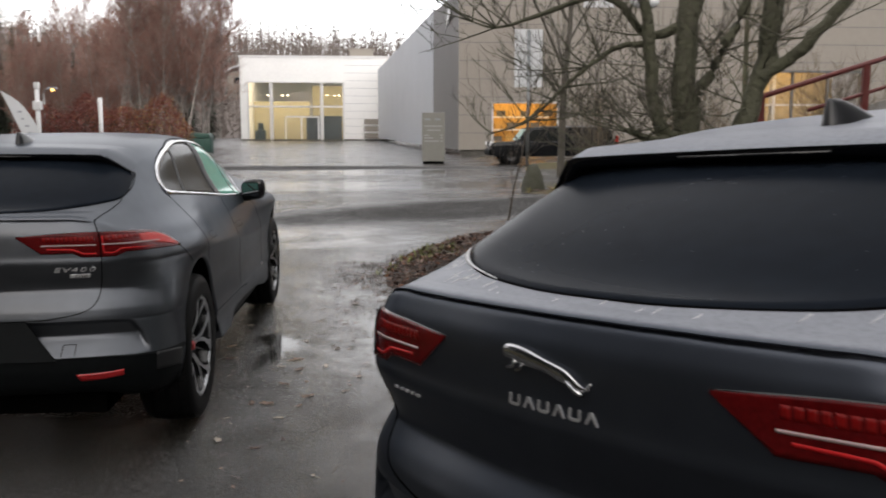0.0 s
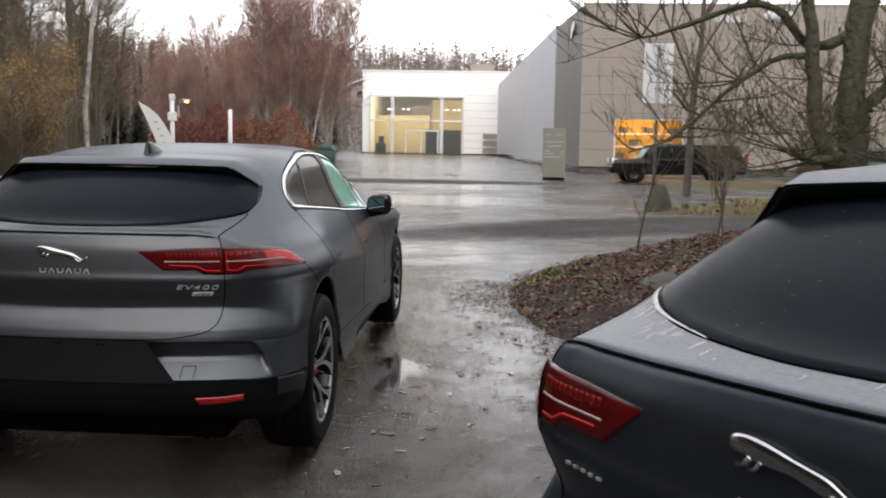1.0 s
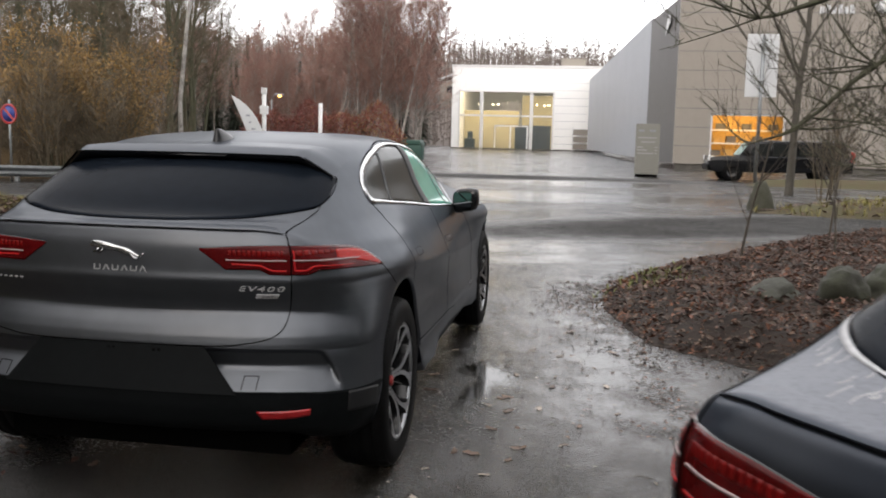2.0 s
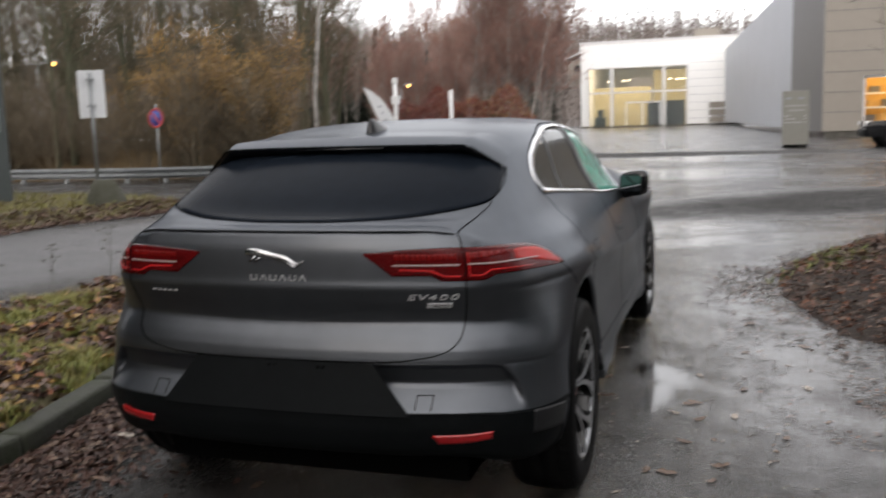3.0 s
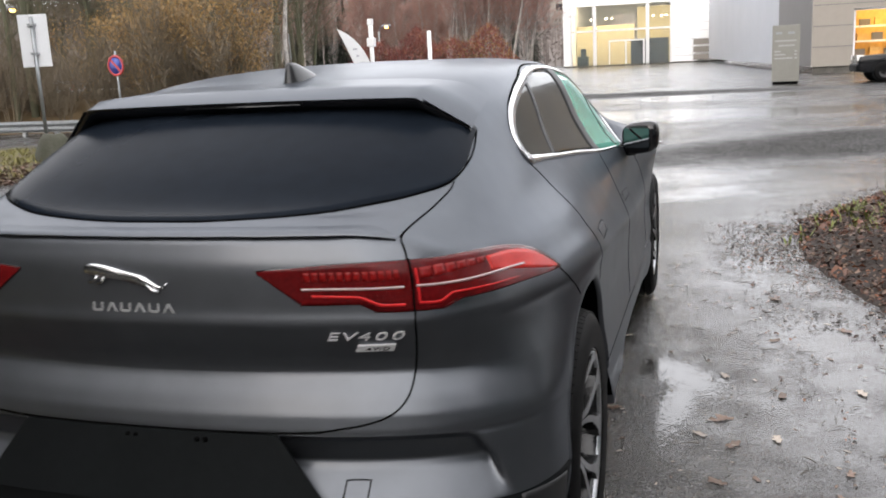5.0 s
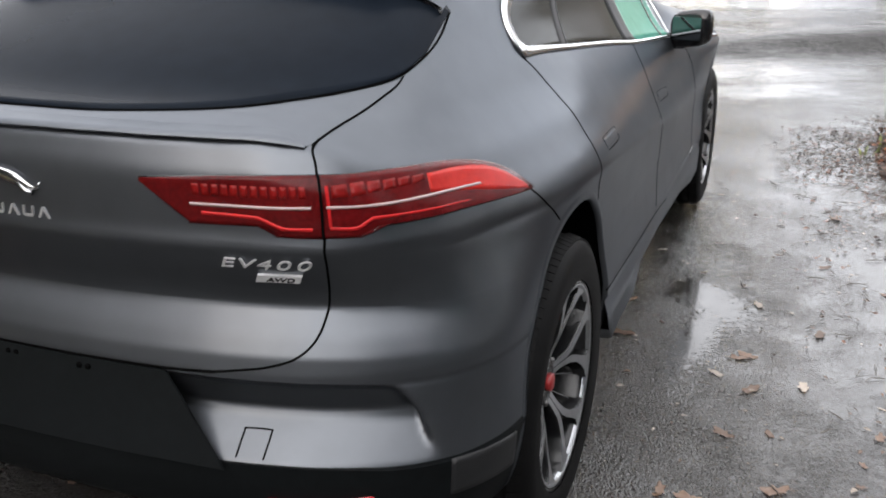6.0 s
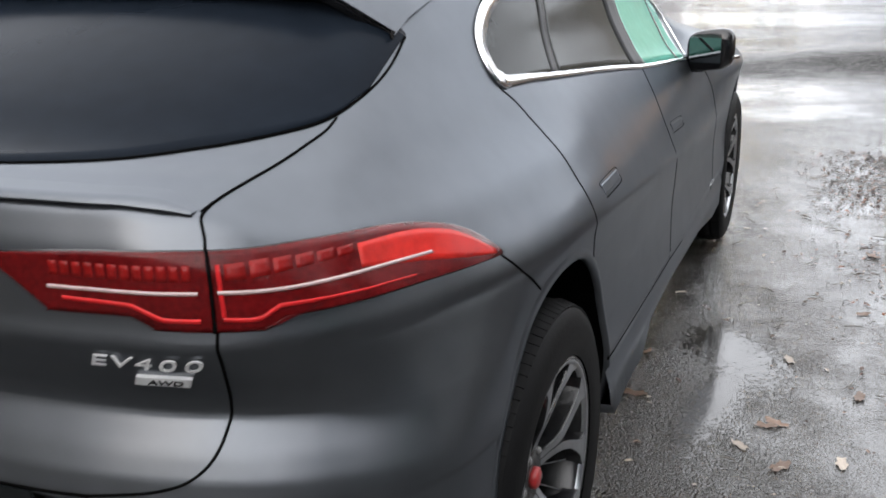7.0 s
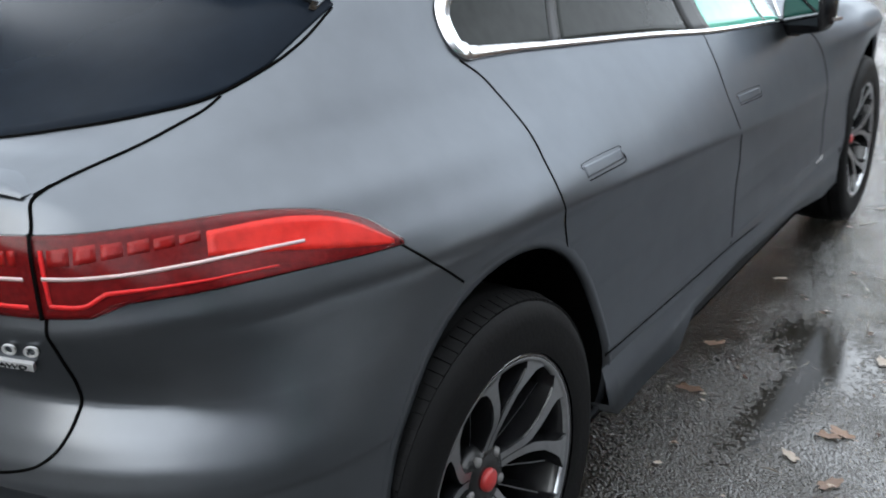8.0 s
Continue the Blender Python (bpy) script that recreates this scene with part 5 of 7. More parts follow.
    for sgn in (-1, 1):
        part("tow_cover", ribbon("rear", [(sgn * 0.462, 0.513), (sgn * 0.462, 0.550), (sgn * 0.466, 0.555), (sgn * 0.509, 0.555), (sgn * 0.513, 0.550), (sgn * 0.513, 0.513)], 0.003, 0.0012, 40), GAP, car)
        part("rear_reflector", patch("rear", [(sgn * 0.532, 0.400), (sgn * 0.62, 0.402), (sgn * 0.694, 0.411)], [(sgn * 0.516, 0.430), (sgn * 0.62, 0.431), (sgn * 0.698, 0.436)], 0.006, 0.010, 18, 5), material("red_reflector", (0.30, 0.010, 0.012), 0.2, 0, 0.2, 30, coat=0.3), car, "flat red bumper reflector")
        flap = [(0.168, 0.487), (0.23, 0.484), (0.29, 0.479), (0.338, 0.472)]
        part("bumper_flap", patch("corner" if sgn > 0 else "corner_left", [(a, z - 0.082) for a, z in flap], flap, 0.0035, 0.006, 16, 8), SATIN_BLACK, car, "satin dark flap between bumper and wheel")
    # badges as plain chrome shapes
    p, nrm = on_shell("rear", -0.004, 1.014, 0.001)
    leap = spline([(-0.106, 0.012, 0.007), (-0.100, 0.017, 0.013), (-0.085, 0.019, 0.0145), (-0.062, 0.015, 0.0165), (-0.038, 0.011, 0.015), (-0.010, 0.006, 0.0120), (0.015, 0.000, 0.0125), (0.036, -0.006, 0.0130), (0.056, -0.014, 0.0085), (0.074, -0.021, 0.005), (0.090, -0.020, 0.0025)], 36)
    verts, faces = [], []
    tube_lists(verts, faces, [(a, 0, b) for a, b, _ in leap], [r for _, _, r in leap], 12)
    emblem = from_lists("emblem", [Vector((v[0], v[1] * 0.45 - 0.004, v[2])) for v in verts], faces, EMBLEM_CHROME, True)
    part("emblem", emblem, EMBLEM_CHROME, car, "plain swept chrome emblem").matrix_basis = Matrix.Translation(p)
    for path, rad in (([(-0.074, 0, 0.006), (-0.082, 0, -0.006), (-0.096, 0, -0.010)], 0.0042), ([(-0.056, 0, 0.004), (-0.066, 0, -0.010), (-0.078, 0, -0.013)], 0.0036), ([(0.044, 0, -0.012), (0.060, 0, -0.026), (0.076, 0, -0.030)], 0.0045), ([(0.076, 0, -0.022), (0.090, 0, -0.016), (0.098, 0, -0.008)], 0.0022)):
        part("emblem", tube([(a, -0.006, c) for a, _, c in path], rad, 8), EMBLEM_CHROME, car).matrix_basis = Matrix.Translation(p)
    for i in range(6):
        x = -0.104 + i * 0.0355
        q, _ = on_shell("rear", x + 0.012, 0.946, 0.0)
        if i % 2:
            mark = [(x, 0.936), (x + 0.005, 0.936), (x + 0.014, 0.952), (x + 0.023, 0.936), (x + 0.028, 0.936), (x + 0.017, 0.957), (x + 0.011, 0.957)]
        else:
            mark = [(x + 0.002, 0.957), (x, 0.940), (x + 0.005, 0.936), (x + 0.022, 0.936), (x + 0.026, 0.940), (x + 0.027, 0.957), (x + 0.023, 0.957), (x + 0.022, 0.941), (x + 0.005, 0.941), (x + 0.006, 0.957)]
        part("name_bar", prism(mark, (q.y - 0.003, q.y + 0.003)), NAME_CHROME, car, smooth=False)
    for i in range(5):
        x = -0.512 + i * 0.024
        q, _ = on_shell("rear", x + 0.007, 0.899, 0.0)
        part("name_bar", boxes((x, x + 0.011, q.y - 0.002, q.y + 0.003, 0.885, 0.891), bevel=0.001), NAME_CHROME, car, smooth=False)
    def badge_frame(x, z, lift):
        """A frame lying on the tailgate: x along it, y up it, z out of it."""
        at, out = on_shell("rear", x, z, lift)
        along = (on_shell("rear", x + 0.05, z, lift)[0] - on_shell("rear", x - 0.05, z, lift)[0]).normalized()
        up = on_shell("rear", x, z + 0.024, lift)[0] - on_shell("rear", x, z - 0.002, lift)[0]
        up = (up - along * up.dot(along)).normalized()
        m = Matrix((along, up, along.cross(up))).transposed().to_4x4()
        m.translation = at
        return m
    for k, ch in enumerate("EV400"):
        lettering(ch, 0.042, 0.0014, BADGE_CHROME, car, badge_frame(0.447 + 0.0335 * k, 0.876, 0.0030) @ Matrix.Diagonal((1.30, 0.72, 1, 1)), "model_letter", 0.25)
    bar = part("badge_plate", prism([(-0.042, -0.008), (0.038, -0.008), (0.044, 0.008), (-0.036, 0.008)], (-0.003, 0.003)), BADGE_CHROME, car, smooth=False)
    bar.matrix_basis = badge_frame(0.535, 0.857, 0.003) @ Matrix.Rotation(radians(-90), 4, "X")
    lettering("AWD", 0.013, 0.001, GLOSS_BLACK, bar, Matrix.Translation((0.004, -0.0042, -0.0045)) @ Matrix.Rotation(radians(90), 4, "X") @ Matrix.Diagonal((1.6, 1, 1, 1)), "badge_lettering", 0.25)


def side_details(car):
    for aim, sgn in (("side", 1), ("left", -1)):
        part("panel_gap", ribbon(aim, [(0.175, 1.150), (0.215, 1.11), (0.230, 1.05), (0.222, 0.99), (0.205, 0.93), (0.212, 0.868), (0.244, 0.780)], 0.0042, 0.001, 40), GAP, car)
        part("panel_gap", ribbon(aim, [(1.30, 1.066), (1.30, 0.98), (1.29, 0.88), (1.32, 0.67), (1.26, 0.462)], 0.0042, 0.001, 36), GAP, car)
        part("panel_gap", ribbon(aim, [(0.41, 0.475), (0.67, 0.468), (0.98, 0.461), (1.30, 0.455), (1.72, 0.432), (2.4, 0.42)], 0.0042, 0.001, 40), GAP, car)
        part("panel_gap", ribbon(aim, [(2.05, 0.99), (2.28, 0.93), (2.36, 0.80), (2.36, 0.6), (2.30, 0.44)], 0.0042, 0.001, 36), GAP, car)
        part("panel_gap", ribbon(aim, [(-0.225, 0.938), (-0.17, 0.89), (-0.105, 0.835)], 0.0042, 0.001, 14), GAP, car)
        for y0, z0 in ((0.325, 0.917), (1.36, 0.872)):
            outline = [(y0, z0 - 0.008), (y0 + 0.006, z0 - 0.020), (y0 + 0.10, z0 - 0.024), (y0 + 0.200, z0 - 0.028), (y0 + 0.213, z0 - 0.016), (y0 + 0.211, z0 - 0.002), (y0 + 0.200, z0 + 0.004), (y0 + 0.10, z0 + 0.010), (y0 + 0.006, z0 + 0.012), (y0, z0 + 0.002), (y0, z0 - 0.008)]
            h = part("door_handle", patch(aim, [(y0 + 0.004, z0 - 0.014), (y0 + 0.209, z0 - 0.022)], [(y0 + 0.004, z0 + 0.008), (y0 + 0.209, z0 - 0.002)], 0.0003, 0.003, 20, 8), PAINT, car, "flush door handle")
            part("handle_gap", ribbon(aim, outline[1:5], 0.0024, 0.0009, 40), GAP, h)
            part("handle_gap", ribbon(aim, outline[5:10], 0.0012, 0.0009, 40), GAP, h)
        # sill blade and rear flap of the sill
        sill = []
        for y in np.linspace(0.40, 2.62, 40):
            flare = min(1.0, max(0.0, 1 - (y - 0.40) / 0.25))
            low_z = float(np.interp(y, [0.40, 0.46, 0.86, 0.96, 1.33, 1.96, 2.40, 2.62], [0.36, 0.305, 0.295, 0.372, 0.385, 0.357, 0.295, 0.30]))
            p, _ = on_shell(aim, y, 0.44, 0)
            sill.append([Vector((p.x, y, 0.445)), Vector((p.x + sgn * 0.010, y, 0.41)), Vector((p.x + sgn * (0.006 + 0.012 * flare), y, low_z)), Vector((p.x - sgn * 0.08, y, low_z - 0.01))])
        bm = grid_bm(sill)
        bmesh.ops.recalc_face_normals(bm, faces=bm.faces[:])
        part("sill_trim", bm, PAINT, car)
        part("sill_badge", boxes((sgn * 0.893 - 0.004, sgn * 0.893 + 0.004, 2.26, 2.36, 0.462, 0.480)), CHROME, car, smooth=False)
        # wheel arch liners
        for cy in (0.0, 3.08):
            bm = bmesh.new()
            rows = []
            for k in range(33):
                a = radians(-13 + 206 * k / 32)
                y, z = cy + ARCH_SHIFT + ARCH * ARCH_Y * math.cos(a), AXLE + ARCH * math.sin(a)
                p, _ = on_shell(aim, y, max(z, 0.26), 0)
                rows.append([Vector((p.x - sgn * 0.001, y, z)), Vector((sgn * 0.60, y, z)), Vector((sgn * 0.60, cy, AXLE))])
            bm2 = grid_bm(rows)
            part("arch_liner", bm2, GAP, car, smooth=False)
            edge_rows = []
            for k in range(41):
                a = radians(-18 + 216 * k / 40)
                pts = []
                for r, lift in ((ARCH - 0.004, -0.012), (ARCH - 0.002, 0.0012), (ARCH + 0.012, 0.0014), (ARCH + 0.020, 0.0)):
                    y, z = cy + ARCH_SHIFT + r * ARCH_Y * math.cos(a), AXLE + r * math.sin(a)
                    p, nrm = on_shell(aim, y, max(z, 0.25), 0)
                    pts.append(Vector((p.x + sgn * lift, y, z)))
                edge_rows.append(pts)
            eb = grid_bm(edge_rows)
            bmesh.ops.recalc_face_normals(eb, faces=eb.faces[:])
            part("arch_edge", eb, PAINT, car)
        # door mirror
        mb = bmesh.new()
        bmesh.ops.create_uvsphere(mb, u_segments=28, v_segments=18, radius=1)
        for v in mb.verts:
            c = [math.copysign(abs(k) ** 0.55, k) for k in v.co]
            grow = 1 - 0.38 * max(0.0, c[1])
            v.co = Vector((c[0] * 0.088 * grow, c[1] * (0.085 if c[1] > 0 else 0.050) + 0.012, c[2] * 0.076 * grow + 0.012 * c[0] * sgn))
        mir = part("door_mirror", mb, GLOSS_BLACK, car, "rounded black door mirror")
        mir.matrix_basis = Matrix.Translation((sgn * 0.895, 1.96, 1.058)) @ Matrix.Rotation(sgn * radians(-20), 4, "Z")
        part("mirror_glass", boxes((-0.062, 0.062, -0.0415, -0.036, -0.045, 0.048), bevel=0.002), MIRROR, mir, smooth=False)
        part("mirror_strip", boxes((sgn * 0.02, sgn * 0.090, 0.0, 0.05, -0.030, -0.020)), CHROME, mir, smooth=False)
        part("mirror_foot", tube([(sgn * -0.03, 0.0, -0.055), (sgn * -0.08, 0.0, -0.065), (sgn * -0.13, 0.0, -0.075)], [0.03, 0.024, 0.03], 8), GLOSS_BLACK, mir)


def build_car():
    car = thing("electric_car", "grey electric hatchback with red tail lamps, parked on wet asphalt", "car")
    split_shell(car)
    rear_details(car)
    lamp_pair(car)
    windows(car)
    side_details(car)
    part("windscreen", patch("top", [(-0.62, 2.55), (-0.3, 2.66), (0, 2.70), (0.3, 2.66), (0.62, 2.55)], [(-0.50, 1.62), (-0.25, 1.58), (0, 1.56), (0.25, 1.58), (0.50, 1.62)], 0.002, 0.006, 30, 12), DARK_GLASS, car)
    part("underbody", boxes((-0.80, 0.80, 0.48, 2.60, 0.20, 0.40), (-0.58, 0.58, -0.55, 3.6, 0.20, 0.50)), GAP, car, smooth=False)
    fin = []
    for t in np.linspace(0, 1, 11):
        y0, y1, w = 0.12 + 0.018 * t, 0.40 - 0.215 * t ** 1.7, 0.030 * (1 - t) ** 0.75 + 0.007
        z = 1.390 + 0.083 * t
        ring = []
        for k in range(16):
            a = 2 * math.pi * k / 16
            ring.append(Vector((w * math.copysign(abs(math.sin(a)) ** 0.7, math.sin(a)), (y0 + y1) / 2 - (y1 - y0) / 2 * math.cos(a), z)))
        fin.append(ring + ring[:1])
    bm = grid_bm(fin)
    bmesh.ops.remove_doubles(bm, verts=bm.verts[:], dist=1e-5)
    top = [v for v in bm.verts if v.co.z > 1.4725]
    bmesh.ops.contextual_create(bm, geom=top)
    bmesh.ops.recalc_face_normals(bm, faces=bm.faces[:])
    part("roof_antenna", bm, FIN_DARK, car, "shark fin roof antenna")
    for y in (0.0, 3.08):
        for sgn in (-1, 1):
            wheel(car, sgn * 0.779, y, sgn)
    return car


car_a = build_car()
car_a.matrix_basis = Matrix.Translation((-0.015, 0, 0)) @ Matrix.Diagonal((1.03, 1, 1, 1))
car_a["group"] = "matching grey cars"
car_b = copy_thing(car_a, Matrix.Translation((2.8005, -2.8095, 0.0868)) @ Matrix.Rotation(radians(-55.80), 4, "Z") @ Matrix.Rotation(-0.0557, 4, "Y") @ Matrix.Rotation(0.014, 4, "X"))
# it stands on sloping ground: each wheel drops on its spring to the asphalt
for ob in car_b.children:
    if ob.name.startswith("wheel"):
        where = car_b.matrix_basis @ ob.location
        ob.location.z -= where.z - AXLE
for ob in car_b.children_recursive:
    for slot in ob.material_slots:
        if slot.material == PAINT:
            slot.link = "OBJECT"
            slot.material = PAINT_DUSTY_SHADED
car_b["label"] = "matching grey electric hatchback, damp, dusty and darkened for shade, parked at an angle"


def water_marks(car):
    """Dried runs below the rear window and specks on glass and deck."""
    r = random.Random(21)
    for k in range(26):
        x = r.choice((r.uniform(-0.58, -0.2), r.uniform(-0.58, 0.58)))
        y0 = float(np.interp(abs(x), [0, 0.22, 0.42, 0.53, 0.582], [-0.635, -0.615, -0.54, -0.47, -0.42]))
        start, run = y0 - r.uniform(0.0, 0.05), r.uniform(0.015, 0.05)
        part("water_mark", ribbon("top", [(x, start), (x + r.uniform(-0.004, 0.004), start - run * 0.5), (x, start - run)], [r.uniform(0.001, 0.002), 0.0014, 0.0008], 0.0012, 8), WATER_MARK, car)
    # pale line on the window's seal: dust and a painted sky reflection
    edge = [(-0.619, -0.345), (-0.592, -0.405), (-0.535, -0.468), (-0.455, -0.522), (-0.30, -0.590)]
    part("dust_line", ribbon("top", edge, [0.006, 0.012, 0.012, 0.007, 0.003], 0.0026, 40), WATER_MARK, car)
    v, f = [], []
    for k in range(90):
        x, y = (r.uniform(-0.56, 0.0), r.uniform(-0.55, -0.16)) if k % 2 else (r.uniform(-0.58, 0.56), r.uniform(-0.70, -0.2))
        p, nrm = on_shell("top", x, y, 0.0042)
        if nrm.z < 0.2:
            continue
        u = nrm.orthogonal().normalized()
        w = nrm.cross(u)
        s, stretch, b = r.uniform(0.0005, 0.0013), r.uniform(0.6, 2.4), len(v)
        v += [p + (u * math.cos(a) * stretch + w * math.sin(a)) * s * r.uniform(0.7, 1.2) for a in (0, 1.05, 2.1, 3.14, 4.2, 5.25)]
        f.append(tuple(range(b, b + 6)))
    part("dried_spots", from_lists("dried_spots", v, f, DRIED_SPOT), DRIED_SPOT, car)["kind"] = "stuff"


water_marks(car_b)
SHELL.free()


# ---- trees ----
def limb(rng, verts, faces, twigs, start, heading, length, radius, level, sides, droop, spread, kids, twig_len, twig_w, bare_to=0.22, reach=(0.32, 0.55), thin=0.5):
    """A bent, tapered limb with smaller limbs and, at the last level, bare twigs."""
    n = 6 if level == 0 else 4
    pts, p, d = [Vector(start)], Vector(start), Vector(heading).normalized()
    for _ in range(n):
        d = (d + Vector((rng.uniform(-1, 1), rng.uniform(-1, 1), rng.uniform(-0.6, 0.8) - droop)) * (0.10 + 0.07 * level)).normalized()
        p = p + d * length / n
        pts.append(p.copy())
    tube_lists(verts, faces, pts, [max(radius * (1 - 0.8 * i / n), 0.0025) for i in range(n + 1)], max(3, sides - level))
    if level >= len(kids):
        return
    for k in range(kids[level]):
        t = bare_to + (1 - bare_to) * (k + rng.random()) / kids[level]
        i = min(int(t * n), n - 1)
        q = pts[i].lerp(pts[i + 1], t * n - i)
        axis = (pts[i + 1] - pts[i]).normalized()
        side = Vector((rng.uniform(-1, 1), rng.uniform(-1, 1), rng.uniform(-0.3, 0.5)))
        side = (side - axis * side.dot(axis)).normalized()
        h = axis * (1 - spread) + side * spread + Vector((0, 0, 0.15 - droop * 0.5))
        if level + 1 == len(kids):
            for _ in range(1):
                w = side.cross(h).normalized() * twig_w
                e = q + h.normalized() * twig_len * rng.uniform(0.5, 1.2) + Vector((0, 0, -droop * twig_len * 0.4))
                b = len(twigs[0])
                twigs[0].extend([q - w, q + w, e])
                twigs[1].append((b, b + 1, b + 2))
        else:
            limb(rng, verts, faces, twigs, q, h, length * rng.uniform(*reach) * (1 - 0.45 * t if level == 0 and thin < 0.5 else 1), radius * thin * (1 - 0.5 * t), level + 1, sides, droop, spread, kids, twig_len, twig_w, 0.22, (0.32, 0.55), thin)


def tree(name, label, seed, height, radius, bark, twig_mat, kids, droop=0.1, spread=0.55, twig_len=0.6, twig_w=0.012, stems=1, sides=7, leaves=None, leaf_size=0.05, leaf_count=0, category="tree", bare_to=0.0, reach=(0.32, 0.55), thin=0.5):
    rng = random.Random(seed)
    verts, faces, twigs = [], [], ([], [])
    for s in range(stems):
        a = 2 * math.pi * s / max(1, stems) + rng.random()
        lean = 0.06 if stems == 1 else rng.uniform(0.1, 0.45)
        limb(rng, verts, faces, twigs, (0.12 * math.cos(a) * (stems > 1), 0.12 * math.sin(a) * (stems > 1), -0.1), (lean * math.cos(a), lean * math.sin(a), 1), height * rng.uniform(0.8, 1.1), radius, 0, sides, droop * 0.15, spread, kids, twig_len, twig_w, max(0.22, bare_to), reach, thin)
    t = thing(name, label, category)
    part("trunk", from_lists("trunk", verts, faces, bark, True), bark, t)
    if twigs[0]:
        crown = part("crown", from_lists("crown", twigs[0], twigs[1], twig_mat), twig_mat, t)
        crown["kind"] = "stuff"
    if leaves:
        lv, lf = [], []
        for _ in range(leaf_count):
            q = Vector(rng.choice(twigs[0])) + Vector((rng.uniform(-0.2, 0.2), rng.uniform(-0.2, 0.2), rng.uniform(-0.2, 0.1)))
            u, w = Vector((rng.uniform(-1, 1), rng.uniform(-1, 1), rng.uniform(-1, 1))).normalized(), Vector((rng.uniform(-1, 1), rng.uniform(-1, 1), rng.uniform(-1, 1))).normalized()
            s, b = leaf_size * rng.uniform(0.6, 1.4), len(lv)
            lv += [q - u * s, q + w * s * 0.5, q + u * s, q - w * s * 0.5]
            lf.append((b, b + 1, b + 2, b + 3))
        f = part("foliage", from_lists("foliage", lv, lf, leaves), leaves, t)
        f["kind"] = "stuff"
    return t


def scatter_trees(kinds, places, group, rng, lo=0.8, hi=1.25):
    """Sets copies of tree kinds at places (x, y); the first uses the originals themselves."""
    for i, (x, y) in enumerate(places):
        k = kinds[rng.randrange(len(kinds))] if i >= len(kinds) else kinds[i]
        s = rng.uniform(lo, hi)
        m = Matrix.Translation((x, y, 0)) @ Matrix.Rotation(rng.uniform(0, 6.28), 4, "Z")
        if i < len(kinds):
            k.matrix_basis = m
            k["group"] = group
            k.scale = (s, s, s * rng.uniform(0.9, 1.15))
        else:
            c = copy_thing(k, m)
            c.scale = (s, s, s * rng.uniform(0.9, 1.15))


rng = random.Random(11)
birches = [tree("birch_tree", "tall bare birch with reddish hanging twigs", 20 + i, 14, 0.13, BARK_BIRCH, TWIG_RED, (40, 9, 9), 0.16, 0.46, 0.75, 0.013, sides=6, reach=(0.20, 0.34), thin=0.24) for i in range(4)]
bare = [tree("bare_tree", "leafless brown woodland tree with dense twigs", 40 + i, 12, 0.12, BARK, TWIG, (30, 8, 8), 0.0, 0.58, 0.65, 0.010, sides=6, reach=(0.18, 0.36), thin=0.26, bare_to=0.12) for i in range(4)]
brush = [tree("bare_shrub", "leafless multi-stemmed brown shrub", 60 + i, 2.5, 0.020, TWIG, TWIG, (14, 8), 0.0, 0.5, 0.6, 0.006, stems=8, sides=5, category="shrub", thin=0.35) for i in range(3)]
golden = [tree("golden_shrub", "slim shrub with thin yellow-brown autumn leaves", 80 + i, 5.0, 0.035, BARK, TWIG, (14, 7, 5), 0.05, 0.5, 0.4, 0.006, stems=3, sides=5, leaves=LEAF_YELLOW, leaf_size=0.055, leaf_count=3300, category="shrub", reach=(0.24, 0.42), thin=0.35) for i in range(3)]


def spruce(seed):
    """A dark spruce: straight trunk with whorls of drooping needle sprays."""
    r = random.Random(seed)
    t = thing("spruce_tree", "dark green spruce, also added unseen round the yard to dim reflections", "tree")
    h = 13.0
    part("trunk", tube([(0, 0, -0.1), (0, 0, h * 0.5), (0, 0, h)], [0.16, 0.10, 0.01], 6), BARK, t)
    v, f = [], []
    for k in range(34):
        z = 0.9 + (h - 1.0) * (k / 34) ** 0.95
        reach = 2.3 * (1 - z / h) + 0.25
        for m in range(11):
            a = 6.283 * m / 11 + r.uniform(-0.3, 0.3)
            c, s, l = math.cos(a), math.sin(a), reach * r.uniform(0.65, 1.1)
            for q in range(5):
                u0, u1 = q / 5, (q + 1.5) / 5
                w = l * 0.16 * (1.2 - u0) + 0.05
                b = len(v)
                for u, side in ((u0, -1), (u0, 1), (u1, 0)):
                    v.append((c * l * u - s * w * side, s * l * u + c * w * side, z - 0.35 * l * u * u - 0.12 * abs(side) + r.uniform(-0.05, 0.05)))
                f.append((b, b + 1, b + 2))
    part("crown", from_lists("crown", v, f, SPRUCE), SPRUCE, t)["kind"] = "stuff"
    return t


spruces = [spruce(s) for s in (7, 8)]
places = []
for _ in range(40):
    y = 80 + rng.uniform(0, 30)
    places.append((1.9 - (y + 4.6) * math.tan(radians(rng.uniform(10.8, 17.0))), y))
places += [(-60 + 26 * rng.random(), 104 + 26 * rng.random()) for _ in range(26)]
scatter_trees(birches, places, "birches beside the showroom", rng, 0.85, 1.15)
rng_gap = random.Random(77)
places = []
for _ in range(44):
    y = 96 + rng_gap.uniform(0, 26)
    places.append((1.9 - (y + 4.6) * math.tan(radians(rng_gap.uniform(16.5, 21.5))), y))
scatter_trees([copy_thing(b, b.matrix_basis) for b in birches[:2]], places, "birches beside the showroom", rng_gap, 0.5, 0.72)
places = [(-58 + 34 * rng.random(), 112 + 26 * rng.random()) for _ in range(40)]
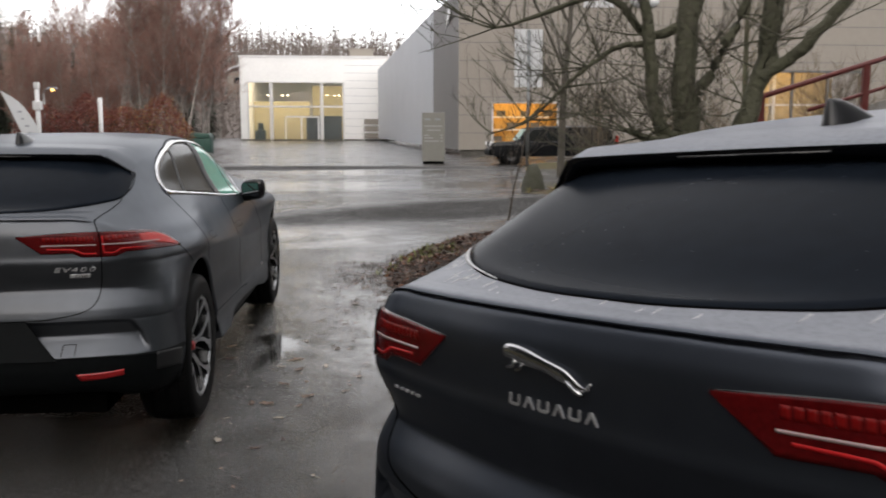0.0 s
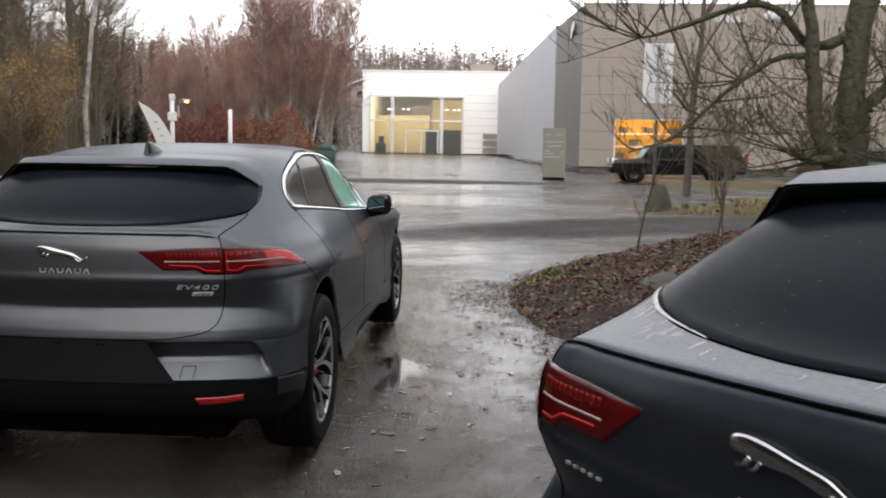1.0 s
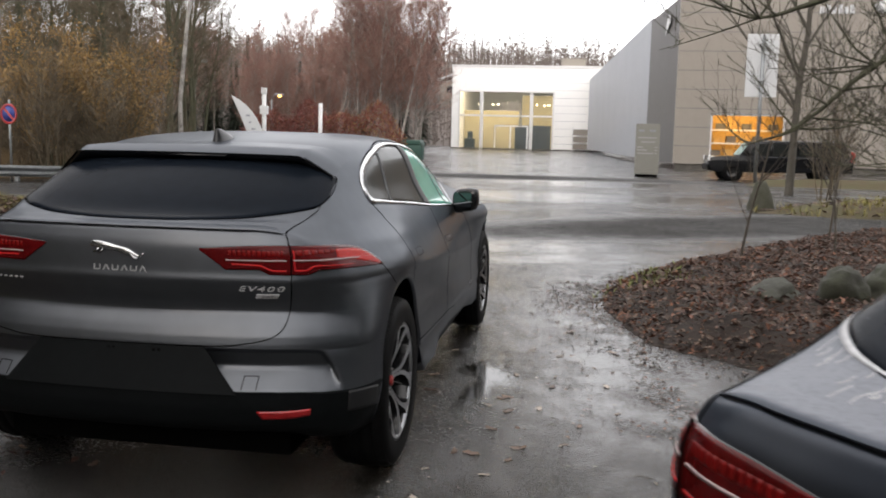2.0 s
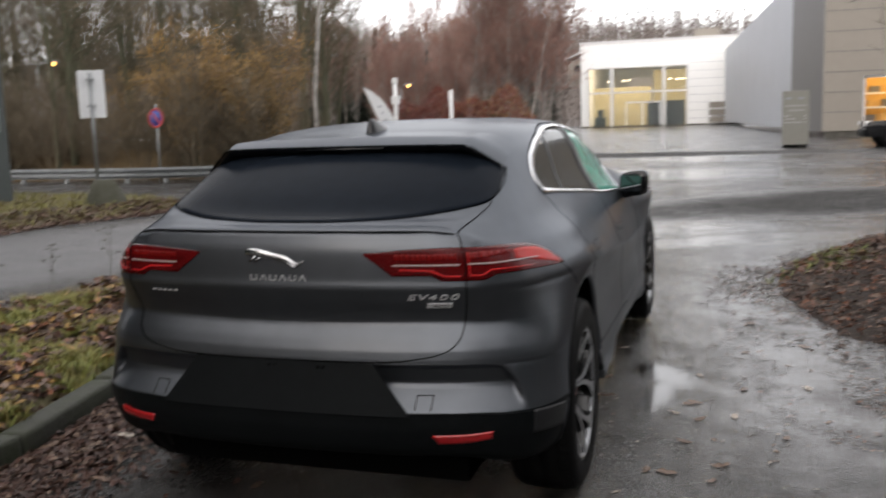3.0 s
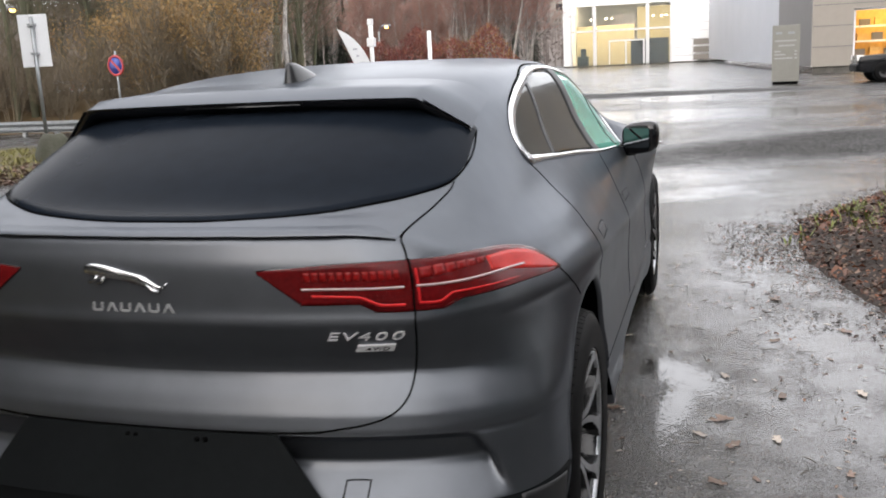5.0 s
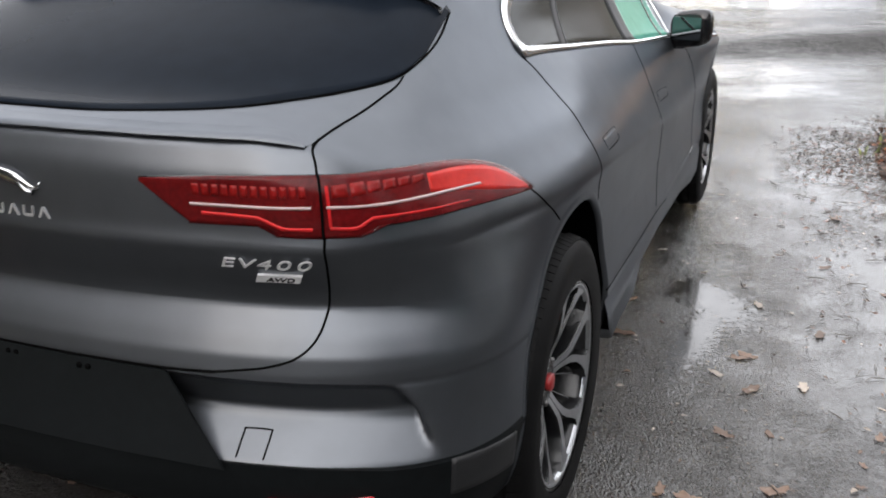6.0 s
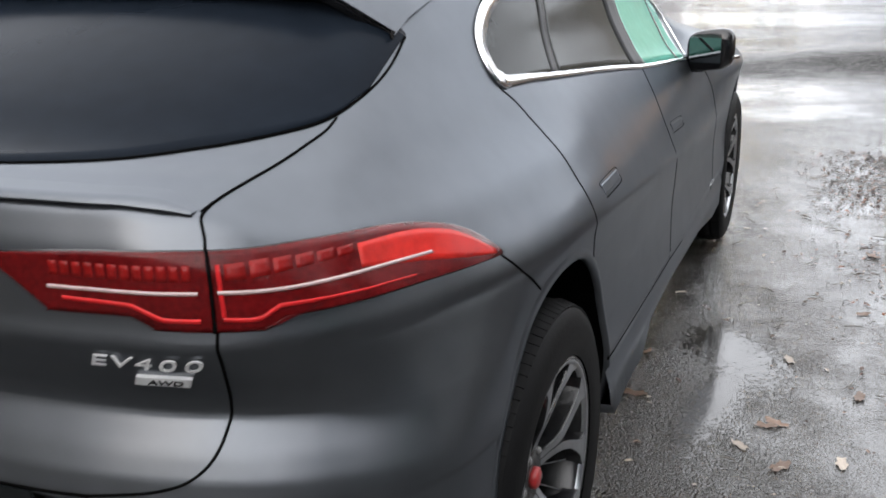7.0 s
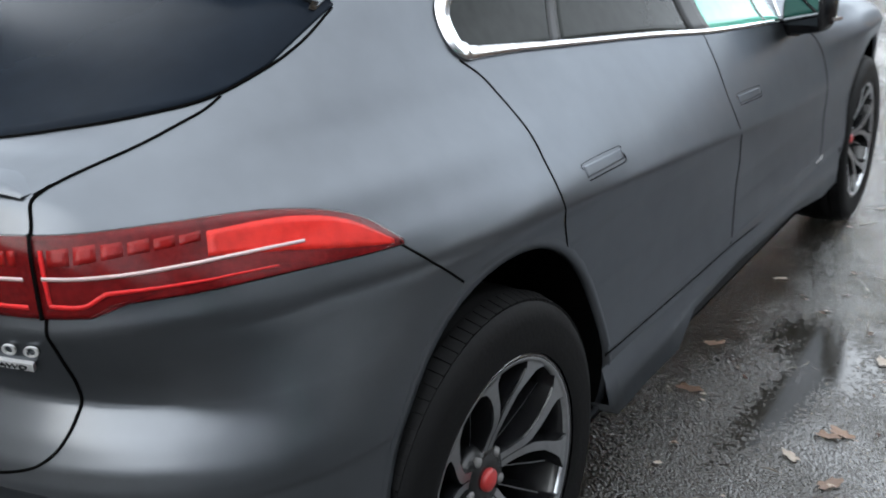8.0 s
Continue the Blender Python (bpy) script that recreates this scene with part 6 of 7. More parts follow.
# spruces at the back of the wood
scatter_trees(spruces, places, "dark spruces at the back of the wood", rng, 0.75, 1.1)
# tall unseen spruces added west of the yard, to darken the cars' reflections
rng_west = random.Random(78)
places = [(-13.5 - 9 * rng_west.random(), -30 + 34 * rng_west.random()) for _ in range(62)]
scatter_trees([copy_thing(b, b.matrix_basis) for b in spruces], places, "dark spruces at the back of the wood", rng_west, 1.3, 1.8)
places = []
while len(places) < 125:
    x, y = -60 + 48 * rng.random(), 22 + 34 * rng.random()
    if x < 0.6 - 0.425 * (y + 4.3):
        places.append((x, y))
scatter_trees(bare, places, "bare trees behind the guard rail", rng, 0.75, 1.35)
places = [(-50 + 38 * rng.random(), 19.8 + 8 * rng.random()) for _ in range(130)] + [(6.5 + 20 * rng.random(), 17.6 + 8 * rng.random()) for _ in range(11)]
scatter_trees(brush, places, "bare shrubs along the road", rng, 0.7, 1.3)
places = [(-14.7, 21.3), (-13.7, 20.7), (-13.0, 21.7), (-12.3, 21.1), (-11.9, 22.3), (-14.1, 22.6), (-15.6, 22.9), (-16.6, 24.1), (-20.4, 25.4)]
scatter_trees(golden, places, "golden shrubs at the wood's edge", rng, 0.6, 0.85)
white_birch = tree("white_birch", "slim straight birch with white spotted bark", 33, 15, 0.078, BARK_WHITE, TWIG_RED, (14, 6, 5), 0.3, 0.40, 0.9, 0.012, sides=8, bare_to=0.62)
white_birch.matrix_basis = Matrix.Translation((-10.85, 22.6, 0)) @ Matrix.Rotation(-0.12, 4, "Y")
white_birch["group"] = "birches beside the showroom"

# bare trees on the slope by the stair
rng_east = random.Random(79)
places = [(9.5 + 13 * rng_east.random(), 15 + 11 * rng_east.random()) for _ in range(6)]
scatter_trees([copy_thing(b, b.matrix_basis) for b in bare[2:]], places[::2], "bare trees on the slope by the stair", rng_east, 0.6, 0.85)
# unseen trees added farther east, to block sky from the cars' flanks
places = [(13 + 14 * rng_east.random(), -26 + 36 * rng_east.random()) for _ in range(34)]
scatter_trees([copy_thing(b, b.matrix_basis) for b in bare[:2]], places, "bare trees on the slope by the stair", rng_east, 1.1, 1.6)
places = [(17 + 12 * rng_east.random(), -26 + 34 * rng_east.random()) for _ in range(28)]
scatter_trees([copy_thing(b, b.matrix_basis) for b in spruces], places, "dark spruces on the slope by the stair", rng_east, 1.1, 1.6)

# an unseen thin wood added behind the camera, for the cars' reflections
places = [(-44 + 90 * rng.random(), -38 - 14 * rng.random()) for _ in range(20)]
scatter_trees([copy_thing(b, b.matrix_basis) for b in bare[:2]], places, "bare trees behind the guard rail", rng, 0.9, 1.3)


def far_hill():
    """Wooded hill behind the halls: rising ground and a ragged forest skyline."""
    xs2, ys2 = np.linspace(-420, 420, 60), np.linspace(150, 420, 20)

    def hgt(x, y):
        t = min(1, max(0, (y - 150) / 120))
        return (t * t * (3 - 2 * t)) * (21 + 5 * max(0, min(1, (-x + 20) / 120)) + 2.5 * noise.noise((x * 0.012, y * 0.012, 2))) - 0.3

    v = [(x, y, hgt(x, y)) for y in ys2 for x in xs2]
    f = [(j * 60 + i, j * 60 + i + 1, (j + 1) * 60 + i + 1, (j + 1) * 60 + i) for j in range(19) for i in range(59)]
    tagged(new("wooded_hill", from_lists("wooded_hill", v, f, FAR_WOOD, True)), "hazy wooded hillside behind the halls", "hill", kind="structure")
    r = random.Random(5)
    v, f = [], []
    for _ in range(9000):
        x, y = r.uniform(-200, 200), r.uniform(152, 300)
        z, h, w = hgt(x, y), r.uniform(4, 10), r.uniform(0.25, 0.8)
        spruce = r.random() < 0.25
        for k in range(24):
            t = r.random()
            wide = w * 2.2 * ((1 - t) if spruce else math.sin(0.5 + 2.4 * t))
            q = Vector((x + r.uniform(-1, 1) * wide, y + r.uniform(-1, 1) * wide, z + h * (0.15 + 0.85 * t)))
            b, s = len(v), r.uniform(0.15, 0.5)
            v += [q + Vector((r.uniform(-1, 1), r.uniform(-0.6, 0.6), r.uniform(-1, 1))) * s for _ in range(3)]
            f.append((b, b + 1, b + 2))
        b = len(v)
        v += [(x - 0.12, y, z), (x + 0.12, y, z), (x, y, z + h * 0.9)]
        f.append((b, b + 1, b + 2))
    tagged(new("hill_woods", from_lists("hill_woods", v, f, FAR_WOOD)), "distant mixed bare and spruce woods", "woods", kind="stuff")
    for x, y, s in ((-28, 205, 1.0), (-14, 210, 0.9), (-3, 215, 1.0), (8, 212, 0.8), (-44, 215, 0.9)):
        h = thing("hillside_house", "small pale house with low roof on the hill", "house", Matrix.Translation((x, y, hgt(x, y) + 1.5)), "houses on the hill")
        part("wall", boxes((-5 * s, 5 * s, -3, 3, -3, 3.2 * s)), CLADDING_BEIGE, h, smooth=False)
        part("roof", prism([(-5.8 * s, 3.2 * s), (0, 5.4 * s), (5.8 * s, 3.2 * s), (5.8 * s, 3.5 * s), (0, 5.8 * s), (-5.8 * s, 3.5 * s)], (-3.6, 3.6)), SIGN_WHITE, h, smooth=False)
        for k in range(3):
            wdw = part("window", boxes((-3.6 * s + k * 2.8, -2.2 * s + k * 2.8, -3.05, -3.0, 0.6, 2.0)), DARK_GLASS, h, smooth=False)


far_hill()


def big_tree():
    """The mossy forked tree beside the leaf bed, with low spreading limbs."""
    r = random.Random(4)
    verts, faces, twigs = [], [], ([], [])
    t = thing("forked_tree", "mossy forked leafless tree with low spreading branches", "tree", Matrix.Translation((4.02, 1.80, 0.15)))
    stems = [
        ([(0, 0, -0.2), (0.02, 0, 0.7), (0.0, 0, 1.4), (0.02, 0.02, 2.2), (0.12, 0.05, 3.2), (0.2, 0.0, 4.6), (0.1, 0.1, 6.2)], [0.17, 0.145, 0.135, 0.115, 0.10, 0.07, 0.03]),
        ([(0.03, -0.03, 0.55), (0.28, -0.1, 1.0), (0.50, -0.12, 1.7), (0.62, -0.1, 2.3), (0.95, -0.15, 3.3), (1.3, -0.1, 4.8)], [0.12, 0.10, 0.095, 0.085, 0.06, 0.02]),
        ([(-0.03, 0, 1.05), (-0.16, 0.02, 1.35), (-0.26, 0.0, 1.75), (-0.30, 0.05, 2.3), (-0.48, 0.1, 2.7), (-0.95, 0.0, 3.3), (-1.2, 0.1, 4.2)], [0.075, 0.072, 0.066, 0.06, 0.05, 0.035, 0.012]),
        ([(0.02, 0, 1.45), (0.18, 0, 1.75), (0.42, 0.05, 2.2), (0.55, 0, 2.9), (0.9, 0.1, 3.9)], [0.06, 0.055, 0.05, 0.04, 0.015]),
        ([(0.5, -0.12, 1.7), (0.8, -0.2, 1.95), (1.15, -0.2, 2.35), (1.7, -0.3, 2.9), (2.4, -0.3, 3.6)], [0.07, 0.06, 0.05, 0.035, 0.012]),
        ([(0.0, 0, 2.1), (-0.25, 0.1, 2.02), (-0.48, 0.12, 2.25), (-0.7, 0.15, 2.28), (-1.1, 0.2, 2.14), (-1.35, 0.25, 2.08), (-1.55, 0.3, 2.14)], [0.05, 0.042, 0.036, 0.028, 0.02, 0.013, 0.005]),
        ([(-0.05, 0, 1.30), (-0.25, -0.05, 1.27), (-0.42, -0.05, 1.34)], [0.045, 0.04, 0.028]),
        ([(-0.28, 0.02, 1.95), (-0.5, 0.05, 1.92), (-0.8, 0.1, 1.7), (-1.1, 0.15, 1.42), (-1.4, 0.2, 1.3)], [0.03, 0.025, 0.02, 0.014, 0.005]),
        ([(-0.40, 0.08, 2.55), (-0.8, 0.0, 2.62), (-1.2, -0.1, 2.56), (-1.4, -0.2, 2.55), (-1.6, -0.2, 2.62)], [0.035, 0.028, 0.02, 0.013, 0.005]),
    ]
    for pts, rad in stems:
        curve = spline(pts, 30)
        rr = np.interp(np.linspace(0, 1, 30), np.linspace(0, 1, len(rad)), rad)
        rr = [a * 0.72 * r.uniform(0.88, 1.16) for a in rr]
        bend = [np.array((math.sin(k * 0.9 + len(verts)) + 0.6 * math.sin(k * 2.1), math.cos(k * 0.8 + len(verts)), 0.3 * math.sin(k * 1.7))) * min(0.022, 0.3 * a) for k, a in enumerate(rr)]
        tube_lists(verts, faces, [p + b for p, b in zip(curve, bend)], rr, 12)
        curve = curve[::2]
        for k in range(18):
            q = curve[r.randrange(4, 15)]
            limb(r, verts, faces, twigs, q, (r.uniform(-1, 1) - 0.1, r.uniform(-1, 1), r.uniform(-0.25, 0.8)), r.uniform(0.35, 1.0), 0.008, 1, 5, -0.25, 0.5, (0, 7, 5), 0.13, 0.0024)
    part("trunk", from_lists("trunk", verts, faces, BARK_DARK, True), BARK_DARK, t, "mossy dark brown bark")
    c = part("crown", from_lists("crown", twigs[0], twigs[1], TWIG_NEAR), TWIG_NEAR, t)
    c["kind"] = "stuff"


big_tree()
sap = tree("sapling", "thin leafless sapling growing in the leaf bed", 91, 2.6, 0.018, TWIG_NEAR, TWIG_NEAR, (9, 6, 4), 0.05, 0.5, 0.25, 0.003, sides=5)
sap.matrix_basis = Matrix.Translation((3.35, 6.4, 0.12))
for x, y, s, a in ((4.6, 7.4, 0.9, 2.0), (5.3, 6.0, 0.8, 4.0), (4.9, 9.0, 1.1, 1.0), (6.3, 8.2, 1.2, 3.0)):
    c = copy_thing(sap, Matrix.Translation((x, y, 0.12)) @ Matrix.Rotation(a, 4, "Z"))
    c.scale = (s, s, s)
pale = tree("pale_trunk_tree", "slim grey-barked tree with bare branches", 97, 9.5, 0.13, material("grey_smooth_bark", (0.070, 0.062, 0.050), 0.85, 0, 0.3, 4), TWIG, (16, 6, 5), 0.05, 0.5, 0.6, 0.008, sides=7)
pale.matrix_basis = Matrix.Translation((7.5, 24.2, 0))


def red_hedge():
    """Low rounded hedge in red and orange autumn leaf."""
    r = random.Random(3)
    h = thing("autumn_hedge", "dense hedge with dark red and orange autumn leaves", "hedge")
    v, f = [], []
    tv, tf = [], []
    for _ in range(26000):
        x = r.uniform(-17.5, -8.6)
        lim = 2.75 + 0.35 * math.sin(x * 1.7) + 0.3 * math.sin(x * 3.1 + 1)
        lim *= min(1, (x + 17.9) / 1.2) ** 0.5 * min(1, (-8.2 - x) / 1.0) ** 0.5
        z = lim * r.random() ** 0.6
        y = 45 + r.uniform(-1, 1) * 1.6 * math.sqrt(max(0.02, 1 - (z / 3.3) ** 2))
        u, w = Vector((r.uniform(-1, 1), r.uniform(-1, 1), r.uniform(-1, 1))).normalized(), Vector((r.uniform(-1, 1), r.uniform(-1, 1), r.uniform(-1, 1))).normalized()
        s, b, q = r.uniform(0.03, 0.065), len(v), Vector((x, y, z + r.uniform(-0.1, 0.25) * (r.random() < 0.2)))
        v += [q - u * s, q + w * s * 0.6, q + u * s, q - w * s * 0.6]
        f.append((b, b + 1, b + 2, b + 3))
    me = from_lists("foliage", v, f, LEAF_RED)
    me.materials.append(LEAF_YELLOW)
    me.polygons.foreach_set("material_index", [1 if r.random() < 0.02 + 0.28 * max(0, (v[4 * i][0] + 13.8) / 5) * (v[4 * i][2] > 0.8) else 0 for i in range(len(f))])
    part("foliage", me, LEAF_RED, h)["kind"] = "stuff"
    for k in range(40):
        x = r.uniform(-17, -9)
        tube_lists(tv, tf, [(x, 45, -0.1), (x + r.uniform(-0.4, 0.4), 45 + r.uniform(-0.5, 0.5), 1.4), (x + r.uniform(-0.9, 0.9), 45 + r.uniform(-1, 1), 2.7)], [0.03, 0.02, 0.006], 4)
    part("stems", from_lists("stems", tv, tf, BARK), BARK, h)["kind"] = "stuff"


red_hedge()


# ---- guard rail ----
def guard_rail():
    g = thing("guard_rail", "galvanised steel guard rail on short posts", "guard rail")
    path = spline([(-46, 17.2), (-30, 18.2), (-19, 18.6), (-14, 18.5), (-9, 20.5), (-6.5, 24)], 60)
    prof = [(0.0, 0.12), (-0.03, 0.16), (-0.075, 0.19), (-0.03, 0.24), (0.0, 0.275), (-0.03, 0.31), (-0.075, 0.36), (-0.03, 0.39), (0.0, 0.43)]
    rows = []
    for i, p in enumerate(path):
        d = path[min(i + 1, 59)] - path[max(i - 1, 0)]
        n = Vector((d[1], -d[0], 0)).normalized()
        rows.append([Vector((p[0], p[1], 0)) - n * o + Vector((0, 0, z)) for o, z in prof])
    bm = grid_bm(rows)
    bmesh.ops.solidify(bm, geom=bm.faces[:], thickness=0.012)
    part("rail", bm, STEEL, g)
    for i in range(0, 60, 3):
        part("post", boxes((-0.05, 0.05, 0.03, 0.13, -0.1, 0.40)), STEEL, g, smooth=False).location = (path[i][0], path[i][1], 0)


guard_rail()


# ---- signs and posts ----
def cone_foot(name, label, x, y, radius, height, seed):
    r = random.Random(seed)
    bm = lathe([(-0.1, radius * 1.05), (0.03, radius), (height * 0.45, radius * 0.78), (height * 0.85, radius * 0.50), (height, radius * 0.34), (height, 0.0)], 18, "z")
    for v in bm.verts:
        v.co += Vector((noise.noise(v.co * 4 + Vector((seed, 0, 0))), noise.noise(v.co * 4 + Vector((0, seed, 0))), noise.noise(v.co * 5))) * 0.05 * radius / 0.4
    ob = part(name, bm, MOSSY, None)
    ob.matrix_basis = Matrix.Translation((x, y, 0.06))
    return tagged(ob, label, "sign foot")


def pole_sign(label, x, y, base, plate, pole_top, turn, radius=0.03):
    s = thing("road_sign", label, "sign", Matrix.Translation((x, y, 0)) @ Matrix.Rotation(radians(turn), 4, "Z"))
    part("pole", tube([(0, 0, base), (0, 0, pole_top)], radius, 10), STEEL, s)
    x0, x1, z0, z1 = plate
    part("plate", boxes((x0, x1, 0.04, 0.055, z0, z1), bevel=0.006), SIGN_WHITE, s, "plain pale back of a sign plate", False)
    for z in (z0 + (z1 - z0) * 0.25, z0 + (z1 - z0) * 0.8):
        part("bracket", boxes((-radius - 0.03, radius + 0.03, -radius - 0.01, 0.04, z - 0.02, z + 0.02)), STEEL, s, smooth=False)
    return s


cone_foot("sign_foot", "mossy conical concrete sign foot on the verge", -9.5, 10.55, 0.42, 0.52, 3)
pole_sign("white rectangular sign on a steel pole, seen from behind", -9.65, 10.55, 0.45, (-0.24, 0.24, 1.72, 2.58), 2.54, 20)
cone_foot("sign_foot", "weathered conical concrete sign foot among leaves", 5.5, 17.35, 0.30, 0.58, 7)
pole_sign("tall white sign on a steel pole, seen from behind", 5.35, 17.4, 0.6, (-0.34, 0.34, 2.52, 3.9), 3.86, 0, 0.04)


def no_stopping():
    s = thing("no_stopping_sign", "round blue no-stopping sign with red ring and bar", "sign", Matrix.Translation((-14.05, 18.8, 0)) @ Matrix.Rotation(radians(-8), 4, "Z"))
    part("pole", tube([(0, 0.03, -0.1), (0, 0.03, 2.2)], 0.03, 8), STEEL, s)
    blue = material("blue_sign_face", (0.021, 0.042, 0.238), 0.4, 0, 0.1, 5)
    red = material("red_sign_face", (0.35, 0.0175, 0.021), 0.4, 0, 0.1, 5)
    for name, prof, mat in (("plate", [(-0.004, 0), (-0.004, 0.22), (0.012, 0.22), (0.012, 0)], blue), ("ring", [(-0.010, 0.22), (-0.010, 0.28), (0.012, 0.28), (0.012, 0.22), (-0.010, 0.22)], red)):
        part(name, lathe(prof, 36, "y"), mat, s).location = (0, 0, 1.81)
    bar = part("bar", boxes((-0.23, 0.23, -0.009, -0.004, -0.032, 0.032)), red, s, smooth=False)
    bar.matrix_basis = Matrix.Translation((0, 0, 1.81)) @ Matrix.Rotation(radians(45), 4, "Y")


no_stopping()


def totem():
    """Tall dark entrance totem with framed lists of unreadable lines."""
    t = thing("entrance_totem", "tall dark grey-green entrance totem with framed lists", "sign", Matrix.Translation((-12.35, 10.45, 0)) @ Matrix.Rotation(radians(40), 4, "Z"))
    face = material("dark_green_grey_panel", (0.049, 0.0595, 0.0595), 0.45, 0, 0.1, 1)
    line = material("pale_print", (0.252, 0.28, 0.28), 0.5, 0, 0.1, 10)
    part("panel", boxes((-0.48, 0.60, 0.0, 0.22, -0.1, 5.2), bevel=0.015), face, t, smooth=False)
    part("side_panel", boxes((-0.56, -0.482, -0.02, 0.24, -0.1, 5.2)), material("blue_totem_edge", (0.014, 0.028, 0.112), 0.4, 0, 0.1, 2), t, smooth=False)
    for z0, z1 in ((1.52, 2.78), (2.98, 4.2)):
        for k, b in enumerate(((-0.44, 0.50, z0, z0 + 0.015), (-0.44, 0.50, z1 - 0.015, z1), (-0.44, -0.425, z0, z1), (0.485, 0.50, z0, z1))):
            part("list_frame", boxes((b[0], b[1], -0.006, 0.0, b[2], b[3])), line, t, smooth=False)
        for i in range(8):
            hw = 0.18 + 0.12 * ((i * 37) % 5) / 5
            part("text_line", boxes((0.03 - hw, 0.03 + hw, -0.005, 0.0, z1 - 0.25 - i * 0.12, z1 - 0.215 - i * 0.12)), line, t, smooth=False)
    part("number_field", boxes((-0.07, 0.13, -0.010, 0.0, 2.70, 2.95)), SIGN_WHITE, t, smooth=False)
    lettering("4", 0.22, 0.003, face, t, Matrix.Translation((0.03, -0.014, 2.75)) @ Matrix.Rotation(radians(90), 4, "X"), "totem_number")


totem()


def direction_board():
    d = thing("direction_board", "grey direction board with pale unreadable lines", "sign", Matrix.Translation((4.02, 35.6, 0)) @ Matrix.Rotation(radians(2), 4, "Z"))
    part("panel", boxes((-0.50, 0.50, 0, 0.20, 0.10, 2.24), bevel=0.012), SIGN_GREY, d, smooth=False)
    part("foot", boxes((-0.46, 0.46, 0.02, 0.18, -0.05, 0.10)), GAP, d, smooth=False)
    for x0, x1, z in ((-0.42, 0.36, 1.62), (-0.28, 0.30, 1.44), (-0.42, -0.20, 1.22), (-0.42, -0.02, 1.10), (-0.42, 0.24, 0.96), (0.30, 0.40, 1.22), (0.30, 0.40, 1.10), (0.30, 0.40, 0.96)):
        part("text_line", boxes((x0, x1, -0.008, 0.0, z, z + 0.06)), SIGN_PRINT, d, smooth=False)
    for x in (-0.28, 0.18):
        part("badge", boxes((x - 0.12, x + 0.12, -0.008, 0.0, 1.90, 1.99)), STEEL, d, smooth=False)


direction_board()


def feather_flag():
    f = thing("feather_flag", "white feather flag with dark unreadable marks", "flag", Matrix.Translation((-11.35, 30, 0)))
    left = [(0.10 - 1.02 * (i / 12) ** 1.15, 0.45 + 2.45 * i / 12) for i in range(13)]
    right = [(x + 0.56 * (1 - (i / 12) ** 7) + 0.10 * math.sin(math.pi * i / 12), z) for i, (x, z) in enumerate(left)]
    part("cloth", prism(left + right[-2::-1], (-0.006, 0.006)), SIGN_WHITE, f, smooth=False)
    part("pole", tube([(0.12, 0.02, 0), (0.08, 0.02, 0.6), (-0.23, 0.02, 1.4), (-0.63, 0.02, 2.3), (-0.93, 0.02, 2.92)], 0.014, 6), STEEL, f)
    for i in range(5):
        z = 1.05 + i * 0.26
        x = 0.10 - 1.02 * ((z - 0.45) / 2.45) ** 1.15 + 0.22
        part("printed_mark", boxes((x, x + 0.16 - 0.06 * (i % 2), -0.012, -0.007, z, z + 0.07)), CLADDING_LIGHT, f, smooth=False)


feather_flag()
for x, y, h, g in ((-12.05, 33, 3.2, True), (-10.5, 36, 2.85, False)):
    p = thing("white_post", "short white painted steel post", "post", Matrix.Translation((x, y, 0)), "white posts")
    part("shaft", tube([(0, 0, -0.05), (0, 0, h)], 0.09, 10), FRAME_WHITE, p)
    if g:
        part("clamp", boxes((-0.16, 0.16, -0.12, 0.12, h - 0.95, h - 0.60), bevel=0.02), FRAME_WHITE, p, smooth=False)
        part("head_box", boxes((-0.10, 0.10, -0.1, 0.1, h - 0.1, h + 0.15), bevel=0.02), FRAME_WHITE, p, smooth=False)


def street_lamp(x, y, h, reach, lit, turn):
    s = thing("street_lamp", "steel street lamp" + (" glowing orange" if lit else " with bent arm, unlit"), "street lamp", Matrix.Translation((x, y, 0)) @ Matrix.Rotation(turn, 4, "Z"), "street lamps")
    part("pole", tube([(0, 0, -0.1), (0, 0, h * 0.5), (0, 0, h - 0.4)], [0.08, 0.07, 0.06], 8), STEEL, s)
    part("arm", tube([(0, 0, h - 0.4), (reach * 0.4, 0, h - 0.1), (reach, 0, h)], 0.035, 6), STEEL, s)
    part("head", boxes((reach - 0.1, reach + 0.65, -0.14, 0.14, h - 0.05, h + 0.09), bevel=0.04), CLADDING_LIGHT, s)
    if lit:
        part("bulb", lathe([(h - 0.22, 0.0), (h - 0.20, 0.10), (h - 0.12, 0.15), (h - 0.05, 0.12), (h - 0.04, 0.0)], 14, "z"), glow("sodium_glow", (1.0, 0.50, 0.12), 5), s).location = (reach + 0.3, 0, 0)


street_lamp(-28.6, 60, 6.6, 1.3, False, 0.2)
street_lamp(-25.2, 70, 4.7, 0.4, True, 0.0)
street_lamp(-33, 36, 5.2, 0.5, True, 0.5)


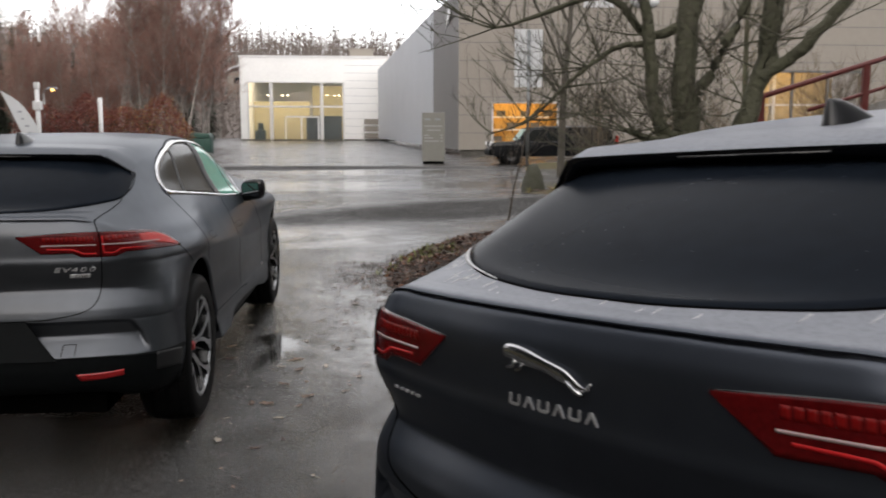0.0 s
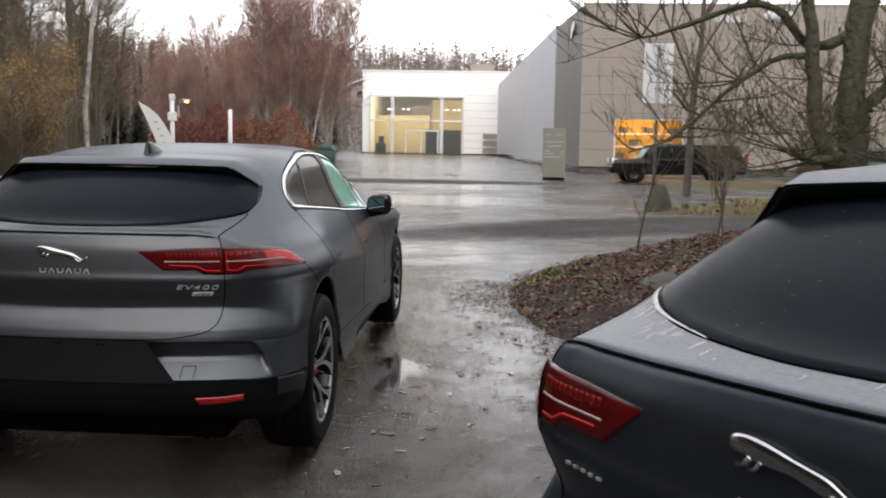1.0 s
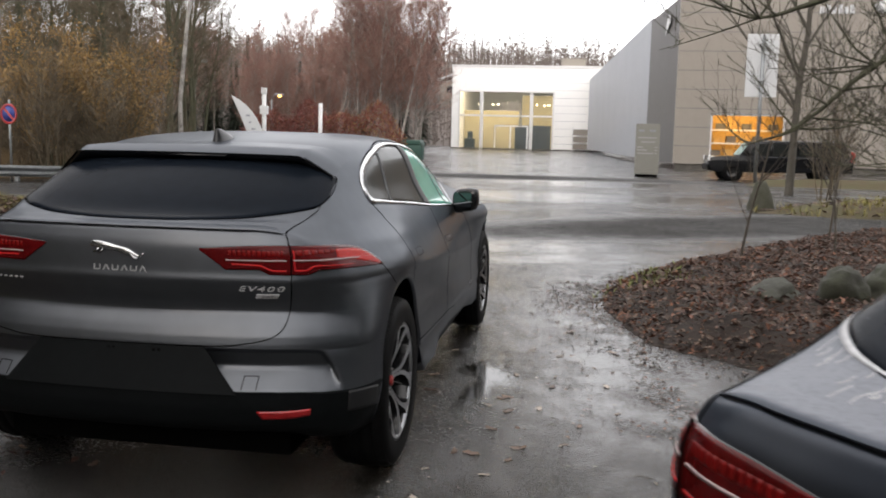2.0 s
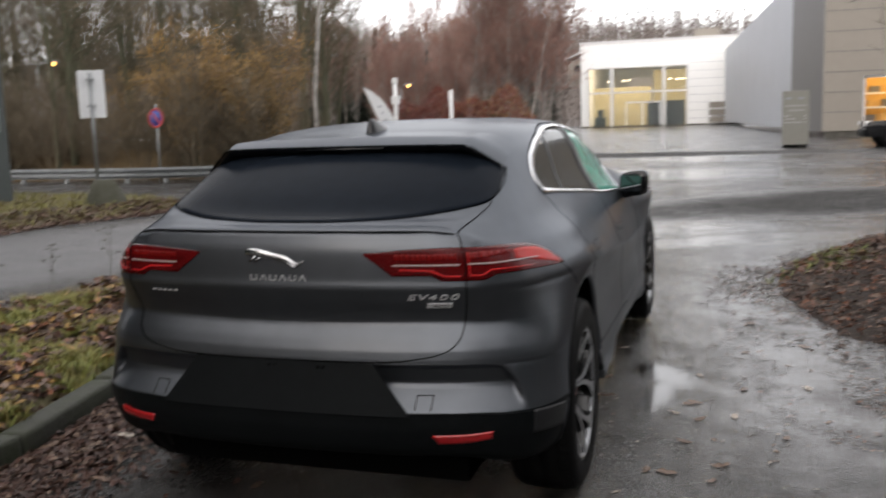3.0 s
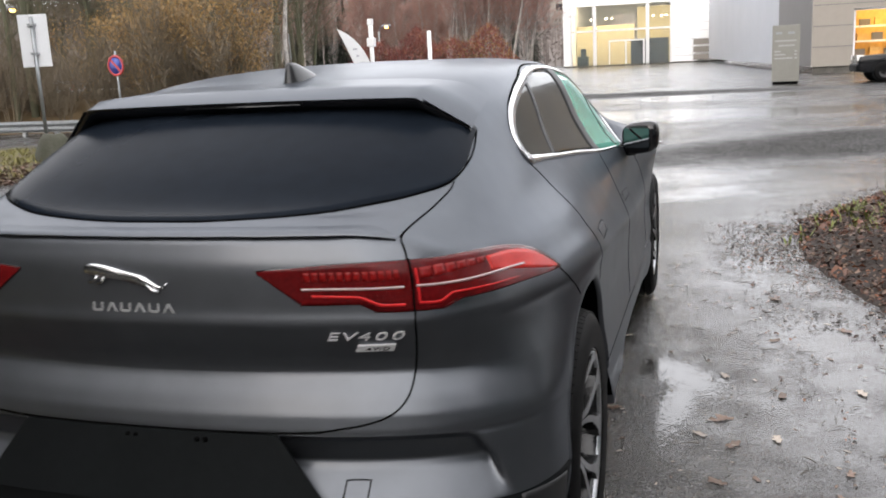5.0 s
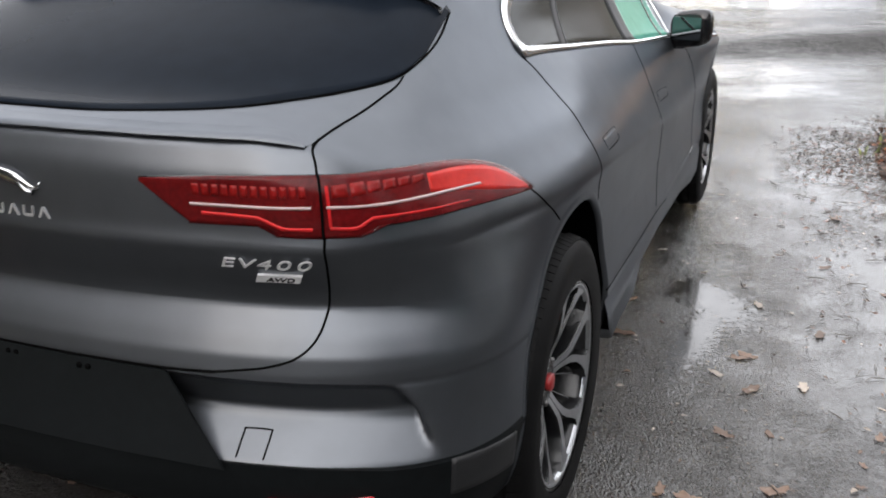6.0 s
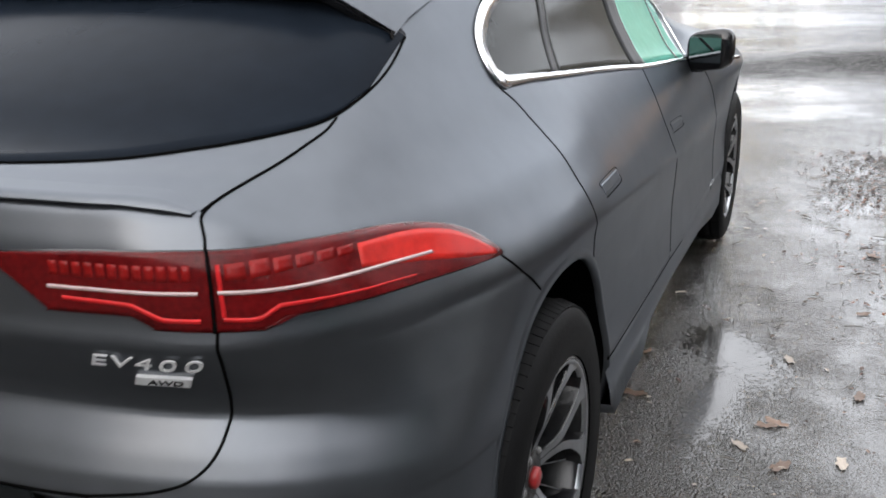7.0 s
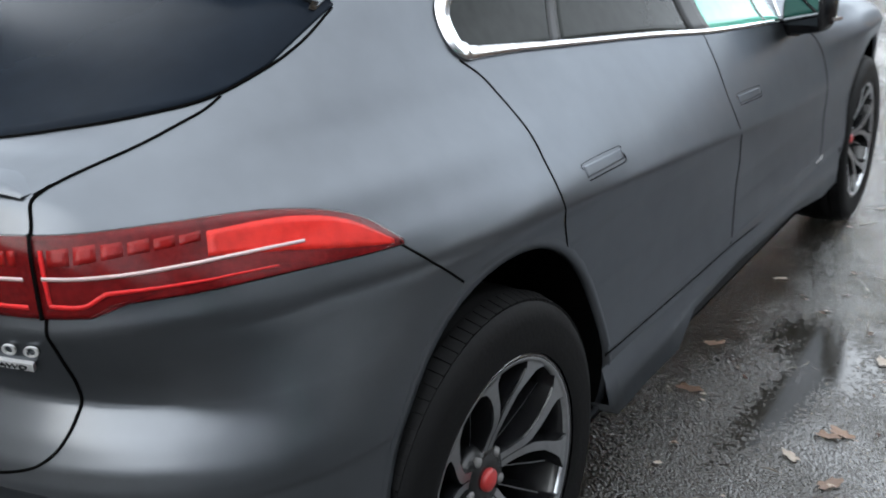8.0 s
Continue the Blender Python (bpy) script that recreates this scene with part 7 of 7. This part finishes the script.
# ---- parked cars across the road ----
def far_car(name, label, m, paint, length, height, boxy, group="cars parked by the hall"):
    """An off-roader or family car: lofted body, glasshouse, windows, wheels, lamps."""
    c = thing(name, label, "car", m, group)
    w, hl = 0.93, length / 2
    belt, roof = height * 0.60, height
    body = [(-hl, 0.45), (-hl - 0.02, 0.75), (-hl + 0.03, belt - 0.02), (-hl + 1.25, belt + 0.04), (hl - 0.05, belt + 0.04), (hl, 0.8), (hl - 0.02, 0.42), (-hl + 0.3, 0.34)]
    part("body", prism(body, (-w, w), "y", 0.05), paint, c)
    cab = [(-hl + 1.15, belt), (-hl + 1.85 - 0.3 * boxy, roof - 0.04), (-hl + 2.3, roof), (hl - 0.35, roof - 0.02), (hl - (0.10 if boxy else 0.7), belt)]
    part("cabin", prism(cab, (-w * 0.86, w * 0.86), "y", 0.06), paint, c)
    part("roof_rail", boxes((-hl + 2.1, hl - 0.5, -w * 0.8, -w * 0.76, roof, roof + 0.04)), STEEL, c, smooth=False)
    for y in (-w * 0.86 - 0.004, w * 0.86 - 0.006):
        for x0, x1, k in ((-hl + 1.45, -hl + 2.35, 1), (-hl + 2.45, -hl + 3.35, 0), (-hl + 3.45, hl - 0.45, 0)):
            part("side_window", prism([(x0 + 0.0, belt + 0.07), (x1, belt + 0.07), (x1, roof - 0.12), (x0 + 0.38 * k, roof - 0.12)], (y, y + 0.01)), SIDE_GLASS, c, smooth=False)
    part("windscreen", prism([(-hl + 1.13, belt + 0.07), (-hl + 1.80 - 0.3 * boxy, roof - 0.09), (-hl + 1.83 - 0.3 * boxy, roof - 0.09), (-hl + 1.17, belt + 0.07)], (-w * 0.78, w * 0.78)), clear_glass("pale_windscreen", (0.45, 0.62, 0.58), 0.05, 0.9), c, smooth=False)
    for sy in (-1, 1):
        part("headlight", boxes((-hl - 0.04, -hl + 0.18, sy * 0.62, sy * 0.90, 0.80, 0.98), bevel=0.02), FRAME_WHITE, c)
        part("tail_lamp", boxes((hl - 0.12, hl + 0.015, sy * 0.80, sy * 0.935, 0.85, 1.25), bevel=0.01), LAMP_RED, c)
        part("mirror", boxes((-hl + 1.45, -hl + 1.62, sy * 0.94, sy * 1.12, belt + 0.05, belt + 0.24), bevel=0.03), paint, c)
        for x in (-hl + 0.88, hl - 0.92):
            wh = part("wheel", lathe([(-0.11, 0.20), (-0.12, 0.33), (-0.08, 0.375), (0.08, 0.375), (0.12, 0.33), (0.11, 0.20), (0.06, 0.0)], 24, "y"), RUBBER, c)
            wh.location = (x, sy * 0.84, 0.375)
            part("rim", lathe([(0.09 * sy, 0.0), (0.118 * sy, 0.08), (0.10 * sy, 0.21), (0.125 * sy, 0.225)], 20, "y"), ALLOY_DARK, wh)
            part("arch", lathe([(sy * 0.07, 0.38), (sy * 0.10, 0.45), (sy * 0.098, 0.45), (sy * 0.06, 0.38)], 24, "y"), BLACK_PLASTIC, c).location = (x, sy * 0.84, 0.40)
    part("grille", boxes((-hl - 0.035, -hl + 0.02, -0.55, 0.55, 0.72, 0.98)), GLOSS_BLACK, c, smooth=False)
    part("bumper", boxes((-hl - 0.08, -hl + 0.2, -0.9, 0.9, 0.40, 0.66), bevel=0.05), BLACK_PLASTIC, c)
    return c


far_car("parked_suv", "black boxy off-roader parked beside the lit entrance", Matrix.Translation((9.15, 34.9, 0)), SUV_BLACK, 5.5, 1.62, 1)
far_car("parked_car", "dark green car parked behind bare shrubs", Matrix.Translation((17.2, 36.2, 0)), material("dark_green_paint", (0.021, 0.063, 0.0525), 0.2, 0, 0.2, 2, coat=0.5), 4.5, 1.62, 0)
for i, (x, y, a) in enumerate(((-41, 43, 0.3), (-37.5, 44, 0.3), (-34, 45, 0.4), (-45, 42, 0.3))):
    far_car("parked_car", "pale car in a car park behind the trees", Matrix.Translation((x, y, 0)) @ Matrix.Rotation(a, 4, "Z"), CLADDING_LIGHT if i % 2 else SIGN_WHITE, 4.4, 1.5, 0, "cars in the far car park")
wb = thing("warehouse", "low white and blue warehouse beyond the trees", "building", Matrix.Translation((-52, 34, 0)) @ Matrix.Rotation(radians(35), 4, "Z"))
part("wall", boxes((-12, 10, 0, 8, -0.2, 3.0)), CLADDING_WHITE, wb, smooth=False)
part("fascia", boxes((-12.1, 10.1, -0.1, 8.1, 3.0, 4.0)), material("blue_fascia", (0.035, 0.063, 0.154), 0.5, 0, 0.1, 1), wb, smooth=False)
part("roof", boxes((-12, 10, 0, 8, 4.0, 4.2)), CLADDING_LIGHT, wb, smooth=False)
bin_t = thing("recycling_container", "dark green recycling container beside the hedge", "container", Matrix.Translation((-10.3, 56, -0.076)) @ Matrix.Diagonal((0.62, 0.8, 0.75, 1)))
part("body", boxes((-1.3, 1.3, -0.8, 0.8, 0.1, 1.35), bevel=0.08), material("dark_green_plastic", (0.021, 0.07, 0.0525), 0.5, 0, 0.2, 2), bin_t)
part("lid", prism([(-1.35, 1.35), (1.35, 1.35), (1.1, 1.75), (-1.1, 1.75)], (-0.85, 0.85), "y", 0.04), material("dark_green_plastic", (0.021, 0.07, 0.0525), 0.5, 0, 0.2, 2), bin_t)


def red_rail():
    s = thing("stair_handrail", "red painted steel handrail rising beside the bank", "handrail")
    part("top_rail", tube([(12.0, 20.0, 2.33), (14, 20.0, 2.95), (18.5, 20.0, 4.35)], 0.075, 8), RED_STEEL, s)
    part("lower_rail", tube([(13.6, 20.0, 2.05), (15, 20.0, 2.45), (18.5, 20.0, 3.55)], 0.055, 8), RED_STEEL, s)
    for x, z in ((12.25, 2.40), (15.2, 3.3), (18.2, 4.2)):
        part("post", boxes((x - 0.09, x + 0.09, 19.93, 20.07, 0.1, z)), RED_STEEL, s, smooth=False)
    part("concrete_stair", prism([(11.8, 0), (18.8, 0), (18.8, 3.0), (17.5, 2.6), (12.2, 0.9)], (20.2, 22.0)), CONCRETE, s, smooth=False)


red_rail()


# ---- leaf litter, grass and twigs ----
def inside_outline(x, y, pts):
    hit = False
    for i in range(len(pts)):
        a, b = pts[i], pts[(i + 1) % len(pts)]
        if (a[1] > y) != (b[1] > y) and x < (b[0] - a[0]) * (y - a[1]) / (b[1] - a[1]) + a[0]:
            hit = not hit
    return hit


bpy.context.view_layer.update()
TREES_OF = {}


def surface_height(name, x, y):
    if name is None:
        return 0.0
    if name not in TREES_OF:
        me = bpy.data.objects[name].data
        TREES_OF[name] = BVHTree.FromPolygons([v.co for v in me.vertices], [p.vertices for p in me.polygons])
    hit = TREES_OF[name].ray_cast(Vector((x, y, 2)), Vector((0, 0, -1)))[0]
    return max(hit.z, 0.0) if hit else 0.0


def leaf_litter(name, label, mats, count, place, size, base, seed, lift=0.012, flat=0.5):
    """Many ragged curled leaves, each of two bent halves, lying on a surface."""
    r = random.Random(seed)
    v, f, mi = [], [], []
    tries = 0
    while len(f) < count * 2 and tries < count * 12:
        tries += 1
        x, y, ok = place(r)
        if not ok:
            continue
        z = surface_height(base, x, y) + r.random() * lift
        a = r.uniform(0, 6.28)
        s = size * r.uniform(0.5, 1.35)
        d = Vector((math.cos(a), math.sin(a), r.uniform(-flat, flat))).normalized()
        w = d.cross(Vector((r.uniform(-flat, flat), r.uniform(-flat, flat), 1))).normalized()
        up = Vector((0, 0, r.uniform(0.05, 0.5) * s))
        p = Vector((x, y, z + 0.004))
        b = len(v)
        wa, wb, wc, wd = (s * r.uniform(0.25, 0.62) for _ in range(4))
        v += [p - d * s, p - d * s * 0.35 + w * wa + up, p + d * s * 0.3 + w * wb + up * 0.6, p + d * s * r.uniform(0.8, 1.1) - up * 0.3, p + d * s * 0.3 - w * wc + up * 0.8, p - d * s * 0.35 - w * wd + up * 0.5]
        f += [(b, b + 1, b + 2, b + 3), (b, b + 3, b + 4, b + 5)]
        mi += [r.randrange(len(mats))] * 2
    me = from_lists(name, v, f, mats[0])
    for m in mats[1:]:
        me.materials.append(m)
    me.polygons.foreach_set("material_index", mi)
    return tagged(new(name, me), label, "leaf litter", kind="stuff")


def grass_blades(name, label, mat, count, place, height, base, seed, lean=0.6, width=0.004):
    r = random.Random(seed)
    v, f = [], []
    tries = 0
    while len(f) < count and tries < count * 12:
        tries += 1
        x, y, ok = place(r)
        if not ok:
            continue
        z = surface_height(base, x, y) - 0.01
        for _ in range(5):
            a, h = r.uniform(0, 6.28), height * r.uniform(0.5, 1.3)
            q = Vector((x + r.uniform(-1, 1) * height * 0.5, y + r.uniform(-1, 1) * height * 0.5, z))
            tip = q + Vector((math.cos(a) * lean * h, math.sin(a) * lean * h, h))
            mid = q.lerp(tip, 0.55) + Vector((0, 0, h * 0.12))
            s = Vector((math.sin(a), -math.cos(a), 0)) * width
            b = len(v)
            v += [q - s, q + s, mid + s * 0.8, mid - s * 0.8, tip]
            f += [(b, b + 1, b + 2, b + 3), (b + 3, b + 2, b + 4)]
    return tagged(new(name, from_lists(name, v, f, mat)), label, "grass", kind="stuff")


def in_bed(r):
    x, y = r.uniform(1.7, 7.5), r.uniform(0.5, 11)
    return x, y, inside_outline(x, y, BED)


def bed_spill(r):
    """Thins out over the asphalt round the bed's edge."""
    k = r.randrange(0, 5)
    a, b = BED[k], BED[k + 1] if k else BED[-1]
    t = r.random()
    d = abs(r.gauss(0, 0.28))
    return a[0] + (b[0] - a[0]) * t - d * 0.95, a[1] + (b[1] - a[1]) * t + r.gauss(0, 0.15) - d * 0.2, True


def in_near_verge(r):
    x, y = r.uniform(-4.5, -1.6), r.uniform(-3.4, 3.7)
    return x, y, inside_outline(x, y, NEAR_VERGE) and not inside_outline(x, y, [(-4.7, -3.6), (-4.4, -3.6), (-4.3, 3), (-4.7, 3)])


def verge_clumps(r):
    x, y, ok = in_near_verge(r)
    return x, y, ok and noise.noise((x * 1.9, y * 1.9, 3)) + 0.5 * noise.noise((x * 5, y * 5, 9)) > r.uniform(-0.15, 0.25)


def verge_bare(r):
    x, y, ok = in_near_verge(r)
    return x, y, ok and noise.noise((x * 1.9, y * 1.9, 3)) + 0.5 * noise.noise((x * 5, y * 5, 9)) < r.uniform(-0.1, 0.35)


def by_kerb(r):
    y = r.uniform(-1.6, 1.6)
    edge = float(np.interp(y, [-1.7, -0.3, 0.58, 2.0], [-1.58, -1.57, -1.74, -2.1]))
    return edge + abs(r.gauss(0, 0.28)), y, True


def on_far_verge(r):
    x, y = r.uniform(-20, -8), r.uniform(3, 13.3)
    return x, y, inside_outline(x, y, FAR_VERGE)


def far_verge_edge(r):
    k = r.choice((1, 2, 3, 4, 5))
    a, b = FAR_VERGE[k], FAR_VERGE[k + 1]
    t = r.random()
    return a[0] + (b[0] - a[0]) * t - r.uniform(-0.4, 1.0), a[1] + (b[1] - a[1]) * t, True


def on_bank(r):
    x, y = r.uniform(4.5, 22), r.uniform(15, 26)
    return x, y, inside_outline(x, y, FAR_BANK)


leaf_litter("bed_leaves", "wet brown and tan leaves covering the bed", [LEAF_BROWN, LEAF_BROWN, LEAF_BROWN, LEAF_RUST, LEAF_TAN], 40000, in_bed, 0.019, "leaf_bed", 1, 0.045, 0.8)
leaf_litter("large_bed_leaves", "larger curled leaves lying on the bed", [LEAF_TAN, LEAF_RUST, LEAF_BROWN, LEAF_TAN], 4200, in_bed, 0.034, "leaf_bed", 21, 0.05, 0.6)
leaf_litter("spilled_leaves", "thin scatter of leaf scraps on the wet asphalt", [LEAF_BROWN, LEAF_BROWN, LEAF_TAN], 1700, bed_spill, 0.016, None, 2, 0.006, 0.25)
leaf_litter("verge_leaves", "mixed autumn leaves among the verge grass", [LEAF_BROWN, LEAF_RUST, LEAF_TAN, LEAF_BROWN, LEAF_BROWN, LEAF_BROWN, LEAF_YELLOW], 9800, verge_bare, 0.036, "near_verge", 3, 0.07)
leaf_litter("kerbside_leaves", "dark wet leaf litter gathered along the kerb", [LEAF_BROWN, LEAF_BROWN, LEAF_BROWN, LEAF_BROWN, LEAF_BROWN, LEAF_TAN], 8500, by_kerb, 0.021, None, 4, 0.025, 0.5)
leaf_litter("far_verge_leaves", "brown leaves along the far verge's edge", [LEAF_BROWN, LEAF_TAN], 6500, far_verge_edge, 0.042, "far_verge", 5, 0.03)
leaf_litter("bank_leaves", "brown leaves on the low bank", [LEAF_BROWN, LEAF_TAN], 6000, on_bank, 0.05, "far_bank", 6, 0.05)
grass_blades("verge_grass", "patchy yellow-green grass on the near verge", GRASS, 50000, verge_clumps, 0.085, "near_verge", 7)
grass_blades("verge_moss", "low green plants on the near verge", LEAF_GREEN, 48000, verge_clumps, 0.06, "near_verge", 17, 0.9, 0.007)
grass_blades("far_grass", "yellowed grass on the far verge", GRASS, 42000, on_far_verge, 0.10, "far_verge", 8, 0.8, 0.008)
grass_blades("bank_grass", "sparse grass on the low bank", GRASS, 9000, on_bank, 0.16, "far_bank", 9, 0.6, 0.010)
grass_blades("bed_sprouts", "small green sprouts at the bed's tip", LEAF_GREEN, 420, lambda r: (2.35 + r.gauss(0, 0.22), 5.0 + r.gauss(0, 0.3), True), 0.08, "leaf_bed", 10, 0.7, 0.008)


def over_kerb(r):
    y = r.uniform(-1.9, 2.4)
    edge = float(np.interp(y, [-1.7, -0.3, 0.58, 2.0, 3.5], [-1.66, -1.65, -1.82, -2.22, -2.80]))
    return edge - abs(r.gauss(0.0, 0.05)), y, noise.noise((y * 2.1, 3.0, 1.0)) > -0.15


grass_blades("kerb_moss", "moss and grass creeping over the kerb's top", LEAF_GREEN, 5200, over_kerb, 0.035, "near_verge", 27, 1.1, 0.006)


def pale_bits(r):
    return r.uniform(0.85, 2.7), r.uniform(-2.2, 5.2), True


leaf_litter("pale_crumbs", "small pale leaf scraps stuck to the wet asphalt", [LEAF_PALE, LEAF_TAN], 230, pale_bits, 0.012, None, 43, 0.003, 0.1)


def leaf_shape(seed, mat):
    """A curled, slightly lobed leaf with a stalk."""
    r = random.Random(seed)
    v, f = [(0, 0, 0.006)], []
    n = 22
    for k in range(n):
        a = 2 * math.pi * k / n
        s = 0.72 + 0.16 * math.cos(2 * a) + 0.14 * math.cos(5 * a + seed) + r.uniform(-0.10, 0.10)
        v.append((s * math.cos(a) * 0.055, s * math.sin(a) * 0.036, 0.004 + 0.012 * r.random() * s))
    for k in range(n):
        f.append((0, 1 + k, 1 + (k + 1) % n))
    b = len(v)
    v += [(-0.035, -0.001, 0.004), (-0.035, 0.001, 0.004), (-0.075, 0.006, 0.004)]
    f.append((b, b + 1, b + 2))
    return from_lists("fallen_leaf", v, f, mat, True)


shapes = [leaf_shape(1, LEAF_TAN), leaf_shape(2, LEAF_TAN), leaf_shape(3, LEAF_PALE), leaf_shape(4, LEAF_BROWN)]
r = random.Random(33)
spots = [(0.84, 1.18), (1.29, 1.14), (1.20, 0.96), (1.32, 0.88), (0.80, 1.52), (0.83, 2.20), (1.53, 1.42), (1.26, 0.56), (1.48, 0.96), (1.21, 0.18), (1.26, 1.11), (1.30, 1.64), (1.55, 2.2), (1.7, 0.7), (1.85, 1.5), (-0.39, -0.33), (1.6, 3.0), (1.05, -0.4), (1.9, 2.4), (1.42, 0.3)]
spots += [(r.uniform(0.95, 2.4), r.uniform(-1.6, 4.0)) for _ in range(34)]
for i, (x, y) in enumerate(spots):
    if math.hypot(x - 2.0, y + 3.0) < 0.9:
        continue
    ob = new("fallen_leaf", shapes[i % 3 if i < 20 else i % 4])
    s = r.uniform(0.5, 0.95) if i < 20 else r.uniform(0.25, 0.6)
    ob.matrix_basis = Matrix.Translation((x, y, 0.0)) @ Matrix.Rotation(r.uniform(0, 6.28), 4, "Z") @ Matrix.Diagonal((s, s, s, 1))
    tagged(ob, "pale tan fallen leaf flat on wet asphalt" if i % 4 != 3 else "brown fallen leaf flat on wet asphalt", "leaf", "fallen leaves on the asphalt")
pale_leaf = new("fallen_leaf", shapes[2])
pale_leaf.matrix_basis = Matrix.Translation((-1.28, 0.02, 0.02)) @ Matrix.Diagonal((1.1, 1.1, 1, 1))
tagged(pale_leaf, "large pale leaf on the kerbside litter", "leaf", "fallen leaves on the asphalt")

for i in range(84):
    if i < 46:
        x, y = r.gauss(1.6, 0.40), r.gauss(4.4, 0.7)
    else:
        x, y = r.uniform(1.0, 2.3), r.uniform(-1.2, 3.6)
    a, l = r.uniform(0, 3.14), r.uniform(0.03, 0.13)
    d = Vector((math.cos(a), math.sin(a), 0)) * l / 2
    k = Vector((-d.y, d.x, 0)) * r.uniform(-0.12, 0.12)
    tw = part("twig", tube([Vector((0, 0, 0.006)) - d, Vector((0, 0, 0.010)) + k, Vector((0, 0, 0.005)) + d], [0.0018, 0.002, 0.0010], 5), TWIG_NEAR, None)
    tw.location = (x, y, 0)
    tagged(tw, "broken brown twig lying on the asphalt", "twig", "twigs on the asphalt")


def beside_bed(r):
    """Thick along the bed's edge, thinning towards the parked car."""
    y = r.uniform(0.6, 5.6)
    edge = float(np.interp(y, [0.6, 2.75, 4.0, 5.6], [2.4, 2.12, 1.85, 1.95]))
    x = edge - abs(r.gauss(0, 0.34))
    return x, y, x > 0.95 and noise.noise((x * 2.4, y * 2.4, 7)) > -0.12


leaf_litter("leaf_crumbs", "dark wet crumbs of leaf and bark on the asphalt", [LEAF_BROWN, LEAF_BROWN, LEAF_RUST, LEAF_TAN], 1000, beside_bed, 0.0105, None, 41, 0.004, 0.3)
tw_v, tw_f = [], []
r2 = random.Random(52)
while len(tw_f) < 420 * 8:
    x, y, ok = beside_bed(r2)
    if not ok:
        continue
    a, l = r2.uniform(0, 6.28), r2.uniform(0.02, 0.10)
    d, k = Vector((math.cos(a), math.sin(a), 0)) * l, Vector((-math.sin(a), math.cos(a), 0)) * l * r2.uniform(-0.15, 0.15)
    p = Vector((x, y, 0.004))
    tube_lists(tw_v, tw_f, [p - d * 0.5, p + k + Vector((0, 0, 0.004)), p + d * 0.5], [0.0013, 0.0015, 0.0008], 4)
tagged(new("needle_scatter", from_lists("needle_scatter", tw_v, tw_f, TWIG_NEAR)), "thin dark twig bits strewn over the asphalt", "twigs", kind="stuff")


bt_v, bt_f = [], []
r3 = random.Random(53)
while len(bt_f) < 3200 * 8:
    x, y, ok = in_bed(r3)
    if not ok:
        continue
    a, length = r3.uniform(0, 6.28), r3.uniform(0.04, 0.24)
    d, k = Vector((math.cos(a), math.sin(a), r3.uniform(-0.1, 0.25))) * length, Vector((-math.sin(a), math.cos(a), 0)) * length * r3.uniform(-0.15, 0.15)
    p = Vector((x, y, surface_height("leaf_bed", x, y) + 0.03))
    tube_lists(bt_v, bt_f, [p - d * 0.5, p + k, p + d * 0.5], [0.002, 0.0025, 0.0012], 4)
tagged(new("bed_twigs", from_lists("bed_twigs", bt_v, bt_f, TWIG_NEAR)), "broken twigs and bark lying in the leaf bed", "twigs", kind="stuff")


def rock(x, y, z, sx, sy, sz, seed, label):
    bm = bmesh.new()
    bmesh.ops.create_icosphere(bm, subdivisions=4, radius=1)
    for v in bm.verts:
        d = 1 + 0.28 * noise.noise(v.co * 1.1 + Vector((seed, 0, 0))) + 0.10 * noise.noise(v.co * 3 + Vector((0, seed, 0))) + 0.03 * noise.noise(v.co * 9)
        v.co = Vector((v.co.x * sx, v.co.y * sy, max(-0.6, round(v.co.z * 2.2) / 2.2 * 0.35 + v.co.z * 0.65) * sz)) * d
    ob = part("boulder", bm, ROCK, None)
    ob.matrix_basis = Matrix.Translation((x, y, z)) @ Matrix.Rotation(seed * 1.3, 4, "Z")
    return tagged(ob, label, "rock", "boulders in the leaf bed")


rock(3.28, 3.98, 0.20, 0.42, 0.20, 0.15, 1.0, "long flat mossy slab half sunk in leaves")
rock(3.78, 3.85, 0.27, 0.20, 0.24, 0.24, 2.0, "upright mossy boulder in the leaf bed")
rock(4.30, 4.2, 0.28, 0.35, 0.28, 0.24, 3.4, "large mossy boulder beside the tree")



def dry_weed(seed):
    r = random.Random(seed)
    verts, faces = [], []
    h = r.uniform(0.45, 0.65)
    tube_lists(verts, faces, [(0, 0, 0), (0.02, 0.01, h * 0.5), (0.05, 0.0, h)], [0.004, 0.003, 0.002], 4)
    for k in range(7):
        t = r.uniform(0.6, 1.0)
        q = Vector((0.05 * t, 0, h * t))
        e = q + Vector((r.uniform(-0.10, 0.10), r.uniform(-0.1, 0.1), r.uniform(0.02, 0.07)))
        tube_lists(verts, faces, [q, e], [0.0018, 0.0012], 3)
        for _ in range(7):
            u = e + Vector((r.uniform(-0.02, 0.02), r.uniform(-0.02, 0.02), r.uniform(-0.004, 0.008)))
            tube_lists(verts, faces, [e, u], [0.0022, 0.004], 3)
    ob = new("dry_weed", from_lists("dry_weed", verts, faces, TWIG_NEAR))
    return tagged(ob, "dry brown seed-headed weed stalk on the verge", "plant", "dry weeds on the verge")


for i, (x, y) in enumerate(((-3.55, 1.55), (-3.3, 1.9), (-3.75, 0.9), (-3.1, 2.3), (-3.85, 1.75), (-2.9, 2.6))):
    w = dry_weed(50 + i)
    w.location = (x, y, 0.12)
